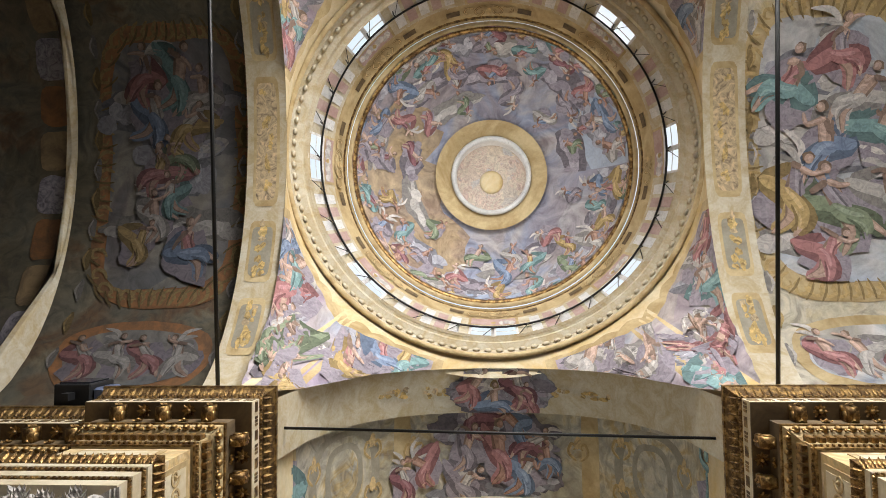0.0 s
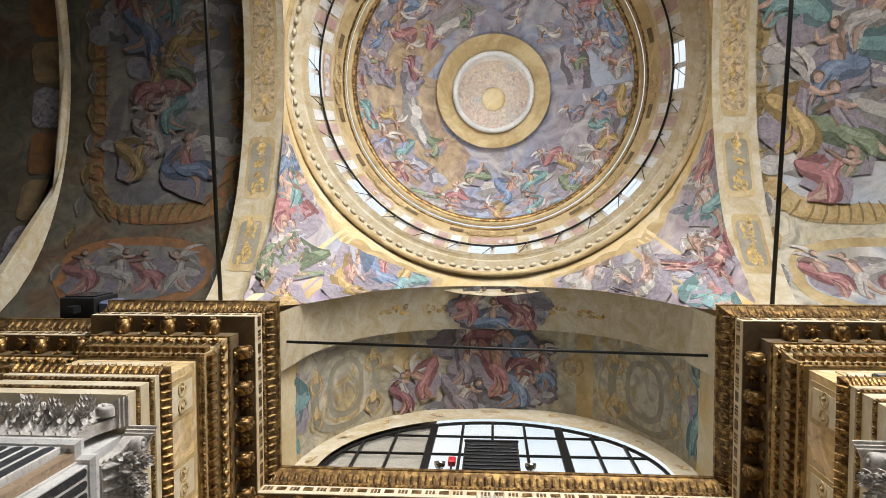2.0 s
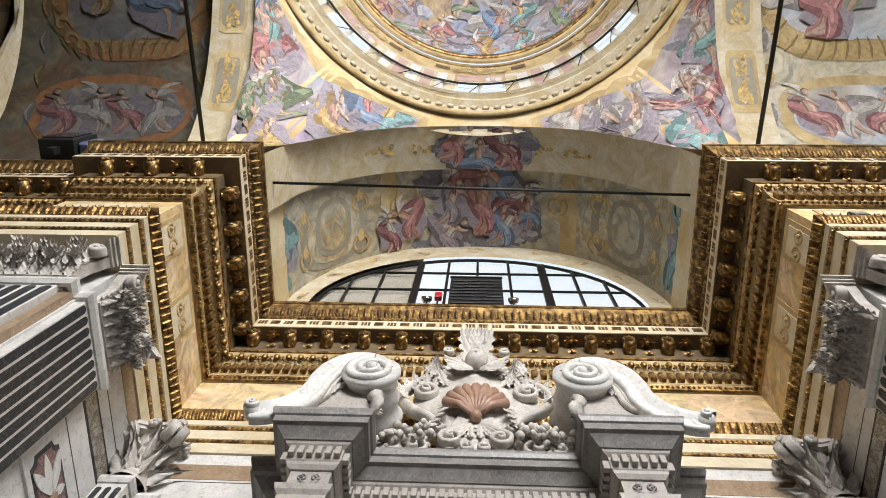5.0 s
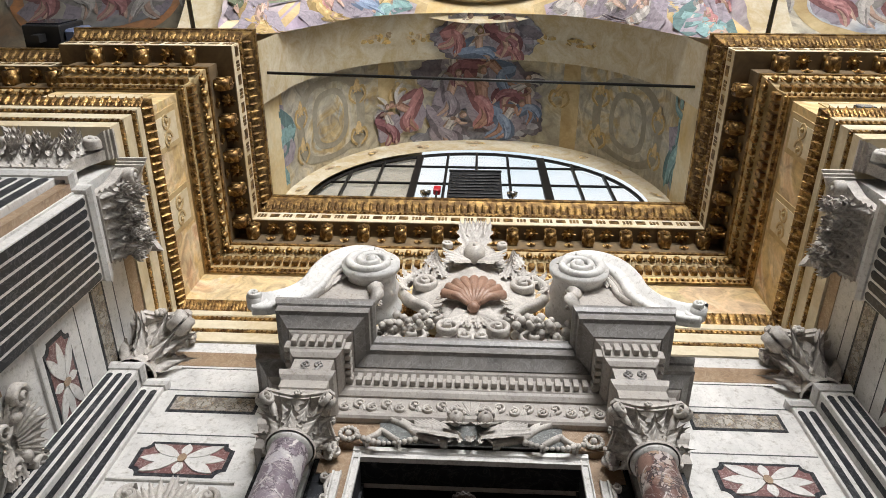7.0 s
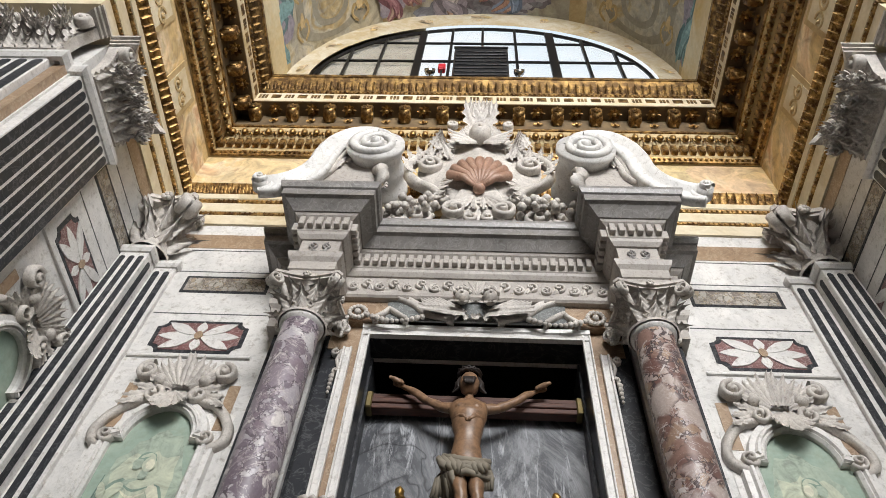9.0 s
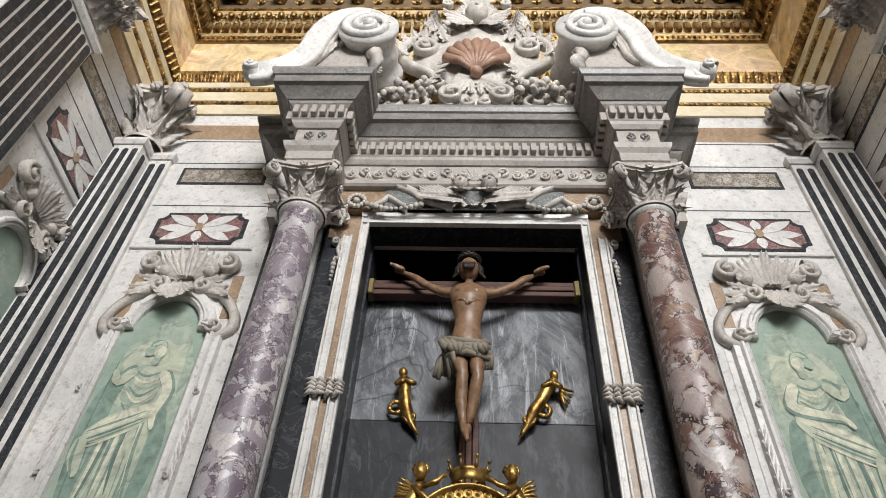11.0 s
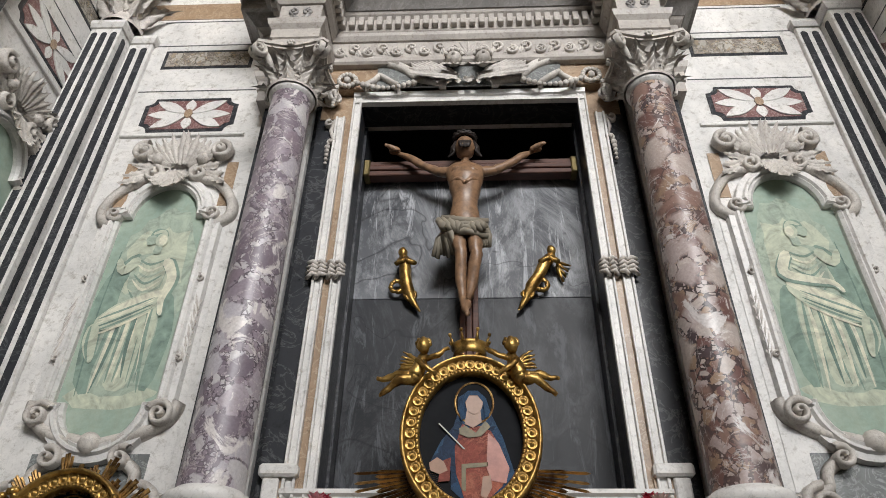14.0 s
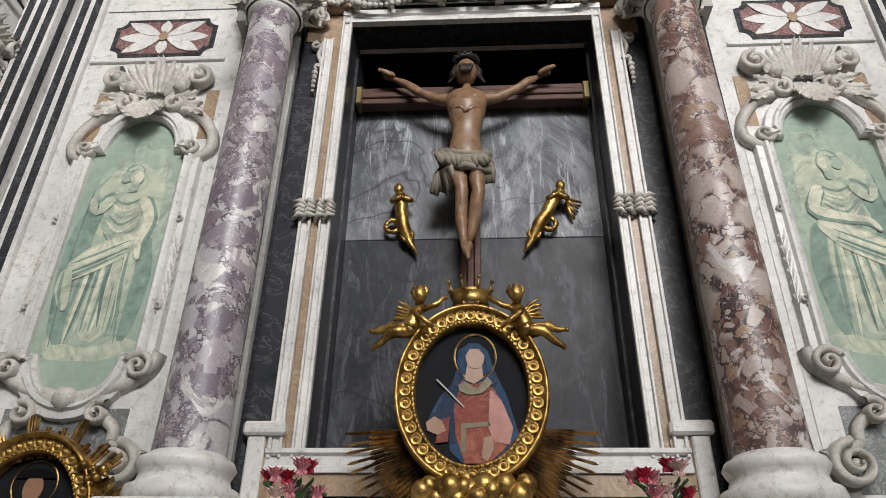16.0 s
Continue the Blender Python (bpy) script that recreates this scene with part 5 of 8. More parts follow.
for s in (-1, 1):
    tagged(part("reveal_panel", boxed(*sorted((s * 0.93, s * 0.985)), 4.455, 4.95, 2.95, 6.33), M_DARK), "black marble reveal at the niche's side", "panel", "niche reveals")

cross = thing("cross", (0, 4.5, 2.95), "reddish brown wooden cross with gilded ends", "cross")
M_CROSSWOOD = wood("cross_wood", (0.04, 0.014, 0.009), (0.1, 0.036, 0.02), 0.62)
for dz in (0, 1, 2):
    part("beam", boxed(-0.92, 0.92, -0.055 + 0.012 * (dz != 1), 0.06, 2.79 + 0.055 * dz, 2.842 + 0.055 * dz, bevel=0.006), M_CROSSWOOD, cross)
for dx in (-1, 0, 1):
    part("post", boxed(-0.022 + 0.048 * dx - 0.02, 0.022 + 0.048 * dx - 0.02, -0.055 + 0.012 * (dx != 0), 0.06, 0.0, 2.79, bevel=0.005), M_CROSSWOOD, cross)
for s in (-1, 1):
    part("end_cap", boxed(*sorted((s * 0.87, s * 0.925)), -0.065, 0.07, 2.78, 2.96, bevel=0.01), plain("tarnished_brass", (0.18, 0.14, 0.06), 0.45, 0.7), cross, "tarnished gilded end")

M_FLESH = plain("painted_limewood", (0.25, 0.145, 0.082), 0.4, 0.0, 0.85)


def figure(name, chains, mat, at, scale, label, category, group="", seg=10, slim=0.85, lofts=()):
    """A carved figure as one plain mesh: limbs swept along chains of (x, y, z, radius)."""
    bm = bmesh.new()
    for ch in chains:
        if len(ch) == 1:
            x, y, z, r = ch[0]
            ball(bm, (x, y, z), r, 12, (0.88, 0.95, 1.15))
            continue
        pts = [Vector(q[:3]) for q in ch]
        rad = [q[3] * slim for q in ch]
        fine, fr = [], []
        for i in range(len(pts) - 1):
            for j in range(3):
                t = j / 3
                fine.append(pts[i].lerp(pts[i + 1], t))
                fr.append(rad[i] + (rad[i + 1] - rad[i]) * (3 * t * t - 2 * t ** 3))
        fine.append(pts[-1])
        fr.append(rad[-1])
        tube(bm, fine, fr, seg)
        ball(bm, pts[0], rad[0], 8)
        ball(bm, pts[-1], rad[-1], 8)
    for loft in lofts:
        rows = [[bm.verts.new((cx + rx * math.cos(math.tau * k / 20), cy + ry * math.sin(math.tau * k / 20), z)) for k in range(20)] for cx, cy, z, rx, ry in loft]
        for a, b in zip(rows, rows[1:]):
            for k in range(20):
                bm.faces.new((a[k], a[(k + 1) % 20], b[(k + 1) % 20], b[k]))
    for v in bm.verts:
        v.co = v.co * scale
    rough(bm, 0.004, 14)
    rough(bm, 0.009, 34, 5.0)
    ob = part(name, bm, mat, None, "", True)
    ob.location = at
    return tagged(ob, label, category, group)


statue = figure("crucifix_statue", [
    [(-0.02, -0.03, 0.0, 0.1)],
    [(-0.02, 0.0, -0.12, 0.05), (-0.02, 0.01, -0.2, 0.06)],
    [(-0.09, -0.07, -0.3, 0.06), (-0.04, -0.085, -0.33, 0.05)], [(0.05, -0.07, -0.3, 0.06), (0.0, -0.085, -0.33, 0.05)],
    [(-0.12, -0.06, -0.4, 0.03), (-0.07, -0.11, -0.42, 0.028), (-0.03, -0.115, -0.46, 0.02)], [(0.08, -0.06, -0.4, 0.03), (0.03, -0.11, -0.42, 0.028), (-0.01, -0.115, -0.46, 0.02)],
    [(-0.6, 0.02, 0.04, 0.03), (-0.66, -0.0, 0.06, 0.03), (-0.7, -0.02, 0.065, 0.018)], [(0.56, 0.02, 0.03, 0.03), (0.62, -0.0, 0.05, 0.03), (0.66, -0.02, 0.055, 0.018)],
    [(-0.12, 0.0, -0.25, 0.065), (-0.25, 0.02, -0.22, 0.052), (-0.38, 0.03, -0.14, 0.044), (-0.5, 0.04, -0.03, 0.038), (-0.6, 0.06, 0.04, 0.026), (-0.66, 0.06, 0.07, 0.03)],
    [(0.09, 0.0, -0.25, 0.065), (0.22, 0.02, -0.22, 0.052), (0.35, 0.03, -0.14, 0.044), (0.46, 0.04, -0.04, 0.038), (0.56, 0.06, 0.03, 0.026), (0.62, 0.06, 0.06, 0.03)],
    [(-0.09, 0.0, -0.82, 0.085), (-0.075, -0.05, -1.0, 0.075), (-0.055, -0.07, -1.13, 0.058), (-0.06, -0.02, -1.3, 0.056), (-0.045, 0.0, -1.48, 0.036), (-0.03, -0.04, -1.6, 0.034), (-0.02, -0.08, -1.67, 0.02)],
    [(0.04, 0.0, -0.82, 0.085), (0.05, -0.05, -1.0, 0.075), (0.06, -0.07, -1.15, 0.058), (0.03, -0.01, -1.32, 0.056), (0.0, 0.01, -1.5, 0.036), (-0.02, -0.06, -1.62, 0.034), (-0.01, -0.1, -1.69, 0.02)],
], M_FLESH, (-0.02, 4.32, 5.88), 1.0, "carved and painted wooden figure on the cross", "statue", slim=0.8, lofts=[[
    (-0.02, 0.0, -0.17, 0.06, 0.05), (-0.02, 0.0, -0.2, 0.14, 0.07), (-0.02, -0.005, -0.25, 0.165, 0.095), (-0.02, -0.015, -0.33, 0.152, 0.115), (-0.02, -0.02, -0.38, 0.145, 0.12), (-0.02, -0.015, -0.41, 0.132, 0.108),
    (-0.02, -0.02, -0.44, 0.13, 0.112), (-0.02, -0.012, -0.48, 0.118, 0.1), (-0.02, -0.005, -0.55, 0.104, 0.085), (-0.025, 0.0, -0.62, 0.104, 0.085), (-0.03, 0.0, -0.72, 0.12, 0.095), (-0.03, 0.0, -0.84, 0.13, 0.1), (-0.03, 0.0, -0.9, 0.1, 0.08)]])
bm = bmesh.new()
for k in range(9):
    t = k / 8
    x = -0.17 + 0.3 * t
    tube(bm, [(x - 0.04, -0.1, 0.02 + 0.02 * math.sin(5 * t)), (x, -0.13, -0.06), (x + 0.03 * math.sin(9 * t), -0.11, -0.09 - 0.04 * math.sin(3 * t))], [0.03, 0.036, 0.02], 7)
for k in range(4):
    tube(bm, [(-0.18, -0.1 + 0.04 * k, 0.04 - 0.04 * k), (0.0, -0.14, -0.02 - 0.03 * k), (0.17, -0.06, 0.03 - 0.05 * k)], 0.028, 7)
for k in range(7):
    tube(bm, [(-0.16, -0.02, -0.04), (-0.21 + 0.015 * k, -0.03 - 0.015 * k, -0.12), (-0.25 + 0.03 * k, 0.0, -0.25 - 0.02 * math.sin(k * 2))], [0.03, 0.03, 0.018], 6)
for k in range(4):
    tube(bm, [(0.15, -0.04, 0.0), (0.18 - 0.02 * k, -0.06, -0.1), (0.18 - 0.02 * k, -0.03, -0.19)], [0.03, 0.026, 0.016], 6)
extra = [(rough(bm, 0.01, 12), Vector((-0.02, 0.0, -0.86)), plain("greyed_cloth", (0.24, 0.21, 0.16), 0.7))]
bm = bmesh.new()
for k in range(26):
    a = math.tau * k / 26
    tube(bm, [(0.085 * math.cos(a), 0.08 * math.sin(a), 0.05), (0.1 * math.cos(a + 0.5), 0.095 * math.sin(a + 0.5), 0.075 + 0.02 * math.sin(3 * k)), (0.09 * math.cos(a + 1.0), 0.085 * math.sin(a + 1.0), 0.06)], 0.012, 5)
for k in range(18):
    a = radians(20 + 8 * k)
    sx = 1 if k % 2 else -1
    tube(bm, [(sx * 0.07, 0.0, 0.03), (sx * 0.105, -0.01, -0.04 - 0.004 * k), (sx * (0.09 + 0.003 * k), -0.06, -0.13 - 0.004 * k)], [0.022, 0.022, 0.008], 5)
for k in range(6):
    tube(bm, [(-0.04 + 0.016 * k, -0.1, -0.06), (-0.03 + 0.012 * k, -0.11, -0.13)], [0.02, 0.01], 5)
extra.append((bm, Vector((-0.02, -0.02, 0.05)), plain("dark_hair", (0.02, 0.013, 0.01), 0.6)))
whole = bmesh.new()
whole.from_mesh(statue.data)
for k, (eb, off, mat) in enumerate(extra):
    bmesh.ops.translate(eb, verts=eb.verts, vec=off)
    for fc in eb.faces:
        fc.material_index, fc.smooth = k + 1, True
    tmp = bpy.data.meshes.new("tmp")
    eb.to_mesh(tmp)
    eb.free()
    whole.from_mesh(tmp)
    bpy.data.meshes.remove(tmp)
    statue.data.materials.append(mat)
whole.to_mesh(statue.data)
whole.free()

# gilded winged candle-bearers on the panel
for s, at in ((-1, (-0.5, 4.57, 4.72)), (1, (0.46, 4.57, 4.72))):
    k = s
    tw = 0.12 * (1 if s > 0 else 0.1)
    ch = [[(0.06 * k + tw, -0.05, 0.23, 0.042)],
          [(0.05 * k + tw, -0.04, 0.17, 0.045), (0.03 * k + tw * 0.7, -0.05, 0.1, 0.05), (0.02 * k + tw * 0.4, -0.05, 0.0, 0.045), (0.0, -0.04, -0.1, 0.05), (-0.04 * k, -0.03, -0.2, 0.03), (-0.1 * k, -0.03, -0.3, 0.012)],
          [(0.08 * k + tw, -0.05, 0.15, 0.022), (0.1 * k + tw, -0.09, 0.1, 0.02), (0.04 * k + tw, -0.11, 0.12, 0.016)],
          [(0.0 * k + tw, -0.05, 0.15, 0.022), (-0.04 * k + tw, -0.09, 0.1, 0.02), (0.02 * k + tw, -0.11, 0.12, 0.016)]]
    for j in range(10):
        a = math.tau * j / 10
        ch.append([(0.08 * k + 0.05 * math.cos(a), -0.03, -0.08 + 0.05 * math.sin(a), 0.018), (0.08 * k + 0.05 * math.cos(a + 0.6), -0.03, -0.08 + 0.05 * math.sin(a + 0.6), 0.018)])
        ch.append([(-0.03 * k + 0.04 * math.cos(a), -0.04, -0.17 + 0.04 * math.sin(a), 0.014), (-0.03 * k + 0.04 * math.cos(a + 0.6), -0.04, -0.17 + 0.04 * math.sin(a + 0.6), 0.014)])
    if s > 0:
        for j in range(4):
            ch.append([(0.1 + tw, -0.02, 0.14 - 0.02 * j, 0.014), (0.2 + tw - 0.02 * j, 0.0, 0.12 - 0.05 * j, 0.01)])
    figure("gilded_bracket_figure", ch, M_GOLD_B, at, 1.0, "gilded carved half-figure ending in a scroll, fixed to the panel", "carving", "gilded bracket figures", 8, 1.0)

# oval painting in its gilded frame
def ellipse_ring(profile, rx, rz, cx, cy, cz, n=72):
    """Carries a profile of (outward, forward) round an upright ellipse."""
    bm = bmesh.new()
    rows = []
    for i in range(n):
        a = math.tau * i / n
        rows.append([bm.verts.new((cx + (rx + o) * math.cos(a), cy - d, cz + (rz + o) * math.sin(a))) for o, d in profile])
    for i in range(n):
        r, s = rows[i], rows[(i + 1) % n]
        for k in range(len(profile) - 1):
            bm.faces.new((r[k], s[k], s[k + 1], r[k + 1]))
    return bm


def ellipse_plate(bm, rx, rz, cx, cy, cz, n=48, x0=None):
    vs = [bm.verts.new((cx + rx * math.cos(math.tau * i / n), cy, cz + rz * math.sin(math.tau * i / n))) for i in range(n)]
    bm.faces.new(list(reversed(vs)))
    return bm


def plate(outline, y, mat, parent, name, label="", t=0.002):
    pts = outline
    return part(name, prism(bmesh.new(), pts, y - t, y), mat, parent, label)


M_PAINTBG = plain("dark_varnished_canvas", (0.01, 0.011, 0.013), 0.75)
M_P_BLUE = fresco("painted_blue_cloak", [(0.01, 0.03, 0.07), (0.02, 0.06, 0.13), (0.015, 0.04, 0.09), (0.03, 0.08, 0.15), (0.01, 0.02, 0.05), (0.02, 0.05, 0.1)], 5.0)
M_P_ROSE = fresco("painted_rose_dress", [(0.24, 0.06, 0.045), (0.34, 0.11, 0.07), (0.2, 0.05, 0.04), (0.38, 0.14, 0.09), (0.16, 0.04, 0.035), (0.3, 0.09, 0.06)], 5.0)
M_P_SKIN = plain("painted_skin", (0.3, 0.165, 0.1), 0.4, 0.0, 0.3)
M_P_OLIVE = plain("painted_olive_scarf", (0.15, 0.115, 0.045), 0.45, 0.0, 0.6)


def oval_painting(cx, cy, cz, rx, rz, lean, label, kind):
    pic = thing("oval_painting", (cx, cy, cz), label, "painting", "oval paintings on the altar")
    pic.rotation_euler = (radians(lean), 0, 0)
    part("canvas", ellipse_plate(bmesh.new(), rx * 1.02, rz * 1.02, 0, 0.03, 0), M_PAINTBG, pic, "dark painted canvas")
    w = 0.28 * rx + 0.03
    part("frame", ellipse_ring([(0.0, -0.03), (0.0, 0.03), (0.012, 0.045), (0.025, 0.03), (0.03, 0.028), (w * 0.7, 0.032), (w * 0.74, 0.06), (w * 0.86, 0.075), (w * 0.97, 0.05), (w, 0.0), (w, -0.05)], rx, rz, 0, 0, 0), M_GOLD_B, pic, "gilded moulded frame", True)
    bd = mesh_of(ball(bmesh.new(), (0, 0, 0), 0.0085, 6), "bead", M_GOLD_B)
    for i in range(84):
        a = math.tau * i / 84
        shared("bead", bd, pic, Matrix.Translation(((rx + 0.012) * math.cos(a), -0.046, (rz + 0.012) * math.sin(a))))
    gl = bmesh.new()
    lathe(gl, [(0.0, 0.02), (0.008, 0.018), (0.012, 0.006), (0.02, 0.004), (0.027, 0.012), (0.031, 0.01), (0.034, 0.0)], 12, (0, 0, 0), 1.0, Matrix.Rotation(radians(90), 3, "X"))
    gm = mesh_of(gl, "guilloche_ring", M_GOLD_B)
    n = 40
    for i in range(n):
        a = math.tau * i / n
        shared("guilloche_ring", gm, pic, Matrix.Translation(((rx + w * 0.45) * math.cos(a), -0.03, (rz + w * 0.45) * math.sin(a))))
    return pic, w


pic, fw = oval_painting(-0.015, 3.9, 3.18, 0.3, 0.385, 0, "oval painting of a blue-mantled form in a gilded frame", "m")
sc = 0.3 / 208.0


def P(x, y):
    return ((x - 410) * sc, -(y - 515) * 0.385 / 263.0)


def poly(name, pts, mat, d):
    plate([P(*q) for q in pts], 0.028 - d, mat, pic, name)


poly("painted_cloak", [(360, 345), (400, 318), (440, 318), (475, 350), (495, 420), (540, 520), (580, 660), (560, 730), (500, 760), (380, 765), (330, 720), (330, 650), (250, 610), (290, 530), (340, 470), (355, 420)], M_P_BLUE, 0.002)
poly("painted_dress", [(375, 460), (400, 478), (450, 470), (490, 490), (530, 560), (560, 650), (530, 710), (470, 765), (385, 765), (350, 660), (345, 560)], M_P_ROSE, 0.005)
poly("painted_sleeve", [(480, 500), (520, 540), (560, 640), (545, 700), (490, 690), (470, 640), (475, 560)], plain("painted_pale_rose", (0.38, 0.14, 0.1), 0.4, 0, 0.5), 0.008)
poly("painted_scarf", [(362, 480), (390, 470), (430, 500), (470, 450), (490, 475), (450, 515), (400, 520), (365, 505)], M_P_OLIVE, 0.011)
poly("painted_neck", [(395, 400), (450, 400), (455, 455), (420, 478), (385, 462)], M_P_SKIN, 0.008)
plate([(P(425, 370)[0] + 0.058 * math.cos(a) * 0.9, P(425, 370)[1] + 0.075 * math.sin(a)) for a in [math.tau * i / 20 for i in range(20)]], 0.016, M_P_SKIN, pic, "painted_face")
poly("painted_veil", [(362, 400), (372, 345), (400, 320), (440, 320), (472, 350), (488, 430), (470, 440), (462, 370), (440, 340), (405, 340), (388, 370), (382, 440), (370, 450)], M_P_BLUE, 0.015)
poly("painted_hand", [(243, 620), (275, 598), (310, 620), (318, 650), (285, 665), (250, 650)], M_P_SKIN, 0.008)
poly("painted_hand", [(455, 675), (485, 670), (490, 715), (465, 760), (445, 745)], M_P_SKIN, 0.012)
poly("painted_cuff", [(300, 610), (330, 600), (325, 690), (280, 695), (285, 665), (318, 650)], M_P_ROSE, 0.009)
poly("painted_sash", [(372, 625), (475, 618), (478, 634), (390, 642), (388, 730), (372, 725)], M_P_OLIVE, 0.008)
poly("painted_blade", [(278, 462), (284, 460), (385, 564), (383, 570)], plain("painted_steel", (0.3, 0.3, 0.27), 0.4), 0.013)
part("painted_halo", ellipse_ring([(0.0, 0.0), (0.006, 0.002), (0.012, 0.0)], 0.108, 0.125, P(425, 370)[0], 0.024, P(425, 370)[1], 40), M_GOLD, pic)

crown = thing("ornament_crown", (-0.015, 3.9, 3.68), "small gilded crown resting on the oval frame", "ornament")
part("band", lathe(bmesh.new(), [(0.09, 0.0), (0.105, 0.01), (0.1, 0.03), (0.11, 0.06), (0.118, 0.075), (0.1, 0.075)], 28), M_GOLD_B, crown, "", True)
for i in range(8):
    a = math.tau * (i + 0.5) / 8
    pb = tube(bmesh.new(), [(0.11 * math.cos(a), 0.11 * math.sin(a), 0.07), (0.13 * math.cos(a), 0.13 * math.sin(a), 0.12)], [0.012, 0.006], 6)
    ball(pb, (0.134 * math.cos(a), 0.134 * math.sin(a), 0.135), 0.013, 6)
    part("point", pb, M_GOLD_B, crown, "", True)

for s, off in ((-1, -0.3), (1, 0.24)):
    ch = [[(0, -0.03, 0.0, 0.048)],
          [(0.0, 0, -0.05, 0.03), (s * 0.02, 0, -0.12, 0.055), (s * 0.05, 0.0, -0.2, 0.06)],
          [(-s * 0.03, -0.02, -0.08, 0.024), (-s * 0.09, -0.04, -0.07, 0.02), (-s * 0.15, -0.02, -0.01, 0.015)],
          [(s * 0.03, -0.03, -0.1, 0.024), (-s * 0.02, -0.06, -0.16, 0.02), (-s * 0.08, -0.05, -0.2, 0.015)],
          [(s * 0.06, 0, -0.21, 0.05), (s * 0.14, -0.02, -0.22, 0.036), (s * 0.2, 0.0, -0.27, 0.026), (s * 0.25, 0.0, -0.31, 0.016)],
          [(s * 0.07, 0, -0.2, 0.048), (s * 0.16, 0.01, -0.18, 0.034), (s * 0.23, 0.02, -0.2, 0.022), (s * 0.27, 0.02, -0.2, 0.014)]]
    for j in range(5):
        ch.append([(s * 0.04, 0.03, -0.08 - 0.01 * j, 0.014), (s * (0.09 + 0.012 * j), 0.05, -0.02 - 0.022 * j, 0.012), (s * (0.13 + 0.006 * j), 0.05, -0.0 - 0.03 * j, 0.006)])
    for j in range(8):
        a = math.tau * j / 8
        ch.append([(0.035 * math.cos(a), -0.01, 0.025 + 0.025 * math.sin(a), 0.02)])
    figure("gilded_putto", ch, M_GOLD_B, (off, 3.84, 3.72), 1.0, "gilded carved winged child leaning on the oval frame", "statue", "gilded putti", 8)

rays = thing("ray_burst", (-0.015, 3.96, 3.0), "gilded wooden rays spreading behind the oval frame", "ornament")
for s in (-1, 1):
    for k in range(44):
        a = radians(-1 - 64 * k / 43)
        ln = 0.57 + 0.07 * math.sin(k * 2.1) + (0.02 if k % 3 else -0.05)
        rb = bmesh.new()
        d, n_ = Vector((s * math.cos(a), 0, math.sin(a))), Vector((-math.sin(a) * s, 0, math.cos(a)))
        c0, c1 = d * 0.2, d * ln
        yk = -0.02 * (k % 2)
        vs = [rb.verts.new(v) for v in (c0 - n_ * 0.006 + Vector((0, yk, 0)), c0 + n_ * 0.006 + Vector((0, yk, 0)), c1 + n_ * 0.009 + Vector((0, yk, 0)), c1 + d * 0.025 + Vector((0, yk, 0)), c1 - n_ * 0.009 + Vector((0, yk, 0)), c0 + Vector((0, yk - 0.012, 0)), c1 + Vector((0, yk - 0.02, 0)))]
        for f in ((0, 5, 6, 4), (5, 1, 2, 6), (6, 2, 3), (4, 6, 3)):
            rb.faces.new([vs[i] for i in f])
        part("ray", rb, M_GOLD, rays)
bm = bmesh.new()
for k in range(16):
    ball(bm, (-0.26 + 0.034 * k, 3.84 + 0.01 * math.sin(3 * k), 2.66 + 0.035 * math.sin(2.2 * k)), 0.06 + 0.01 * math.sin(5 * k), 10)
tagged(part("gilded_cloud", bm, M_GOLD_B, None, "", True), "gilded carved cloud under the oval frame", "ornament")
# gradine of the altar on which frame and flowers stand
tagged(part("altar_step", boxed(-1.12, 1.12, 3.6, 4.2, 0, 2.5, bevel=0.015), M_WHITE), "white marble altar shelf below the niche", "altar")

# second oval picture with rays, low beside the column
pic2, fw2 = oval_painting(-2.15, 3.7, 2.42, 0.27, 0.36, 0, "small oval dark painting in a gilded frame with rays", "s")
part("painted_face", prism(bmesh.new(), [(0.05 * math.cos(a), 0.2 + 0.065 * math.sin(a)) for a in [math.tau * i / 18 for i in range(18)]], 0.02, 0.026), M_P_SKIN, pic2)
part("painted_hat", prism(bmesh.new(), [(0.1 * math.cos(a), 0.25 + 0.045 * math.sin(a)) for a in [math.pi * i / 12 for i in range(13)]], 0.017, 0.02), M_BLACK, pic2)
part("painted_halo", ellipse_ring([(0.0, 0.0), (0.004, 0.002), (0.008, 0.0)], 0.11, 0.11, 0.0, 0.024, 0.22, 36), M_GOLD, pic2)
rnd = random.Random(9)
for k in range(17):
    a0 = radians(12 + 156 * k / 16)
    for j in range(4):
        a = a0 + radians(1.7 * (j - 1.5))
        ln = 0.53 + 0.05 * math.sin(k * 2.3) - 0.02 * abs(j - 1.5)
        d = Vector((math.cos(a), 0, math.sin(a)))
        rb = tube(bmesh.new(), [d * 0.34 + Vector((0, 0.01, 0)), d * ln + Vector((0, 0.01 - 0.008 * (j % 2), 0))], [0.005, 0.009], 5)
        part("ray", rb, M_GOLD, pic2)
bm = bmesh.new()
for k in range(60):
    a = radians(rnd.uniform(15, 50) if k % 2 else rnd.uniform(130, 165))
    r = rnd.uniform(0.36, 0.46)
    ball(bm, (r * math.cos(a), -0.05 + rnd.uniform(-0.02, 0.02), r * 1.08 * math.sin(a)), rnd.uniform(0.012, 0.026), 6)
tagged(part("gilded_flowers", bm, M_GOLD_B, pic2, "", True), "", "", "", "stuff")
tagged(part("side_shelf", boxed(-2.75, -1.82, 3.45, WY, 0, 1.98, bevel=0.01), M_WHITE), "white marble shelf beside the altar", "shelf")
pic2.location.z = 1.98 + 0.36 + fw2

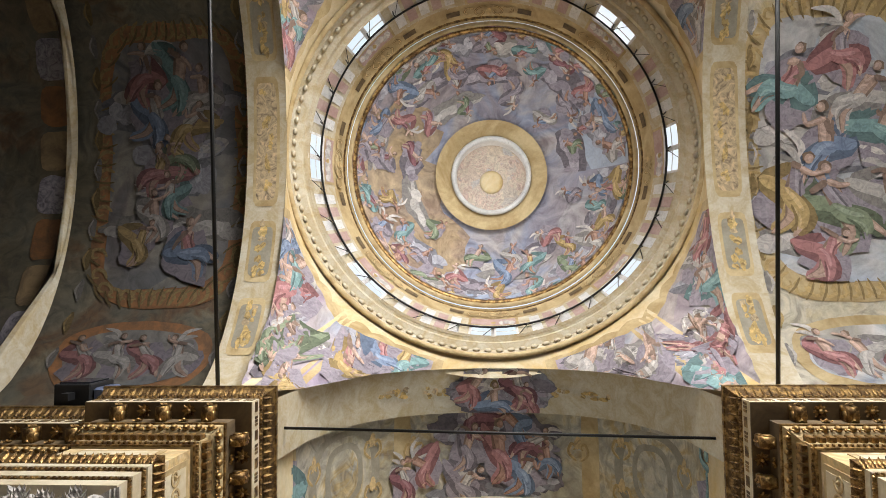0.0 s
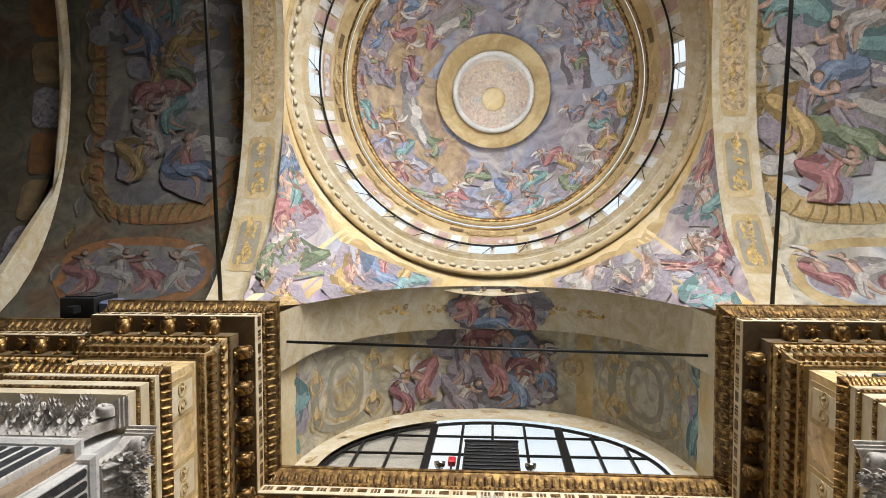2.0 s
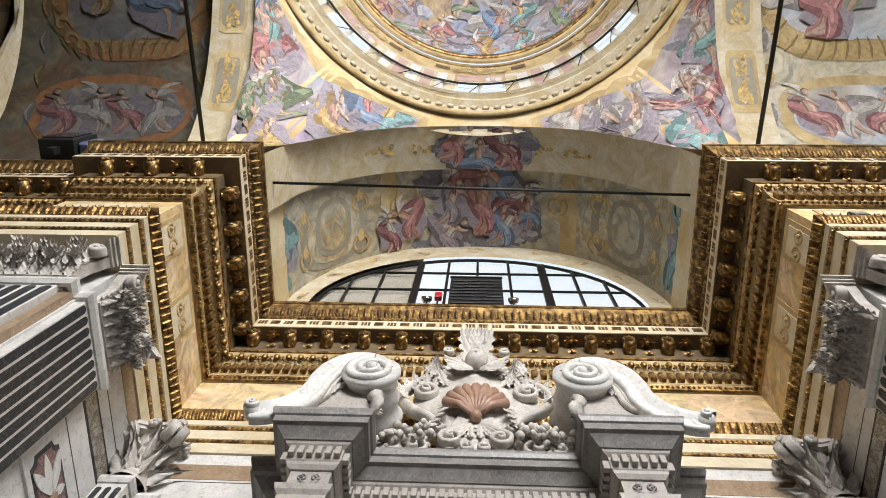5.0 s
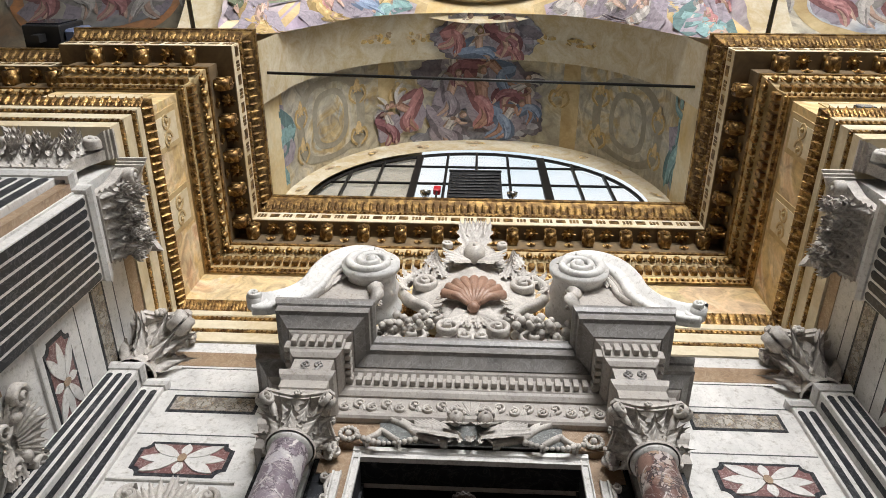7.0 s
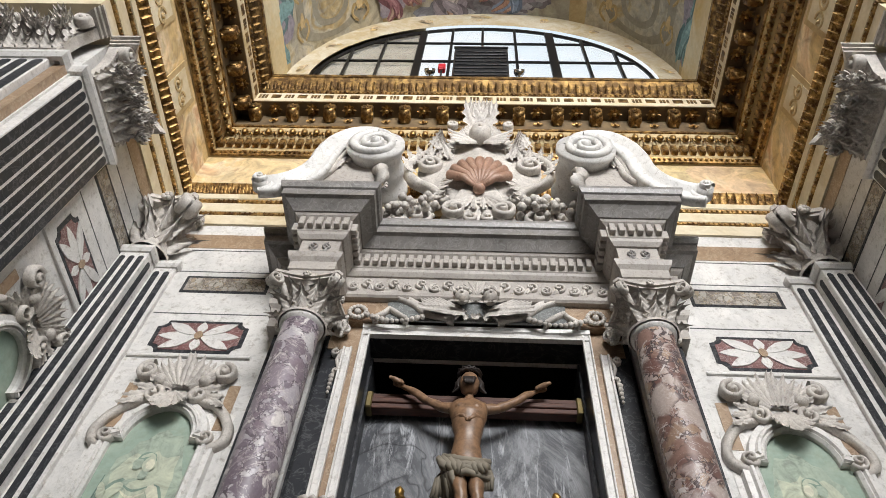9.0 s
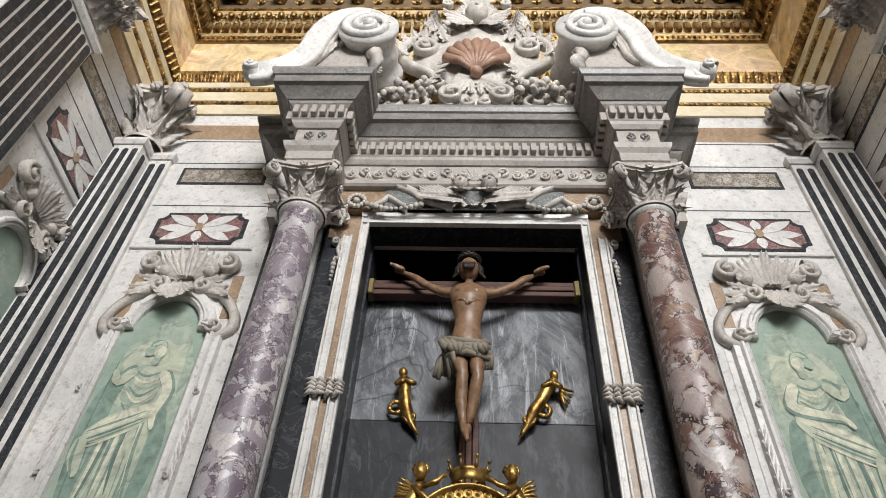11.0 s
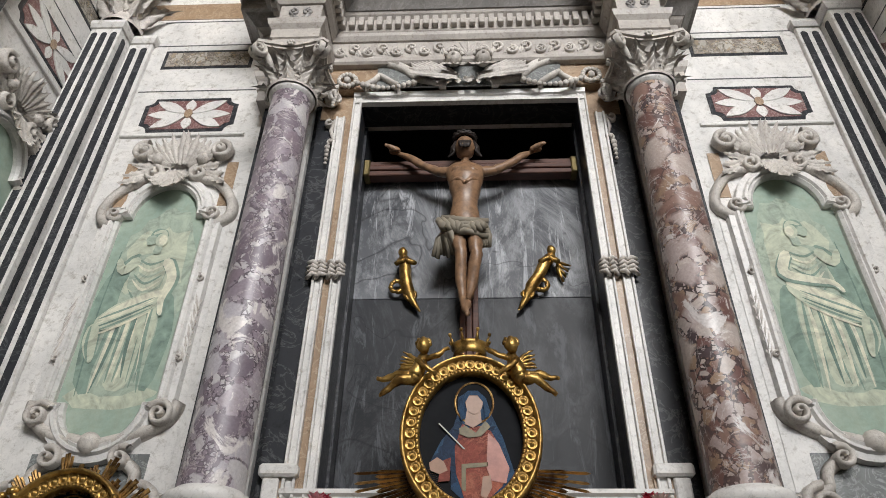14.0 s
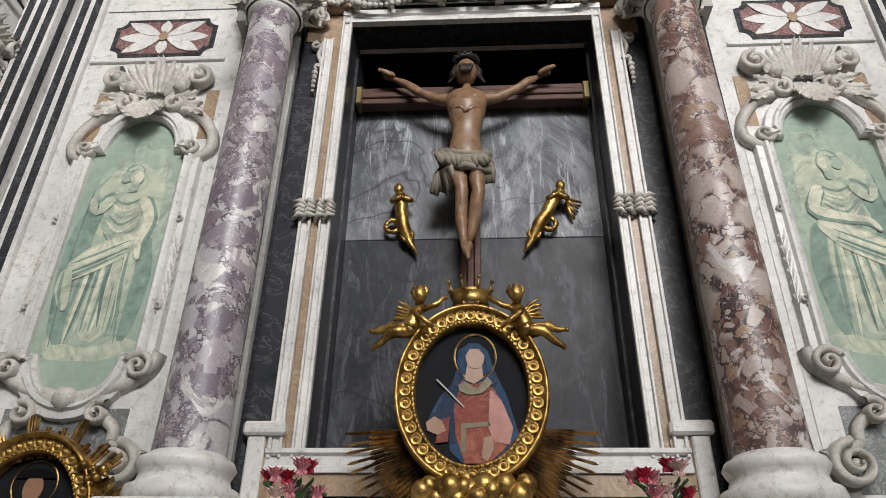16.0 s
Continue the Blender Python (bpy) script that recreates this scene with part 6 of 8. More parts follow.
# flowers in vases on the altar shelf
M_LEAFG = plain("leaf_green", (0.03, 0.09, 0.025), 0.5)
M_PINK = plain("pink_petals", (0.75, 0.32, 0.36), 0.6)
M_ROSE = plain("red_petals", (0.55, 0.03, 0.07), 0.5)
M_BLUSH = plain("pale_petals", (0.8, 0.6, 0.55), 0.6)
for s in (-1, 1):
    vase = thing("flower_vase", (s * 0.87, 3.72, 2.6 - 0.14), "bunch of pink and red artificial roses in a small vase", "flowers", "vases of flowers")
    vase.location.z, vase.scale = 2.5, (1.25, 1.2, 1.3)
    part("vase", lathe(bmesh.new(), [(0.0, 0.0), (0.03, 0.0), (0.045, 0.02), (0.035, 0.05), (0.05, 0.07), (0.04, 0.07)], 14), M_WHITE, vase, "", True)
    for k in range(12):
        a = k * 2.4
        r = 0.03 + 0.011 * k ** 0.9
        c = Vector((r * math.cos(a), 0.7 * r * math.sin(a) - 0.01, 0.15 + 0.05 * math.cos(k * 1.3) - 0.25 * r))
        fb = bmesh.new()
        for q in range(3):
            for j in range(5):
                b = math.tau * (j + 0.5 * q) / 5
                leaf(fb, c + Vector((0, 0, -0.01)), (0.6 * math.cos(b) * (0.4 + 0.35 * q), 0.6 * math.sin(b) * (0.4 + 0.35 * q) - 0.3, 1), (math.cos(b), math.sin(b), 0), 0.042 - 0.004 * q, 0.036, 0.6, 1)
        bmesh.ops.scale(fb, vec=(1.45, 1.45, 1.45), space=Matrix.Translation(-c), verts=fb.verts)
        part("rose", fb, (M_PINK, M_ROSE, M_PINK, M_BLUSH)[(k + (s > 0)) % 4], vase, "", True)
    for k in range(9):
        a = k * 1.7
        lb = leaf(bmesh.new(), (0.04 * math.cos(a), 0.03 * math.sin(a), 0.07), (math.cos(a), math.sin(a) * 0.7, 0.8 + 0.5 * math.sin(k)), (0, 0, 1), 0.1, 0.04, -0.2, 1)
        part("leaf", lb, M_LEAFG, vase, "", True)

# ---- marble lining of the walls ----
def on_wall(x, y, z, face):
    """A frame on a wall: local x along it, -y out of it. face: 'back', 'left' or 'right'."""
    return Matrix.Translation((x, y, z)) @ Matrix.Rotation({"back": 0.0, "left": math.pi / 2, "right": -math.pi / 2}[face], 4, "Z")


def flat(name, outline, y0, y1, mat, parent, m, label=""):
    ob = part(name, prism(bmesh.new(), outline, -y1, -y0), mat, parent, label)
    ob.matrix_basis = m
    return ob


def rect(w, h, cx=0.0, cz=0.0):
    return [(cx - w / 2, cz - h / 2), (cx + w / 2, cz - h / 2), (cx + w / 2, cz + h / 2), (cx - w / 2, cz + h / 2)]


def notched(w, h, n):
    """An oblong with hollow corners."""
    pts = []
    for sx, sz, a0 in ((1, -1, 180), (1, 1, 270), (-1, 1, 0), (-1, -1, 90)):
        for k in range(4):
            a = radians(a0 - 30 * k)
            pts.append((sx * w / 2 + n * math.cos(a), sz * h / 2 + n * math.sin(a)))
    return pts


def petal(a, r0, r1, w):
    d, n = Vector((math.cos(a), math.sin(a))), Vector((-math.sin(a), math.cos(a)))
    ks = ((0.0, 0.15), (0.25, 0.7), (0.5, 1.0), (0.72, 0.8), (0.9, 0.35), (1.0, 0.0))
    up = [d * (r0 + (r1 - r0) * k) + n * w * q for k, q in ks]
    dn = [d * (r0 + (r1 - r0) * k) - n * w * q for k, q in reversed(ks[:-1])]
    return [tuple(v) for v in dn[::1] + up][::-1]


def rosette(parent_m, w, h):
    th = thing("flower_inlay", (0, 0, 0), "white marble flower inlaid on a red and black panel", "inlay panel", "flower inlays")
    th.matrix_basis = parent_m
    I = Matrix.Identity(4)
    flat("border", notched(w, h, 0.09 * h / 0.45), 0.0, 0.004, M_DARK, th, I, "black marble border")
    flat("ground", notched(w * 0.9, h * 0.84, 0.08 * h / 0.45), 0.004, 0.007, M_RED, th, I, "dark red marble ground")
    spec = [(0, 0.44 * w, 0.058), (180, 0.44 * w, 0.058), (90, 0.44 * h, 0.05), (270, 0.44 * h, 0.05)]
    for q in (28, 152, 208, 332):
        spec.append((q, 0.42 * w, 0.058))
    for k, (a, r1, pw) in enumerate(spec):
        flat("petal", petal(radians(a), 0.03, r1, pw * h / 0.45), 0.007, 0.012 + 0.0012 * k, M_WHITE, th, I)
    flat("heart", [(0.04 * math.cos(math.tau * k / 12), 0.055 * math.sin(math.tau * k / 12)) for k in range(12)], 0.016, 0.028, M_BROWN, th, I, "ochre heart")
    return th


def inlay(parent_m, w, h):
    th = thing("stone_inlay", (0, 0, 0), "oblong breccia marble inlay with a dark border", "inlay panel", "oblong inlays")
    th.matrix_basis = parent_m
    I = Matrix.Identity(4)
    flat("border", rect(w, h), 0.0, 0.004, M_DARK, th, I)
    flat("slab", rect(w - 0.07, h - 0.07), 0.004, 0.008, M_INLAY, th, I, "mottled breccia slab")
    return th


def panel_outline(w, z0, z1, rise_t, rise_b, shoulder, n=14):
    """Tall panel with arched head and foot set in from square shoulders."""
    pts = []
    hw, aw = w / 2, w / 2 - shoulder
    for k in range(n + 1):
        a = math.pi * k / n
        pts.append((aw * math.cos(a), z1 + rise_t * math.sin(a)))
    pts = [(hw, z0), (hw, z1)] + pts + [(-hw, z1), (-hw, z0)]
    for k in range(n + 1):
        a = math.pi + math.pi * k / n
        pts.append((aw * math.cos(a), z0 + rise_b * math.sin(a)))
    return pts


GREENS = {k: pigment("grisaille_" + k, tuple(0.88 * v + 0.12 * w for v, w in zip(c, (0.46, 0.46, 0.4)))) for k, c in (("g0", (0.12, 0.2, 0.17)), ("g1", (0.2, 0.3, 0.25)), ("g2", (0.36, 0.44, 0.36)), ("g3", (0.5, 0.55, 0.43)), ("g4", (0.68, 0.68, 0.54)))}


def grisaille(m, flip, tall):
    """Painted tall panel in a carved white frame with a shell crest above and scrolls below."""
    th = thing("grisaille_panel", (0, 0, 0), "pale green painted panel in a carved white marble frame", "panel", "painted wall panels")
    th.matrix_basis = m
    I = Matrix.Identity(4)
    w, z0, z1 = 0.72, -0.82, 0.82
    flat("painting", panel_outline(w, z0, z1, 0.33, 0.3, 0.09), 0.0, 0.012, M_GRISAILLE, th, I, "green monochrome painting")
    # the draped form, painted in light tones on the green ground
    f = -1 if flip else 1

    def sheet(u, v):
        return (f * (u - 0.5), -0.0125, 2.4 * (v - 0.5))

    art = Painting(sheet, GREENS, 0.0, 0.0)
    art.inv, art.u, art.v = Matrix(((1.0, 0.0), (0.0, 1 / 2.4))), 0.5, 0.5

    def spot(x, y, lift):
        return art.bm.verts.new((f * x, -0.0125 - 0.00022 * art.count, y))

    art.spot = spot
    rg = random.Random(8 if flip else 3)
    art.blob(0.02, 0.25, 0.33, 0.7, "g2", 0.25, 0, 4, 30)
    art.blob(0.03, 0.4, 0.24, 0.38, "g3", 0.3, 0, 7, 26)
    art.blob(0.0, -0.76, 0.32, 0.1, "g3", 0.2, 0, 2, 22)
    art.stroke([(-0.1, 0.46, 0.1), (-0.24, 0.2, 0.16), (-0.25, -0.2, 0.2), (-0.18, -0.74, 0.2)], "g1")
    art.stroke([(-0.27, 0.5, 0.012), (-0.29, -0.1, 0.012), (-0.25, -0.76, 0.012)], "g0")
    art.stroke([(0.2, 0.1, 0.1), (0.26, -0.25, 0.12), (0.22, -0.72, 0.1)], "g1")
    art.stroke([(0.0, 0.12, 0.26), (-0.01, -0.2, 0.4), (0.0, -0.5, 0.38), (0.01, -0.76, 0.36)], "g2")
    art.stroke([(0.04, 0.1, 0.2), (0.06, -0.25, 0.26), (0.03, -0.5, 0.2), (0.0, -0.72, 0.16)], "g3")
    art.stroke([(0.01, 0.47, 0.2), (0.0, 0.32, 0.29), (0.0, 0.1, 0.25)], "g2")
    art.stroke([(0.03, 0.46, 0.15), (0.03, 0.32, 0.22), (0.02, 0.12, 0.18)], "g3")
    for k in range(13):
        x0, x1 = -0.14 + 0.022 * k, -0.2 + 0.031 * k + rg.uniform(-0.015, 0.015)
        art.stroke([(x0, 0.02, 0.008), ((x0 + x1) / 2 + rg.uniform(-0.03, 0.03), -0.3, 0.028), (x1, rg.uniform(-0.76, -0.6), 0.012)], ("g1", "g4", "g0", "g3", "g1", "g4")[k % 6])
    for k in range(7):
        z = 0.42 - 0.05 * k
        art.stroke([(-0.11, z, 0.008), (0.0, z - 0.06 - 0.01 * k, 0.022), (0.12, z - 0.01, 0.008)], ("g1", "g4", "g2")[k % 3])
    art.stroke([(-0.28, -0.2, 0.1), (-0.12, -0.1, 0.2), (0.08, 0.02, 0.17), (0.2, 0.1, 0.06)], "g3")
    art.stroke([(-0.26, -0.14, 0.04), (-0.1, -0.04, 0.09), (0.1, 0.07, 0.07), (0.2, 0.12, 0.02)], "g4")
    for k in range(5):
        art.stroke([(-0.27, -0.14 - 0.035 * k, 0.01), (-0.1, -0.06 - 0.035 * k, 0.02), (0.12, 0.05 - 0.03 * k, 0.008)], ("g1", "g4", "g0")[k % 3])
    art.stroke([(-0.28, -0.18, 0.08), (-0.27, -0.34, 0.11), (-0.22, -0.5, 0.04)], "g3")
    art.stroke([(-0.3, -0.2, 0.015), (-0.29, -0.36, 0.025), (-0.24, -0.5, 0.01)], "g1")
    if flip:
        art.stroke([(0.12, 0.4, 0.1), (0.2, 0.2, 0.1), (0.02, 0.13, 0.085), (-0.14, 0.1, 0.06), (-0.2, 0.02, 0.04)], "g1")
        art.stroke([(0.12, 0.41, 0.08), (0.19, 0.22, 0.08), (0.02, 0.15, 0.065), (-0.14, 0.115, 0.045), (-0.2, 0.03, 0.03)], "g4")
    else:
        art.stroke([(0.13, 0.41, 0.11), (0.22, 0.22, 0.1), (0.18, 0.02, 0.075), (0.2, -0.12, 0.05)], "g1")
        art.stroke([(0.12, 0.41, 0.085), (0.205, 0.23, 0.075), (0.17, 0.03, 0.055), (0.195, -0.11, 0.035)], "g4")
        for k in range(3):
            art.stroke([(0.08 + 0.06 * k, -0.3, 0.008), (0.09 + 0.06 * k, -0.66, 0.008)], "g1")
    art.stroke([(-0.1, 0.42, 0.09), (-0.2, 0.3, 0.08), (-0.26, 0.42, 0.04)], "g3")
    art.stroke([(0.02, 0.46, 0.07), (0.03, 0.55, 0.06)], "g2")
    art.blob(0.0, 0.64, 0.08, 0.075, "g1", 0.2, 0, 5, 16)
    art.blob(-0.05, 0.6, 0.045, 0.05, "g2", 0.2, 0, 6, 14)
    art.blob(0.035, 0.6, 0.052, 0.07, "g3", 0.0, 0.1, 0, 16)
    art.blob(0.045, 0.6, 0.034, 0.05, "g4", 0.0, 0.1, 0, 14)
    art.stroke([(-0.05, 0.66, 0.02), (0.02, 0.69, 0.035), (0.07, 0.65, 0.015)], "g3")
    tagged(part("painted_form", art.bm, [GREENS[k] for k in art.keys], th, "draped form painted in pale green tones"), "", "", "", "stuff")
    # frame
    bm = bmesh.new()
    o = panel_outline(w, z0, z1, 0.33, 0.3, 0.09)
    mid = ((o[0][0] + o[1][0]) / 2, (o[0][1] + o[1][1]) / 2)
    o = [mid] + o[1:] + [o[0], mid]
    band_xz(bm, o, [(-d, -y) for d, y in ((0.0, 0.0), (0.0, 0.05), (0.02, 0.075), (0.04, 0.06), (0.05, 0.085), (0.07, 0.085), (0.085, 0.06), (0.13, 0.055), (0.14, 0.0))])
    part("frame", bm, M_WHITE, th, "white moulded frame")
    bm = bmesh.new()
    for sx in (1,):
        scroll(bm, (0.41, -0.03, 0.84), 0.085, 1.6, 0.035, 0.07, 1, 200)
        scroll(bm, (0.42, -0.03, -0.92), 0.12, 1.7, 0.05, 0.08, -1, 150)
        scroll(bm, (0.24, -0.03, -1.22), 0.1, 1.5, 0.045, 0.08, 1, 60)
        scroll(bm, (0.42, -0.03, -1.52), 0.16, 1.9, 0.06, 0.08, -1, 90)
        c = curve2([(0.06, -1.14), (0.3, -1.08), (0.5, -0.95), (0.54, -0.82)])
        band_xz(bm, c, [(-0.02, 0.0), (0.0, -0.06), (0.03, -0.08), (0.07, -0.05), (0.09, 0.0)])
        c = curve2([(0.1, -1.18), (0.3, -1.3), (0.34, -1.42), (0.55, -1.5)])
        band_xz(bm, c, [(-0.02, 0.0), (0.0, -0.05), (0.04, -0.07), (0.07, 0.0)])
        for k in range(6):
            leaf(bm, (0.44, -0.04, 0.1 - 0.09 * k), (0.25, 0, -1), (0.1, -1, 0), 0.2, 0.09, 0.2, 3)
        scroll(bm, (0.45, -0.03, 0.2), 0.05, 1.4, 0.022, 0.05, 1, 90)
        scroll(bm, (0.45, -0.03, -0.5), 0.05, 1.4, 0.022, 0.05, -1, 270)
    mirrored(bm)
    ball(bm, (0, -0.06, -1.12), 0.08, 10)
    tagged(part("side_carving", rough(bm, 0.006, 9), M_CARVED, th, "carved scrolls of the frame", True), "", "", "", "stuff")
    bm = bmesh.new()
    for k in range(5):
        leaf(bm, (0.02 + 0.02 * k, -0.05, 1.42), (0.28 * k, -0.05, 1), (0, -1, 0.1), 0.36 - 0.02 * k, 0.13, 0.35)
    scroll(bm, (0.34, -0.03, 1.55), 0.13, 1.7, 0.055, 0.09, -1, 100)
    ball(bm, (0.33, -0.06, 1.58), 0.06, 10)
    ball(bm, (0.2, -0.06, 1.46), 0.06, 10)
    scroll(bm, (0.2, -0.03, 1.28), 0.11, 1.5, 0.05, 0.08, 1, 100)
    for k in range(4):
        leaf(bm, (0.08 + 0.06 * k, -0.05, 1.4 - 0.03 * k), (1, 0, 0.4 - 0.4 * k), (0, -1, 0), 0.3, 0.12, 0.4)
    for k in range(4):
        leaf(bm, (0.0, -0.08, 1.3), (0.35 * k, -0.2, -1), (0, -1, 0), 0.38 - 0.04 * k, 0.15, 0.5)
    c = curve2([(0.12, 1.2), (0.34, 1.18), (0.48, 1.0), (0.5, 0.86), (0.4, 0.78)])
    band_xz(bm, c, [(0.0, 0.0), (0.01, -0.06), (0.04, -0.075), (0.08, -0.05), (0.09, 0.0)])
    mirrored(bm)
    tagged(part("shell_crest", rough(bm, 0.008, 8), M_CARVED, th, "carved shell and scroll crest", True), "", "", "", "stuff")
    flat("backing", [(-0.55, 1.15), (0.55, 1.15), (0.55, -1.75), (-0.55, -1.75)][::-1], -0.0, 0.002, M_WHITE, th, I)
    for sx in (-1, 1):
        flat("inlay_strip", rect(0.1, 0.5, sx * 0.45, 1.22), 0.002, 0.006, M_BROWN, th, I)
    flat("dark_ground", rect(0.8, 0.5, 0, -1.42), 0.002, 0.006, M_GREEN, th, I)
    return th


for s in (-1, 1):
    rosette(on_wall(s * 2.64, WY, 6.54, "back"), 0.9, 0.45)
    inlay(on_wall(s * 2.63, WY, 7.355, "back"), 0.92, 0.28)
    inlay(on_wall(s * 3.8, 3.76, 7.67, "left" if s < 0 else "right"), 1.02, 0.26)
    rosette(on_wall(s * 3.8, 3.87, 6.88, "left" if s < 0 else "right"), 0.98, 0.42)
    grisaille(on_wall(s * 2.54, WY - 0.004, 4.44, "back"), s > 0, True)
    grisaille(on_wall(s * 3.796, 3.85, 4.62, "left" if s < 0 else "right"), s < 0, True)
    for (x, y, z, fc, w) in ((s * 2.64, WY, 8.16, "back", 1.6), (s * 3.8, 3.7, 8.42, "left" if s < 0 else "right", 1.5)):
        ob = flat("marble_band", rect(w, 0.27), 0.0, 0.005, M_BROWN, None, on_wall(x, y, z, fc))
        tagged(ob, "brown veined marble band under the architrave", "trim", "brown marble bands", "structure")
    for (x, y, z, fc, w) in ((s * 2.64, WY, 6.26, "back", 1.16), (s * 3.8, 3.85, 6.58, "left" if s < 0 else "right", 1.3)):
        ob = part("trim", sweep([(-w / 2, 0), (w / 2, 0)], [(0, -0.02), (0.025, -0.015), (0.03, 0.0), (0.015, 0.02), (0, 0.025)]), M_WHITE)
        ob.matrix_basis = on_wall(x, y, z, fc)
        tagged(ob, "thin white marble moulding on the wall", "trim", "", "structure")
    for z in (6.88, 7.58, 7.98):
        tagged(flat("trim", rect(1.16, 0.012), 0.0, 0.003, M_LINE, None, on_wall(s * 2.64, WY, z, "back")), "dark inlaid joint line", "trim", "", "structure")
    for z in (7.25, 7.98):
        tagged(flat("trim", rect(1.3, 0.012), 0.0, 0.003, M_LINE, None, on_wall(s * 3.8, 3.7, z, "left" if s < 0 else "right")), "dark inlaid joint line", "trim", "", "structure")


def flute_outline(w, z0, z1):
    return [(-w / 2, z0), (w / 2, z0)] + [(w / 2 * math.cos(math.pi * k / 8), z1 - w / 2 + w / 2 * math.sin(math.pi * k / 8)) for k in range(9)]


def flutes(parent, m, xs, w, z0, z1):
    for x in xs:
        flat("flute", [(x + a, z) for a, z in flute_outline(w, z0, z1)], 0.0, 0.003, M_DARK, parent, m)


def pilaster_capital(parent, m, half, z0, z1):
    """Flat Corinthian capital of a pilaster, in the wall's frame."""
    h = z1 - z0
    bm = bmesh.new()
    prism(bm, [(-half * 0.86, z0), (half * 0.86, z0), (half * 0.9, z0 + 0.5 * h), (half * 1.08, z0 + 0.86 * h), (-half * 1.08, z0 + 0.86 * h), (-half * 0.9, z0 + 0.5 * h)], -0.06, 0.05)
    cap = part("capital", bm, M_CARVED, parent, "carved white leafy capital")
    cap.matrix_basis = m
    for n, zr, sc, out in ((7, 0.02, 0.36, 0.06), (6, 0.24, 0.38, 0.08), (7, 0.46, 0.34, 0.1), (6, 0.66, 0.22, 0.12)):
        for i in range(n):
            x = half * 0.9 * ((2 * i + 1) / n - 1)
            shared("leaf", LEAF_ME, cap, Matrix.Translation((x, -out, z0 + zr * h)) @ Matrix.Rotation(-math.pi / 2, 4, "Z") @ Matrix.Diagonal((sc * h * 1.25, 0.5 * half, sc * h, 1)))
    for sx in (-1, 1):
        vb = scroll(bmesh.new(), (sx * half * 0.92, -0.1, z0 + 0.73 * h), 0.15 * h, 1.8, 0.055 * h, 0.1, -sx, 90)
        scroll(vb, (sx * half * 0.25, -0.08, z0 + 0.72 * h), 0.09 * h, 1.5, 0.035 * h, 0.08, sx, 90)
        tube(vb, [(sx * half * 0.5, -0.06, z0 + 0.4 * h), (sx * half * 0.62, -0.1, z0 + 0.65 * h), (sx * half * 0.85, -0.12, z0 + 0.87 * h)], [0.03, 0.035, 0.03], 7)
        for k in range(10):
            ball(vb, (sx * half * (0.55 + 0.05 * (k % 4)), -0.14 - 0.02 * (k % 3), z0 + (0.5 + 0.035 * k) * h), 0.03 + 0.008 * (k % 3), 7)
        leaf(vb, (sx * half * 0.7, -0.06, z0 + 0.55 * h), (sx * 0.5, -0.4, 1), (sx * 0.3, -1, 0), 0.3 * h, 0.2 * h, 0.7)
        part("volute", rough(vb, 0.008, 9), M_CARVED, cap, "", True)
    for cx, cz, r in ((-0.62, 0.62, 0.13), (0.62, 0.62, 0.13), (0.0, 0.52, 0.12), (-0.34, 0.3, 0.12), (0.34, 0.3, 0.12), (-0.85, 0.3, 0.11), (0.85, 0.3, 0.11)):
        cb = bmesh.new()
        for q in range(2):
            for k in range(7):
                b = math.tau * (k + 0.5 * q) / 7
                leaf(cb, (cx * half, -0.18 - 0.05 * q, z0 + cz * h), (math.cos(b), -0.45 - 0.4 * q, math.sin(b)), (0, -1, 0), r * h * (1.7 - 0.5 * q), 1.2 * r * h, 0.9, 3)
        ball(cb, (cx * half, -0.27, z0 + cz * h), 0.4 * r * h, 7)
        part("boss", cb, M_CARVED, cap, "", True)
    fb = bmesh.new()
    for k in range(7):
        b = math.tau * k / 7
        leaf(fb, (0, -0.12, z0 + 0.93 * h), (math.cos(b), -0.4, math.sin(b)), (0, -1, 0), 0.09 * h, 0.07 * h, 0.4, 2)
    ball(fb, (0, -0.15, z0 + 0.93 * h), 0.03 * h, 7)
    part("flower", fb, M_CARVED, cap, "", True)
    ab = bmesh.new()
    for f, za, zb in ((0.95, 0.86, 0.91), (1.0, 0.91, 0.96), (1.06, 0.96, 1.0)):
        pts = [(-half * 1.2 * f, 0.05)] + [(half * 1.2 * f * (2 * k / 10 - 1), -0.1 * f - 0.16 * abs(2 * k / 10 - 1) ** 2) for k in range(11)] + [(half * 1.2 * f, 0.05)]
        lo = [ab.verts.new((x, y, z0 + za * h)) for x, y in pts]
        hi = [ab.verts.new((x, y, z0 + zb * h)) for x, y in pts]
        ab.faces.new(lo)
        ab.faces.new(list(reversed(hi)))
        for i in range(len(pts)):
            ab.faces.new((lo[(i + 1) % len(pts)], lo[i], hi[i], hi[(i + 1) % len(pts)]))
    part("abacus", ab, M_CARVED, cap)
    return cap


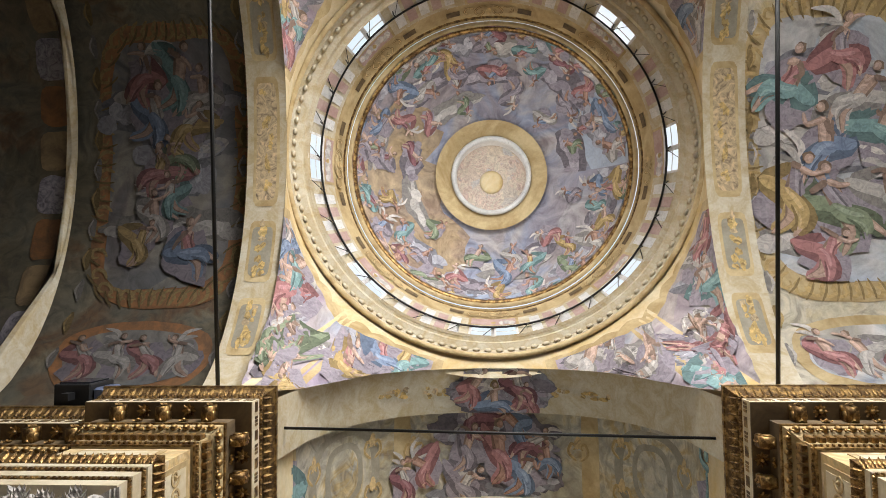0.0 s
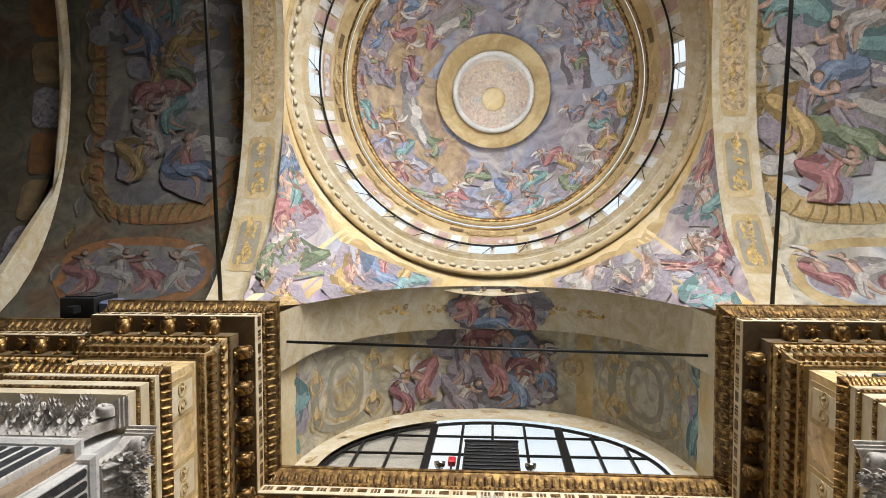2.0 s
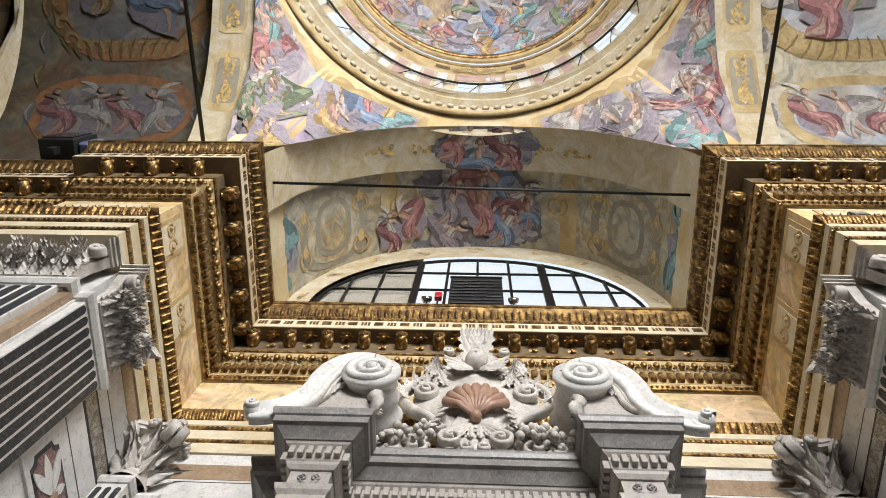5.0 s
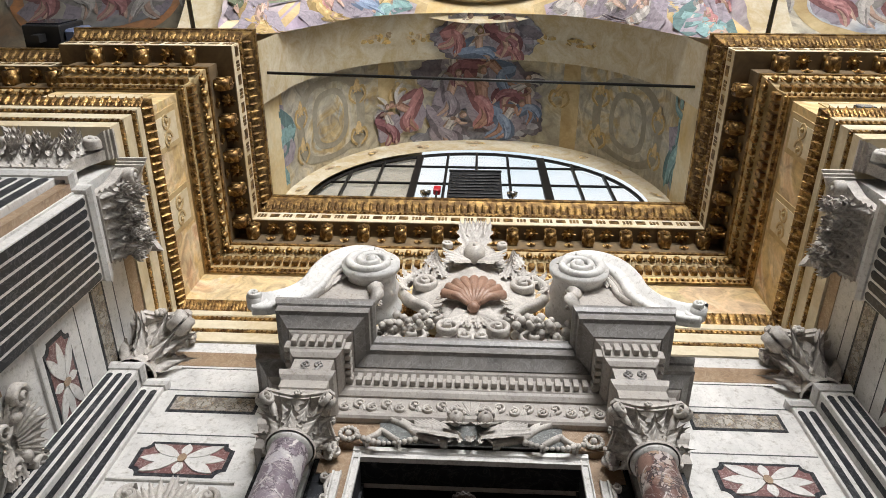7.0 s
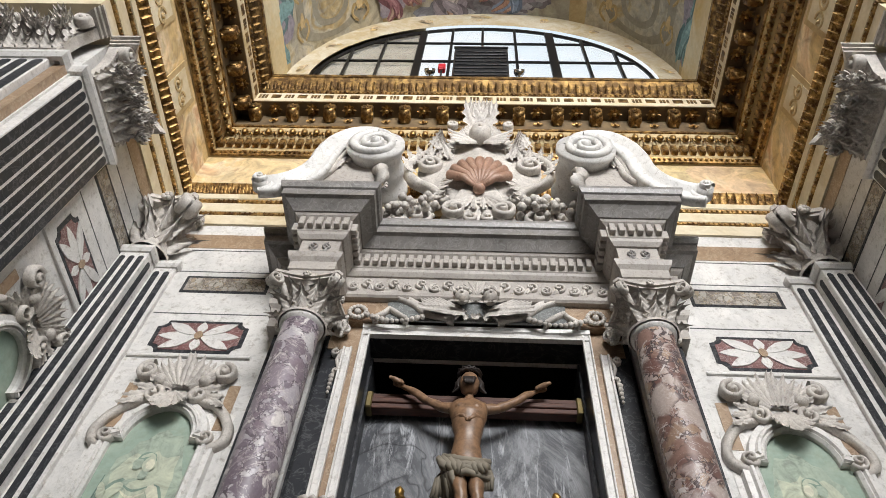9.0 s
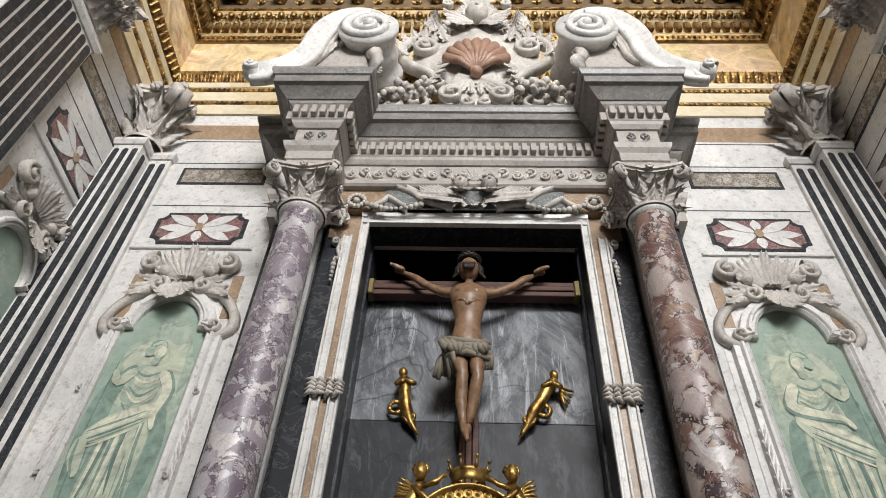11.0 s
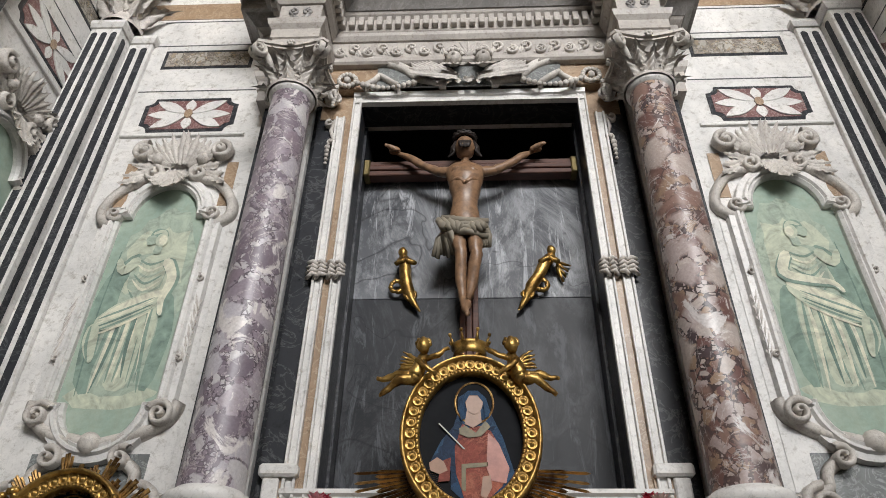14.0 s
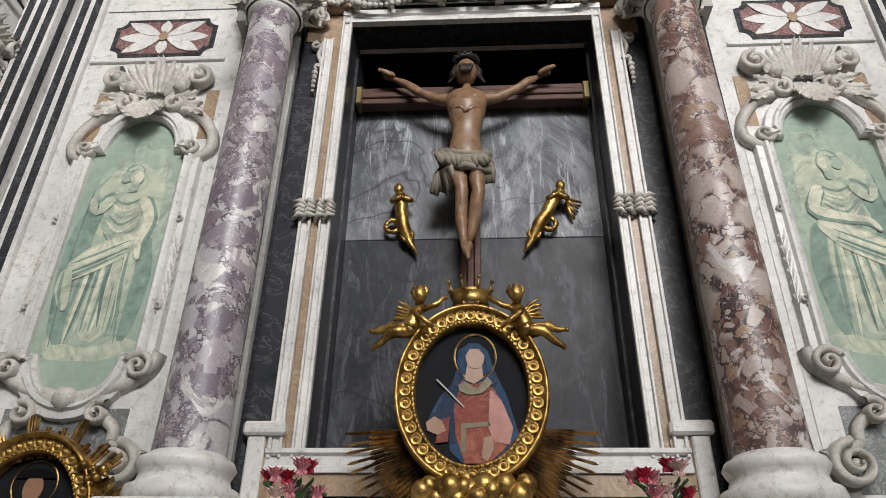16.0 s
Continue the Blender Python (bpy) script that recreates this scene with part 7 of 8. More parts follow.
I4 = Matrix.Identity(4)
for s in (-1, 1):
    fc = "left" if s < 0 else "right"
    # corner pilaster, folded in two steps
    cp = thing("corner_pilaster", (0, 0, 0), "folded corner pilaster with black marble flutes and white capital", "pilaster", "corner pilasters")
    part("shaft", boxed(*sorted((s * 3.79, s * 3.48)), 4.2, WY, 0, 7.62, bevel=0.005), M_WHITE, cp)
    part("shaft", boxed(*sorted((s * 3.476, s * 3.24)), 4.4, WY, 0, 7.58, bevel=0.005), M_WHITE, cp)
    flutes(cp, on_wall(s * 3.635, 4.2, 0, "back"), (-0.1, 0.0, 0.1), 0.062, 0.3, 7.5)
    flutes(cp, on_wall(s * 3.358, 4.4, 0, "back"), (-0.06, 0.05), 0.066, 0.3, 7.5)
    flutes(cp, on_wall(s * 3.48, 4.3, 0, fc), (0.0,), 0.07, 0.3, 7.5)
    neck = [(s * 3.24, WY), (s * 3.24, 4.4), (s * 3.48, 4.4), (s * 3.48, 4.2), (s * 3.8, 4.2)]
    if s < 0:
        neck = neck[::-1]
    part("necking", sweep(neck, [(-0.02, 7.56), (0.02, 7.56), (0.045, 7.6), (0.045, 7.64), (0.02, 7.68), (-0.02, 7.68)]), M_WHITE, cp)
    capital(cp, s * 3.58, 4.34, 7.66, 8.5, 0.19, 0.36, M_CARVED, 8)
    # pier pilaster: a fluted front and a fluted return into the chapel
    pp = thing("pier_pilaster", (0, 0, 0), "large white marble pilaster with black inlaid flutes and leafy capitals", "pilaster", "pier pilasters")
    part("shaft", boxed(*sorted((s * 3.95, s * 5.2)), 2.14, 2.28, 0, 7.75, bevel=0.006), M_WHITE, pp)
    part("shaft", boxed(*sorted((s * 3.7, s * 3.8)), 2.3, 3.2, 0, 7.78, bevel=0.006), M_WHITE, pp)
    flutes(pp, on_wall(s * 4.55, 2.14, 0, "back"), [-0.525 + 0.15 * k for k in range(8)], 0.108, 0.3, 7.66)
    flutes(pp, on_wall(s * 3.7, 2.75, 0, fc), [-0.39 + 0.112 * k for k in range(8)], 0.085, 0.3, 7.66)
    part("inlay_strip", boxed(*sorted((s * 3.82, s * 3.93)), 2.2, 2.28, 0, 7.7), M_BROWN, pp)
    neck = [(s * 3.8, 3.2), (s * 3.7, 3.2), (s * 3.7, 2.28), (s * 3.84, 2.28), (s * 3.84, 2.14), (s * 5.2, 2.14)]
    if s < 0:
        neck = neck[::-1]
    part("necking", sweep(neck, [(-0.02, 7.68), (0.02, 7.68), (0.05, 7.73), (0.05, 7.78), (0.02, 7.82), (-0.02, 7.82)]), M_WHITE, pp)
    pilaster_capital(pp, on_wall(s * 4.32, 2.14, 0, "back"), 0.46, 7.8, 8.5)
    pilaster_capital(pp, on_wall(s * 3.7, 2.72, 0, fc), 0.42, 7.8, 8.5)

# ---- ornaments of the great entablature ----
NEAR = [(-7.4, BACKSET)] + WALL_LINE[1:-1] + [(7.4, BACKSET)]
ORN_D = mesh_of(boxed(-0.042, 0.042, -0.07, 0.0, -0.09, 0.09, bevel=0.008), "dentil", M_GOLD, False)
for q, a, st in along(NEAR, 0.07, 0.125):
    shared("dentil", ORN_D, ent, Matrix.Translation((q.x, q.y, 10.515)) @ Matrix.Rotation(a, 4, "Z"))
eg = ball(bmesh.new(), (0, -0.03, 0), 0.062, 8, (0.8, 0.8, 1.1))
for sx in (-1, 1):
    tube(eg, [(sx * 0.065, -0.01, 0.07), (sx * 0.08, -0.03, 0.0), (sx * 0.05, -0.02, -0.08)], 0.014, 5)
ORN_E = mesh_of(eg, "egg", M_GOLD)
for q, a, st in along(NEAR, 0.15, 0.175):
    shared("egg", ORN_E, ent, Matrix.Translation((q.x, q.y, 10.74)) @ Matrix.Rotation(a, 4, "Z"))
# scrolled brackets and soffit flowers
br = bmesh.new()
prism(br, [(-0.07, 0.0), (0.07, 0.0), (0.07, 0.22), (-0.07, 0.22)], -0.2, 0.0)
leaf(br, (0, -0.03, -0.02), (0, -0.6, 0.55), (0, -0.4, -0.8), 0.3, 0.16, 0.5)
leaf(br, (0, -0.21, 0.2), (0, 0, -1), (0, -1, 0), 0.22, 0.14, 0.3)
for sx in (-1, 1):
    lathe(br, [(0.0, -0.012), (0.06, -0.012), (0.06, 0.012), (0, 0.012)], 12, (sx * 0.075, -0.08, 0.08), 1.0, Matrix.Rotation(radians(90), 3, "Y"))
    lathe(br, [(0.0, -0.012), (0.04, -0.012), (0.04, 0.012), (0, 0.012)], 12, (sx * 0.075, -0.16, 0.16), 1.0, Matrix.Rotation(radians(90), 3, "Y"))
ORN_B = mesh_of(br, "bracket", M_GOLD)
fl = bmesh.new()
for k in range(8):
    b = math.tau * k / 8
    leaf(fl, (0, 0, 0), (math.cos(b), math.sin(b), -0.15), (0, 0, -1), 0.105, 0.085, 0.35, 2)
ball(fl, (0, 0, -0.035), 0.03, 7)
ORN_F = mesh_of(fl, "soffit_flower", M_GOLD)
runs = list(along(NEAR, 0.2, 0.56))
for q, a, st in runs:
    m = Matrix.Translation((q.x, q.y, 11.03)) @ Matrix.Rotation(a, 4, "Z")
    shared("bracket", ORN_B, ent, m)
for i, ((q, a, st), (q2, a2, _)) in enumerate(zip(runs, runs[1:])):
    if abs(a - a2) < 0.01:
        mid = (q + q2) / 2
        d = Vector((math.sin(a), -math.cos(a)))
        shared("soffit_flower", ORN_F, ent, Matrix.Translation((mid.x + d.x * 0.115, mid.y + d.y * 0.115, 11.245)) @ Matrix.Scale(1.15, 4))
        shared("soffit_flower", ORN_F, ent, Matrix.Translation((mid.x, mid.y, 11.06)) @ Matrix.Rotation(a, 4, "Z") @ Matrix.Rotation(radians(-90), 4, "X") @ Matrix.Scale(0.8, 4))
# gilded fillets and bead rows
for nm, prof in (("fillet", [(0.02, 8.69), (0.045, 8.7), (0.05, 8.735), (0.02, 8.745)]), ("fillet", [(0.05, 8.92), (0.075, 8.93), (0.085, 8.97), (0.05, 8.98)]),
                 ("fillet", [(0.42, 11.56), (0.445, 11.57), (0.455, 11.62), (0.42, 11.63)]), ("fillet", [(0.03, 10.26), (0.05, 10.27), (0.075, 10.35), (0.03, 10.36)]),
                 ("fillet", [(0.19, 10.84), (0.215, 10.845), (0.22, 10.885), (0.19, 10.89)]), ("fillet", [(0.53, 11.93), (0.56, 11.94), (0.565, 12.0), (0.53, 12.01)])):
    part(nm, sweep(WALL_LINE, prof), M_GOLD, ent)
def stamp(bm, places, mats, name, parent):
    """One mesh of many copies of a small bmesh, for rows too fine to pick apart."""
    bm.verts.index_update()
    co = np.array([(*v.co, 1.0) for v in bm.verts])
    fs = [[v.index for v in f.verts] for f in bm.faces]
    bm.free()
    verts, faces = [], []
    for m in places:
        k = len(verts)
        verts.extend((co @ np.array(m).T)[:, :3].tolist())
        faces.extend([[i + k for i in f] for f in fs])
    me = bpy.data.meshes.new(name)
    me.from_pydata(verts, [], faces)
    me.materials.append(mats)
    ob = new(name, me)
    ob.parent = parent
    return ob


def set_at(q, z, a, sc=1.0):
    return Matrix.Translation((q.x, q.y, z)) @ Matrix.Rotation(a, 4, "Z") @ Matrix.Scale(sc, 4)


rows = [set_at(q, z, a, r) for off, z, st, r in ((0.04, 8.72, 0.06, 0.02), (0.075, 8.95, 0.06, 0.022), (0.445, 11.595, 0.07, 0.024), (0.065, 10.31, 0.07, 0.024)) for q, a, _ in along(NEAR, off + 0.006, st)]
tagged(stamp(ball(bmesh.new(), (0, 0, 0), 1.0, 5), rows, M_GOLD, "bead_row", ent), "gilded rows of beads", "", "", "stuff")
rows = [set_at(q, z, a, sc_) for off, z, st, sc_ in ((0.47, 11.68, 0.11, 1.1),) for q, a, _ in along(NEAR, off, st)]
tagged(stamp(leaf(bmesh.new(), (0, 0, 0), (0, -0.3, 1), (0, -1, -0.2), 0.15, 0.1, 0.35, 3), rows, M_GOLD_D, "leaf_row", ent), "dull gilded leaves of the crowning moulding", "", "", "stuff")
rows = [set_at(q, 9.09, a, 1.0) for q, a, _ in along(NEAR, 0.12, 0.09)]
tagged(stamp(leaf(bmesh.new(), (0, 0, 0), (0, -0.3, 1), (0, -1, -0.2), 0.15, 0.1, 0.35, 3), rows, M_GOLD, "leaf_row", ent), "gilded carved leaf moulding", "", "", "stuff")
# painted bars and ovals on the pale corona
rows = []
for i, (q, a, st) in enumerate(along(NEAR, 0.4345, 0.2)):
    d = Vector((math.cos(a), math.sin(a)))
    for j in range(3 if i % 2 else 1):
        rows.append(set_at(q + d * (0.05 * (j - 1) if i % 2 else 0), 11.44, a) @ Matrix.Diagonal((0.018 if i % 2 else 0.07, 0.003, 0.06, 1)))
tagged(stamp(boxed(-1, 1, -1, 1, -1, 1), rows, M_GOLD_D, "painted_bars", ent), "painted brown bars and spots", "", "", "stuff")

# painted medallions on the frieze over the piers
for s in (-1, 1):
    fc = "left" if s < 0 else "right"
    for (x, y, z, f, w, h, mat) in ((s * 4.6, PY, 9.8, "back", 1.1, 0.7, M_OCHRE), (s * 3.8, 3.3, 9.8, fc, 0.55, 0.75, M_OCHRE), (s * 3.8, 2.25, 9.8, fc, 0.5, 0.75, M_OCHRE)):
        flat("painted_panel", rect(w, h), 0.0, 0.012, mat, ent, on_wall(x, y, z, f))
        flat("painted_panel", rect(w - 0.14, h - 0.14), 0.012, 0.018, M_CREAM, ent, on_wall(x, y, z, f))
        bm = bmesh.new()
        scroll(bm, (0.12, -0.018, 0.0), 0.14, 1.5, 0.04, 0.012, 1, 90)
        scroll(bm, (-0.12, -0.018, 0.0), 0.14, 1.5, 0.04, 0.012, -1, 90)
        ob = part("painted_scroll", bm, M_OCHRE, ent)
        ob.matrix_basis = on_wall(x, y, z, f)


# ---- paint on curved surfaces ----
def patch(fn, cu, cv, ru, rv, off, wob=0.0, seed=0, n=40, rings=6, square=2.0, bm=None, turn=0.0):
    """A painted field lying on the surface fn(u, v), of rounded or wavy outline, raised by off."""
    bm = bm or bmesh.new()
    e = 1e-3

    def at(u, v):
        u, v = min(max(u, 1e-4), 1 - 1e-4 - e), min(max(v, 1e-4), 1 - 1e-4 - e)
        p = Vector(fn(u, v))
        nrm = (Vector(fn(u + e, v)) - p).cross(Vector(fn(u, v + e)) - p)
        nrm.normalize()
        eye = Vector((0, 0, 1.65)) - p
        if nrm.dot(eye) < 0:
            nrm = -nrm
        return p + nrm * off

    mid = bm.verts.new(at(cu, cv))
    prev = None
    for k in range(1, rings + 1):
        row = []
        for i in range(n):
            a = math.tau * i / n
            c, s_ = math.cos(a), math.sin(a)
            sup = (abs(c) ** square + abs(s_) ** square) ** (-1 / square)
            w = 1 + wob * (noise.noise(Vector((1.7 * c, 1.7 * s_, seed))) + 0.5 * noise.noise(Vector((4 * c, 4 * s_, seed + 9))))
            r = k / rings * sup * w
            x, y = c * r, s_ * r
            x, y = x * math.cos(turn) - y * math.sin(turn), x * math.sin(turn) + y * math.cos(turn)
            row.append(bm.verts.new(at(cu + ru * x, cv + rv * y)))
        for i in range(n):
            if prev is None:
                bm.faces.new((mid, row[i], row[(i + 1) % n]))
            else:
                bm.faces.new((prev[i], row[i], row[(i + 1) % n], prev[(i + 1) % n]))
        prev = row
    return bm


def crowd(fn, spots, off, seed, n=14):
    """Many painted figures: small limbed shapes scattered on a surface; spots gives (u, v, size u, size v)."""
    rn = random.Random(seed)
    bm = bmesh.new()
    for u, v, su, sv in spots:
        for k in range(3):
            patch(fn, u + rn.uniform(-1, 1) * su * 0.9, v + rn.uniform(-1, 1) * sv * 0.9, su * rn.uniform(0.35, 0.9), sv * rn.uniform(0.3, 0.7), off + 0.004 * k + rn.uniform(0, 0.003), 0.55, rn.uniform(0, 99), n, 2, 2.0, bm, rn.uniform(0, 3.1))
    return bm


def ceiling_paint(name, bm, mat, label, kind="stuff"):
    return tagged(part(name, bm, mat, None, "", not isinstance(mat, list)), label, "fresco", "", "structure" if kind != "stuff" else "stuff")


rn = random.Random(11)
# dome: golden sky, dark clouds and a crowd of figures
part("painted_sky", patch(shell, 0.46, 0.55, 0.17, 0.4, 0.01, 0.5, 3), M_GOLDSKY, dome, "golden painted sky")
part("painted_sky", patch(shell, 0.27, 0.13, 0.15, 0.13, 0.011, 0.4, 8), plaster("clear_blue_paint", (0.28, 0.36, 0.52), (0.36, 0.4, 0.5), 1.5, 0.5), dome, "blue painted sky")
part("painted_sky", patch(shell, 0.95, 0.35, 0.07, 0.28, 0.01, 0.3, 5), plaster("pale_blue_paint", (0.45, 0.5, 0.58), (0.36, 0.4, 0.5), 1.5, 0.5), dome, "pale blue painted sky")
CLOTHS = ("rose", "blue", "ochre", "green", "wine", "teal", "white", "violet")
P1 = Painting(shell, FRESCO_TONES, 0.02)
for k in range(26):
    u, v = (k + 0.5) / 26 + rn.uniform(-0.012, 0.012), rn.uniform(0.08, 0.72)
    P1.at(min(0.97, max(0.03, u)), v).cloud(rn, rn.uniform(0.5, 0.95), rn.uniform(0.25, 0.42), ("cloud", "violet", "white")[k % 3])
part("painted_clouds", P1.bm, [FRESCO_TONES[k] for k in P1.keys], dome, "painted banks of cloud")
tagged(bpy.data.objects["painted_clouds"], "", "", "", "stuff")
P1 = Painting(shell, FRESCO_TONES, 0.055)
for ring, (v0, n, h) in enumerate(((0.11, 24, 1.0), (0.3, 22, 0.95), (0.5, 17, 0.85), (0.7, 12, 0.72))):
    for k in range(n):
        u = (k + 0.5 * (ring % 2)) / n + rn.uniform(-0.012, 0.012)
        if ring == 3 and 0.42 < u < 0.54:
            continue
        P1.at(min(0.975, max(0.025, u)), v0 + rn.uniform(-0.05, 0.07), rn.uniform(-0.9, 0.9))
        P1.form(rn, h * rn.uniform(0.85, 1.25), rn.choice(CLOTHS), rn.choice(CLOTHS), rn.random() < 0.3, rn.choice(("skin", "ruddy", "ruddy")))
part("painted_figures", P1.bm, [FRESCO_TONES[k] for k in P1.keys], dome, "crowd of painted figures on clouds")
tagged(bpy.data.objects["painted_figures"], "", "", "", "stuff")


def drum_at(u, v):
    r = drum_r(v) - 0.012
    return (r * math.cos(math.tau * u), YC + r * math.sin(math.tau * u), 17.4 + 1.5 * v)


P1 = Painting(drum_at, FRESCO_TONES, 0.03)
for k in range(8):
    u = (k + 0.02) / 8 if k == 0 else k / 8
    P1.at(u, 0.485)
    for j in range(9):
        P1.blob(0.105 * (j - 4), 0.03 * math.sin(2.1 * j), 0.085, 0.1, "white" if j % 2 else "white_light", 0.2, 0, j, 12)
    P1.blob(0, 0, 0.06, 0.06, "ochre", 0.3, 0, 3, 10)
    P1.at(u, 0.78)
    for q in (-1, 1):
        for sc_, key, w in ((1.0, "ochre_dark", 0.055), (0.98, "ochre_light", 0.025)):
            P1.stroke([(q * 0.02, -0.16, w), (q * 0.2 * sc_, -0.14, w), (q * 0.34, 0.0, w), (q * 0.24, 0.13, w), (q * 0.12, 0.05, w), (q * 0.2, -0.02, w * 0.6)], key)
            P1.stroke([(q * 0.36, -0.1, w), (q * 0.52, -0.14, w), (q * 0.6, -0.02, w), (q * 0.5, 0.05, w * 0.6)], key)
    P1.blob(0, 0.03, 0.07, 0.12, "ochre_light", 0.2, 0, k, 12)
part("painted_ornament", P1.bm, [FRESCO_TONES[k] for k in P1.keys], dome, "painted scrolls and cloud shapes of the drum")
tagged(bpy.data.objects["painted_ornament"], "", "", "", "stuff")
for r0, z0, mat, w in ((3.5, 18.9, M_OCHRE, 0.12), (3.68, 18.78, M_GOLD_D, 0.06), (3.42, 18.98, M_GOLD, 0.05)):
    part("ring_moulding", sweep(circle(r0 + 0.1), [(0.0, z0 - 0.05), (0.06, z0 - 0.06), (0.1, z0 - 0.02), (0.12, z0 + 0.05), (0.0, z0 + w)], closed=True), mat, dome, "", True)


def wreath(u, v):
    a = math.tau * u
    r = 1.1 + 0.42 * v
    return (r * math.cos(a), YC + r * math.sin(a), 20.82 - 0.22 * v)


part("wreath", grid(bmesh.new(), wreath, 64, 2), M_OCHRE, dome, "gilded wreath round the eye of the dome", True)
part("eye_rim", lathe(bmesh.new(), [(1.1, 20.8), (1.1, 20.72), (1.02, 20.7), (0.96, 20.75), (0.96, 20.9)], 64, (0, YC, 0)), M_WHITE, dome, "white rim of the dome's eye", True)
eg = ball(bmesh.new(), (0, 0, 0), 0.09, 8, (1, 0.6, 1.0))
ORN_G = mesh_of(eg, "ring_leaf", M_LIGHTBAND)
for k in range(110):
    a = math.tau * k / 110
    shared("ring_leaf", ORN_G, dome, Matrix.Translation((4.5 * math.cos(a), YC + 4.5 * math.sin(a), 17.18)) @ Matrix.Rotation(a + math.pi / 2, 4, "Z"))
part("ring_moulding", sweep(circle(4.6), [(-0.05, 16.85), (0.0, 16.82), (0.06, 16.9), (0.03, 16.97), (-0.05, 16.97)], closed=True), M_OCHRE, dome, "", True)
rail = thing("iron_rail", (0, YC, 17.43), "thin black iron rail round the drum gallery", "railing")
pts = [(4.02 * math.cos(math.tau * k / 96), 4.02 * math.sin(math.tau * k / 96), 0.35) for k in range(97)]
part("handrail", tube(bmesh.new(), pts, 0.026, 6, False), M_IRON, rail, "", True)
for k in range(32):
    a = math.tau * k / 32
    part("post", tube(bmesh.new(), [(4.02 * math.cos(a), 4.02 * math.sin(a), 0.0), (4.02 * math.cos(a), 4.02 * math.sin(a), 0.36)], 0.016, 5), M_IRON, rail)
    b = a + 0.06
    part("brace", tube(bmesh.new(), [(4.02 * math.cos(a), 4.02 * math.sin(a), 0.33), (4.2 * math.cos(b), 4.2 * math.sin(b), 0.02)], 0.009, 4), M_IRON, rail)

# pendentives: four corner frescoes with scalloped golden edges
def pend_field(cu, half, top, lift, scallop):
    def f(u, v):
        e = 2 * u - 1
        vt = top * (1 - 0.42 * abs(e) ** 3) + scallop * abs(math.sin(9 * math.pi * u))
        p = pendentive(min(0.9999, max(0.0, cu + half * e)), vt * v)
        return p + (Vector((0, 0, 1.65)) - p).normalized() * lift
    return f


for k, (cu, turn) in enumerate(((0.132, -0.75), (0.368, 0.75), (0.632, 2.2), (0.868, -2.2))):
    ceiling_paint("pendentive_edge", grid(bmesh.new(), pend_field(cu, 0.082, 0.86, 0.008, 0.05), 72, 10), M_OCHRE, "golden edge of the pendentive fresco", "structure")
    field = pend_field(cu, 0.075, 0.78, 0.02, 0.02)
    ceiling_paint("pendentive_fresco", grid(bmesh.new(), field, 60, 12), M_PEND, "pendentive frescoed with figures on clouds", "structure")
    rr = random.Random(k + 3)
    P1 = Painting(field, FRESCO_TONES, 0.012)
    for j in range(7):
        P1.at(0.16 + 0.115 * j, rr.uniform(0.2, 0.6), turn).cloud(rr, rr.uniform(0.5, 0.8), rr.uniform(0.25, 0.4), ("violet", "cloud", "white")[j % 3])
    ceiling_paint("painted_clouds", P1.bm, [FRESCO_TONES[q] for q in P1.keys], "painted clouds of the pendentive")
    P1 = Painting(field, FRESCO_TONES, 0.045)
    for j in range(9):
        P1.at((0.12, 0.88, 0.3, 0.7, 0.42, 0.58, 0.22, 0.78, 0.5)[j], (0.4, 0.4, 0.3, 0.32, 0.16, 0.18, 0.56, 0.58, 0.5)[j] + rr.uniform(-0.04, 0.04), turn + rr.uniform(-0.4, 0.4))
        P1.form(rr, rr.uniform(1.3, 1.9), rr.choice(("rose", "blue", "ochre", "teal", "green", "white")), rr.choice(("white", "rose", "blue", "ochre")), j % 4 == 1)
    ceiling_paint("painted_figures", P1.bm, [FRESCO_TONES[q] for q in P1.keys], "painted figures of the pendentive")

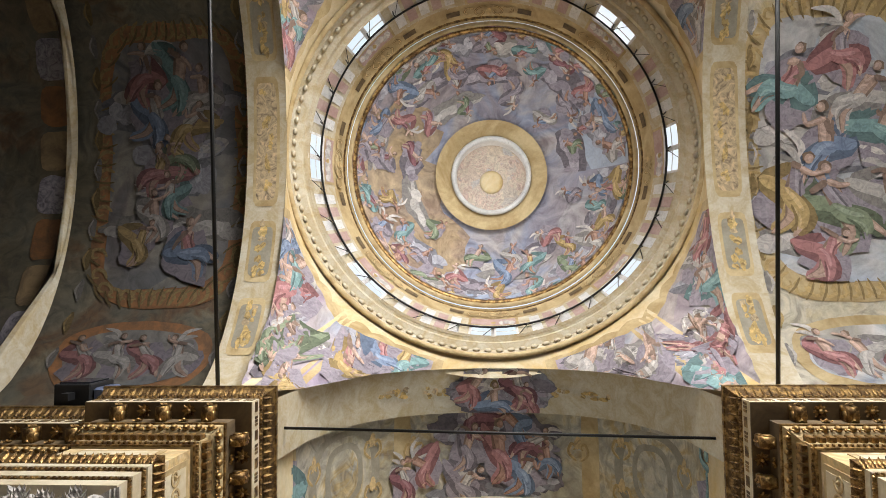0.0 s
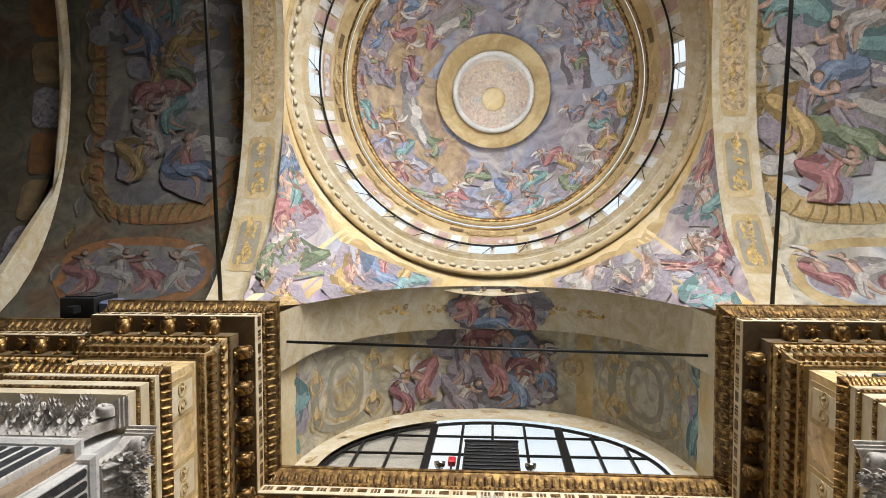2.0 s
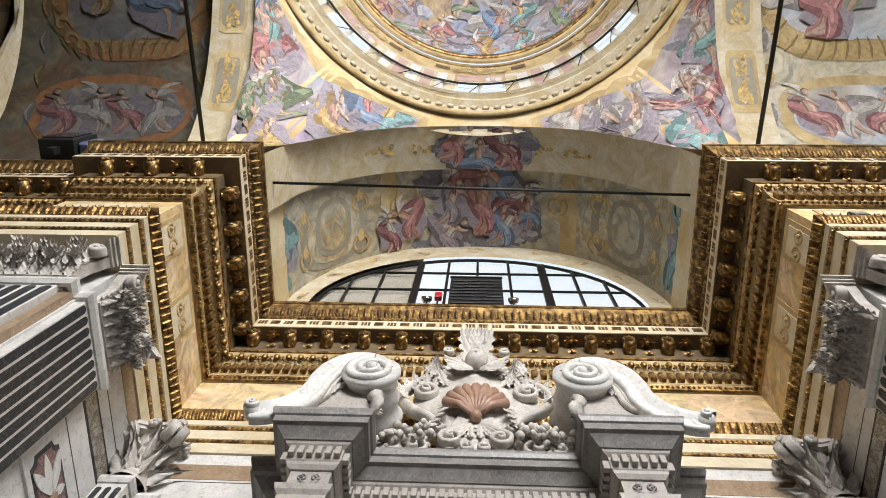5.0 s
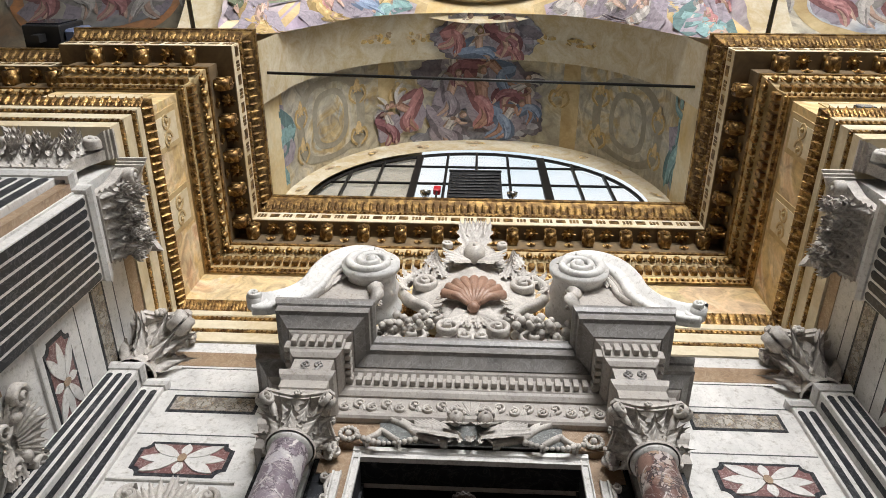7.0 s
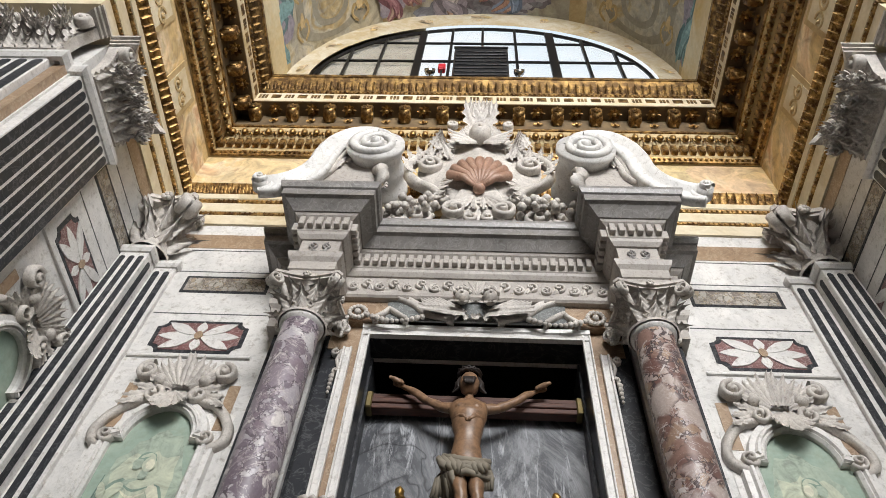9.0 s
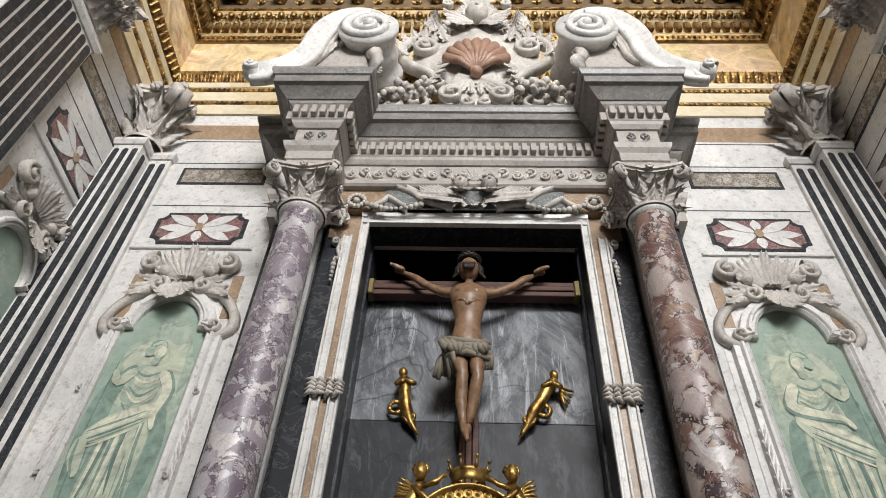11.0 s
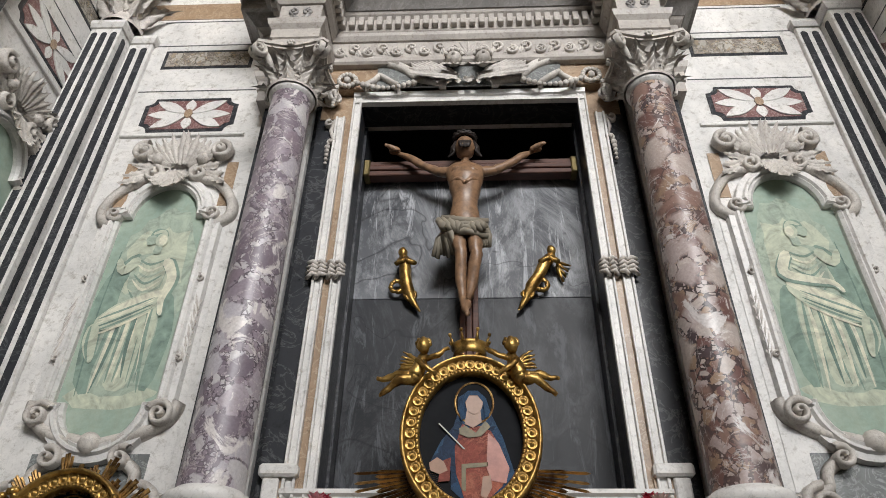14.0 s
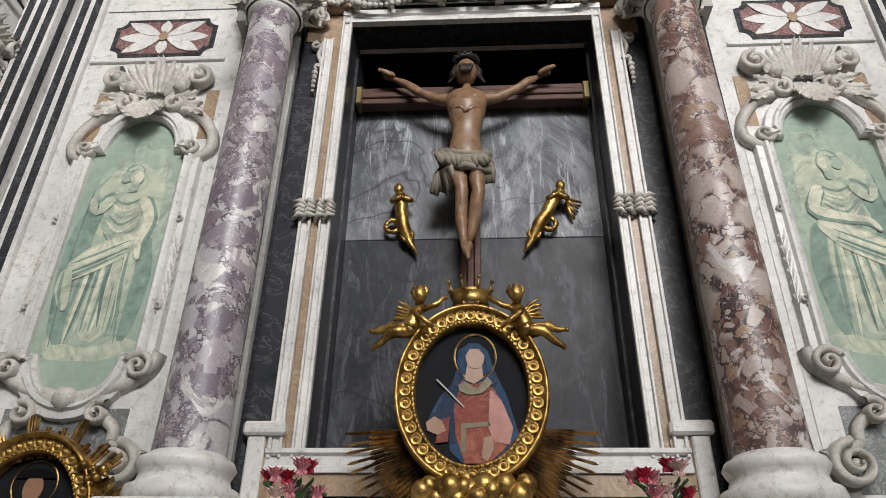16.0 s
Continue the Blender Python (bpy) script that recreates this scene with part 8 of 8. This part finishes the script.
# side arches and vaults
for s, nm in ((-1, "left"), (1, "right")):
    def soff(u, v, sgn=s):
        y = YC + 5.3 * (2 * u - 1)
        return (sgn * (4.3 + 0.85 * v), y, side_z(y) + 0.02 * v)

    def vault(u, v, sgn=s):
        y = YC + 5.5 * (2 * u - 1)
        return (sgn * (5.1 + 7.9 * v), y, side_z(YC + (y - YC) * 0.96) + 0.3)

    for cu, ru in ((0.5, 0.13), (0.72, 0.06), (0.28, 0.06), (0.86, 0.05), (0.14, 0.05)):
        ceiling_paint("arch_panel", patch(soff, cu, 0.5, ru, 0.33, 0.008, 0, 0, 40, 4, 8.0), M_OCHRE, "ochre panel on the arch soffit", "structure")
        ceiling_paint("arch_panel", patch(soff, cu, 0.5, ru - 0.012, 0.26, 0.013, 0, 0, 40, 4, 8.0), M_PAINTGREY if ru < 0.1 else M_SCROLLWORK, "painted field on the arch soffit", "structure")
        sp = [(cu + (j - 2) * ru * 0.36, 0.5, 0.012, 0.13) for j in range(5)]
        ceiling_paint("arch_scrollwork", crowd(soff, sp, 0.016, int(cu * 100), 12), M_SCROLLWORK, "ochre scrollwork painted on the arch")
    # the left vault takes the darkened paints that hold its shade
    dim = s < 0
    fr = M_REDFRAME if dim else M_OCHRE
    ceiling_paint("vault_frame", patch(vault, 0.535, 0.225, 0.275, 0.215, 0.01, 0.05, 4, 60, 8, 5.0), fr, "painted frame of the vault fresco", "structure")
    ceiling_paint("vault_fresco", patch(vault, 0.535, 0.225, 0.245, 0.175, 0.02, 0.07, 5, 60, 10, 5.0), M_VAULTL_SHADED if dim else M_VAULTR, "vault fresco of figures on clouds", "structure")
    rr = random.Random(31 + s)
    tones = LEFT_SHADED_TONES if dim else FRESCO_TONES
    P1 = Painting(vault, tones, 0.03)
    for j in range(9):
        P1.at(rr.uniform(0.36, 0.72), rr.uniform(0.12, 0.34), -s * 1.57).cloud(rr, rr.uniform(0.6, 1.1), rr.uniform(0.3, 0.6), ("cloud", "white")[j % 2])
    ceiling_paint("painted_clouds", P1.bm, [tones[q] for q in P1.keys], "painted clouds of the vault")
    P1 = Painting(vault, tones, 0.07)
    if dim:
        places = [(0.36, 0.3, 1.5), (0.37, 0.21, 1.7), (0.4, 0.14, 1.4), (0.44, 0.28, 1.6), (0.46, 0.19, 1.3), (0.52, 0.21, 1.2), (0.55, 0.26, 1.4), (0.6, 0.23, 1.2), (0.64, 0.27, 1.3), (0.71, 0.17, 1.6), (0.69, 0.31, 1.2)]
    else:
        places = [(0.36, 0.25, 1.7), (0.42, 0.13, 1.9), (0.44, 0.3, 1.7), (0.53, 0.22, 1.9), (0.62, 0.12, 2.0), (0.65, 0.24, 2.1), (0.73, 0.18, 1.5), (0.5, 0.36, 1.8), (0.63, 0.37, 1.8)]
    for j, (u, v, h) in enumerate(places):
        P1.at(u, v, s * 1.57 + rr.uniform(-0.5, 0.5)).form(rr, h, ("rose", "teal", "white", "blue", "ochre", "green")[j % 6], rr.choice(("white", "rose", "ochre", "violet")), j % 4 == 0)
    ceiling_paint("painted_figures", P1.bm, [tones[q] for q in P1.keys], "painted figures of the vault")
    # scrolled border and stucco-like ornaments painted round the fresco
    P1 = Painting(vault, tones, 0.03)
    for j in range(46):
        a = math.tau * j / 46
        c, q = math.cos(a), math.sin(a)
        sup = (abs(c) ** 5 + abs(q) ** 5) ** -0.2
        P1.at(0.535 + 0.26 * c * sup, 0.225 + 0.195 * q * sup, a)
        P1.stroke([(-0.2, -0.08, 0.05), (0.0, -0.14, 0.08), (0.16, -0.02, 0.07), (0.05, 0.1, 0.06), (-0.05, 0.02, 0.03)], "ochre")
        P1.stroke([(-0.22, 0.14, 0.03), (0.0, 0.17, 0.05), (0.22, 0.14, 0.03)], "ochre_dark")
    for j in range(14):
        for cv in (0.03, 0.44):
            P1.at(0.12 + 0.06 * j, cv)
            P1.stroke([(-0.25, 0, 0.12), (0.25, 0, 0.12)], "white_dark" if j % 2 else "ochre_dark")
            P1.stroke([(-0.2, 0.02, 0.03), (0.0, 0.1, 0.05), (0.2, 0.02, 0.03)], "white" if j % 2 else "ochre")
    ceiling_paint("vault_ornament", P1.bm, [tones[q] for q in P1.keys], "scrolled ornament painted on the vault")
    for cv, w in ((0.512, 0.016),):
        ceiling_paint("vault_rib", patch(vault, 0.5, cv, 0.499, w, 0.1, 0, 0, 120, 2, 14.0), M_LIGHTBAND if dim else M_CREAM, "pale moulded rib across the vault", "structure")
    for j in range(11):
        ceiling_paint("vault_band", patch(vault, 0.05 + 0.09 * j, 0.565, 0.04, 0.045, 0.02, 0.1, j, 24, 3, 4.0), (M_FIGS_SHADED, M_REDFRAME, M_UMBER)[j % 3] if dim else (M_OCHRE, M_PAINTGREY, M_CREAM)[j % 3], "blue and gold painted band on the vault", "structure")
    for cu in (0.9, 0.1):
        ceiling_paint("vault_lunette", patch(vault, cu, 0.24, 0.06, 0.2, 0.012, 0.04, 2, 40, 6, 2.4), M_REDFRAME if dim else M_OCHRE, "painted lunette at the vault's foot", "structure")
        ceiling_paint("vault_lunette", patch(vault, cu, 0.24, 0.045, 0.165, 0.02, 0.06, 3, 40, 6, 2.4), M_VAULTL_SHADED if dim else M_VAULTR, "painted scene in the vault's lunette", "structure")
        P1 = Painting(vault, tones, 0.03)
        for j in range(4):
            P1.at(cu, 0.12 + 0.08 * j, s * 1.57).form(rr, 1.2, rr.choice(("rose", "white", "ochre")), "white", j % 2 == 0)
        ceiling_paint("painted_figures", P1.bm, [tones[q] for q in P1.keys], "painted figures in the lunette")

# chapel vault: painted architecture and a dark cloud of winged children
for cu in (0.2, 0.8):
    for ru, rv, mat, off in ((0.085, 0.42, M_PAINTGREY, 0.01), (0.066, 0.36, M_ARCH, 0.016), (0.045, 0.3, M_PAINTGREY, 0.022), (0.034, 0.24, M_ARCH, 0.028)):
        ceiling_paint("painted_niche", patch(vault_pt, cu, 0.5, ru, rv, off, 0.03, 3, 40, 6, 2.6), mat, "painted niche on the chapel vault", "structure")
for cu, w in ((0.335, 0.018), (0.665, 0.018), (0.07, 0.014), (0.93, 0.014)):
    ceiling_paint("painted_rib", patch(vault_pt, cu, 0.5, w, 0.49, 0.014, 0, 0, 32, 4, 10.0), M_OCHRE, "ochre painted rib on the chapel vault", "structure")
rr = random.Random(77)
for fn, spots, nm in ((vault_pt, [(0.44, 0.2, 0.6, 0.35), (0.5, 0.15, 0.8, 0.4), (0.55, 0.3, 0.7, 0.4), (0.49, 0.5, 0.9, 0.5), (0.55, 0.55, 0.6, 0.4), (0.46, 0.92, 0.75, 0.32), (0.52, 0.86, 0.8, 0.35), (0.42, 0.95, 0.4, 0.22), (0.57, 0.75, 0.5, 0.3)], "vault"),
                      (front_soffit, [(0.42, 0.5, 0.5, 0.3), (0.5, 0.4, 0.9, 0.4), (0.58, 0.5, 0.7, 0.4), (0.63, 0.45, 0.4, 0.35), (0.5, 0.75, 0.9, 0.35)], "arch")):
    P1 = Painting(fn, SHADE_TONES, 0.02)
    for j, (u, v, w, h) in enumerate(spots):
        P1.at(u, v, math.pi)
        P1.blob(0, 0, w, h, "cloud_dark" if j % 2 else "violet_dark", 0.35, 0, j, 30)
    for u, v, w, h in spots:
        P1.at(u, v, math.pi)
        for q in range(6):
            P1.blob(w * rr.uniform(-0.7, 0.7), -h * rr.uniform(0.1, 0.8), w * 0.3, h * 0.24, ("cloud_dark", "violet", "cloud")[q % 3], 0.3, 0, q, 14)
    ceiling_paint("painted_cloud", P1.bm, [SHADE_TONES[q] for q in P1.keys], "dark painted cloud on the " + nm)
P1 = Painting(vault_pt, SHADE_TONES, 0.06)
for j, (u, v, h) in enumerate(((0.47, 0.12, 1.15), (0.53, 0.2, 1.1), (0.46, 0.45, 1.2), (0.505, 0.5, 1.5), (0.55, 0.4, 1.1), (0.535, 0.7, 1.3), (0.45, 0.85, 1.25), (0.385, 0.6, 1.1), (0.34, 0.75, 1.0), (0.58, 0.55, 0.9))):
    P1.at(u, v, math.pi + rr.uniform(-0.7, 0.7)).form(rr, h, ("wine", "blue", "violet", "rose")[j % 4], "white", True, ("skin", "ruddy")[j % 2])
ceiling_paint("painted_figures", P1.bm, [SHADE_TONES[q] for q in P1.keys], "painted winged children on the cloud")
P1 = Painting(front_soffit, SHADE_TONES, 0.06)
for j, (u, v, h) in enumerate(((0.43, 0.45, 1.1), (0.57, 0.45, 1.15), (0.5, 0.8, 1.0), (0.6, 0.75, 0.9))):
    P1.at(u, v, math.pi + rr.uniform(-0.6, 0.6)).form(rr, h, ("rose", "wine", "blue")[j % 3], "white", True)
P1.at(0.5, 0.4, math.pi)
P1.stroke([(-0.24, 0.0, 0.36), (0.24, 0.0, 0.36)], "white")
P1.blob(0, 0, 0.1, 0.14, "ochre_dark", 0.1)
ceiling_paint("painted_figures", P1.bm, [SHADE_TONES[q] for q in P1.keys], "painted winged children holding a cloth on the arch")
# scrolls, garlands and seated forms painted on the vault's sides
P1 = Painting(vault_pt, SHADE_TONES, 0.035)
for q in (-1, 1):
    for cu, cv in ((0.13, 0.35), (0.13, 0.7), (0.27, 0.3), (0.27, 0.75), (0.36, 0.4)):
        P1.at(0.5 + q * (0.5 - cu), cv, math.pi)
        for d in (-1, 1):
            P1.stroke([(d * 0.05, -0.25, 0.05), (d * 0.22, -0.1, 0.07), (d * 0.16, 0.1, 0.07), (d * 0.04, 0.04, 0.05), (d * 0.12, -0.02, 0.03)], "ochre")
            P1.stroke([(d * 0.06, -0.22, 0.02), (d * 0.2, -0.08, 0.025), (d * 0.14, 0.08, 0.02)], "ochre_light")
        P1.blob(0, 0.12, 0.09, 0.13, "ochre_light", 0.3, 0, cu)
    P1.at(0.5 + q * 0.43, 0.5, math.pi)
    P1.form(rr, 1.9, "teal", "teal", False, "teal")
ceiling_paint("vault_ornament", P1.bm, [SHADE_TONES[q] for q in P1.keys], "painted scrolls and seated teal forms on the chapel vault")
for cu in (0.2, 0.32, 0.68, 0.8):
    ceiling_paint("arch_scrollwork", crowd(front_soffit, [(cu + 0.03 * (j - 1), 0.5, 0.014, 0.1) for j in range(3)], 0.014, int(cu * 50), 12), M_SCROLLWORK, "ochre scrollwork painted on the arch")
for k in range(9):
    u = 0.06 + 0.11 * k
    ceiling_paint("arch_scrollwork", crowd(lun_wall, [(u, 0.45, 0.012, 0.16)], 0.012, k, 14), M_SCROLLWORK, "ochre ornaments on the lunette band")

# ---- lunette window ----
win = thing("window_1", (0, 0, 0), "arched lunette window with black iron glazing bars", "window", "", "structure")


def arc_top(x, r=3.08):
    return ZC + math.sqrt(max(0.0, r * r - x * x))


for x, w in ((-2.55, 0.02), (-1.95, 0.02), (-1.22, 0.07), (-0.62, 0.025), (0.0, 0.025), (0.66, 0.025), (1.36, 0.08), (1.98, 0.025), (2.55, 0.025)):
    part("bar", boxed(x - w, x + w, 4.52, 4.58, TOP, arc_top(x)), M_IRON, win)
for z in (13.55, 14.55, 15.6):
    hw = math.sqrt(max(0.01, 3.08 ** 2 - (z - ZC) ** 2))
    part("bar", boxed(-hw, hw, 4.53, 4.57, z - 0.022, z + 0.022), M_IRON, win)
pts = [(-3.06 * math.cos(math.pi * k / 40), 4.55, ZC + 3.06 * math.sin(math.pi * k / 40)) for k in range(41)]
part("frame", tube(bmesh.new(), pts, 0.035, 6), M_IRON, win, "black arched iron frame")
gl = bmesh.new()
arcp = [(-3.04 * math.cos(math.pi * k / 30), ZC + 3.04 * math.sin(math.pi * k / 30)) for k in range(31)]
prism(gl, [(-3.04, TOP)] + arcp + [(3.04, TOP)], 4.6, 4.606)
g = part("pane", gl, M_GLASS, win, "old clear glass")
g.visible_shadow = False
part("blind_panel", prism(bmesh.new(), [(-1.24, TOP), (-1.24, 17.4), (-3.55, 17.4), (-3.55, TOP)], 4.64, 4.68), M_PAINTGREY, win, "plastered blind part of the lunette")
sky = structure(part("backdrop_lunette", boxed(-6, 6, 6.0, 6.1, 11, 27), M_SKYGLOW), "bright cloudy daylight beyond the lunette", "sky")
bd = lathe(bmesh.new(), [(4.45, 17.32), (4.32, 18.5), (3.8, 19.12), (3.45, 19.3)], 64, (0, YC, 0))
structure(part("backdrop_drum", bd, M_SKYGLOW), "bright daylight beyond the drum windows", "sky")

# ---- tie rods, loudspeaker and floodlights ----
for nm, a, b, r in (("tie_rod", (-3.62, 2.13, 12.9), (3.62, 2.28, 12.9), 0.024), ("tie_rod", (-4.5, 1.95, 12.9), (-4.83, -8.1, 12.9), 0.036), ("tie_rod", (4.36, 1.95, 12.9), (4.75, -8.1, 12.9), 0.036)):
    ob = part(nm, tube(bmesh.new(), [a, b], r, 8), M_IRON, None, "", True)
    tagged(ob, "black wrought iron tie rod across the arch", "tie rod", "iron tie rods")
spk = thing("loudspeaker", (-0.02, 4.1, TOP), "black louvred floodlight box standing on the cornice", "floodlight")
part("case", boxed(-0.46, 0.46, -0.1, 0.3, 0.0, 1.62, bevel=0.02), M_CASE, spk)
for k in range(9):
    part("louvre", boxed(-0.43, 0.43, -0.125, -0.1, 0.12 + 0.16 * k, 0.2 + 0.16 * k, bevel=0.006), M_CASE, spk)
part("rim", boxed(-0.47, 0.47, -0.13, -0.09, 1.6, 1.64), plain("grey_metal", (0.12, 0.12, 0.12), 0.4, 0.8), spk)
for x in (-0.84, 0.6):
    lamp = thing("spot_lamp", (x, 4.05, TOP), "small chromed spot lamp clamped on the cornice", "lamp", "spot lamps")
    part("stem", tube(bmesh.new(), [(0, 0, 0), (0, 0, 0.46)], 0.015, 6), M_CHROME, lamp)
    part("head", lathe(bmesh.new(), [(0.0, -0.06), (0.05, -0.05), (0.085, 0.0), (0.09, 0.06), (0.07, 0.06)], 16, (0, -0.02, 0.5), 1.0, Matrix.Rotation(radians(60), 3, "X")), M_CHROME, lamp, "", True)
    part("lens", lathe(bmesh.new(), [(0.0, 0.05), (0.07, 0.05)], 16, (0, -0.02, 0.5), 1.0, Matrix.Rotation(radians(60), 3, "X")), M_CASE, lamp)
red = thing("red_lamp", (-0.66, 4.05, TOP), "small red plastic lamp on a black stem on the cornice", "lamp")
part("stem", tube(bmesh.new(), [(0, 0, 0), (0, 0, 0.66)], 0.02, 6), M_CASE, red)
part("head", boxed(-0.06, 0.06, -0.05, 0.05, 0.64, 0.86, bevel=0.015), plain("red_plastic", (0.5, 0.02, 0.03), 0.4), red)
fld = thing("floodlight", (-6.6, 1.52, TOP), "black floodlight with blue-grey side on the cornice", "floodlight")
fld.scale = (1.25, 1.1, 1.6)
bm = boxed(-0.24, 0.24, -0.16, 0.16, 0.12, 0.56, bevel=0.015)
part("case", bm, M_CASE, fld)
part("face", boxed(-0.2, 0.2, -0.18, -0.16, 0.17, 0.51), plain("dark_glass", (0.02, 0.022, 0.03), 0.1), fld)
part("side_plate", boxed(0.24, 0.4, -0.1, 0.14, 0.16, 0.5, bevel=0.03), plain("blue_grey_metal", (0.12, 0.15, 0.24), 0.4), fld)
part("bracket", boxed(-0.05, 0.05, -0.05, 0.05, 0.0, 0.13), M_CASE, fld)
lamp = thing("spot_lamp", (-5.95, 1.5, TOP), "small white ball spot lamp on the cornice", "lamp", "spot lamps")
part("stem", tube(bmesh.new(), [(0, 0, 0), (0, 0, 0.14)], 0.015, 6), M_CHROME, lamp)
part("head", ball(bmesh.new(), (0, 0, 0.2), 0.075, 12), M_CHROME, lamp, "", True)
fl2 = thing("floodlight", (4.2, 1.8, 9.26), "small black floodlight on the architrave ledge", "floodlight")
part("case", boxed(-0.1, 0.1, -0.05, 0.06, 0.06, 0.2, bevel=0.01), M_CASE, fl2)
part("face", boxed(-0.08, 0.08, -0.056, -0.05, 0.075, 0.185), plain("pale_glass", (0.3, 0.3, 0.28), 0.2), fl2)
part("bracket", boxed(-0.012, 0.012, -0.012, 0.012, 0.0, 0.07), M_CASE, fl2)
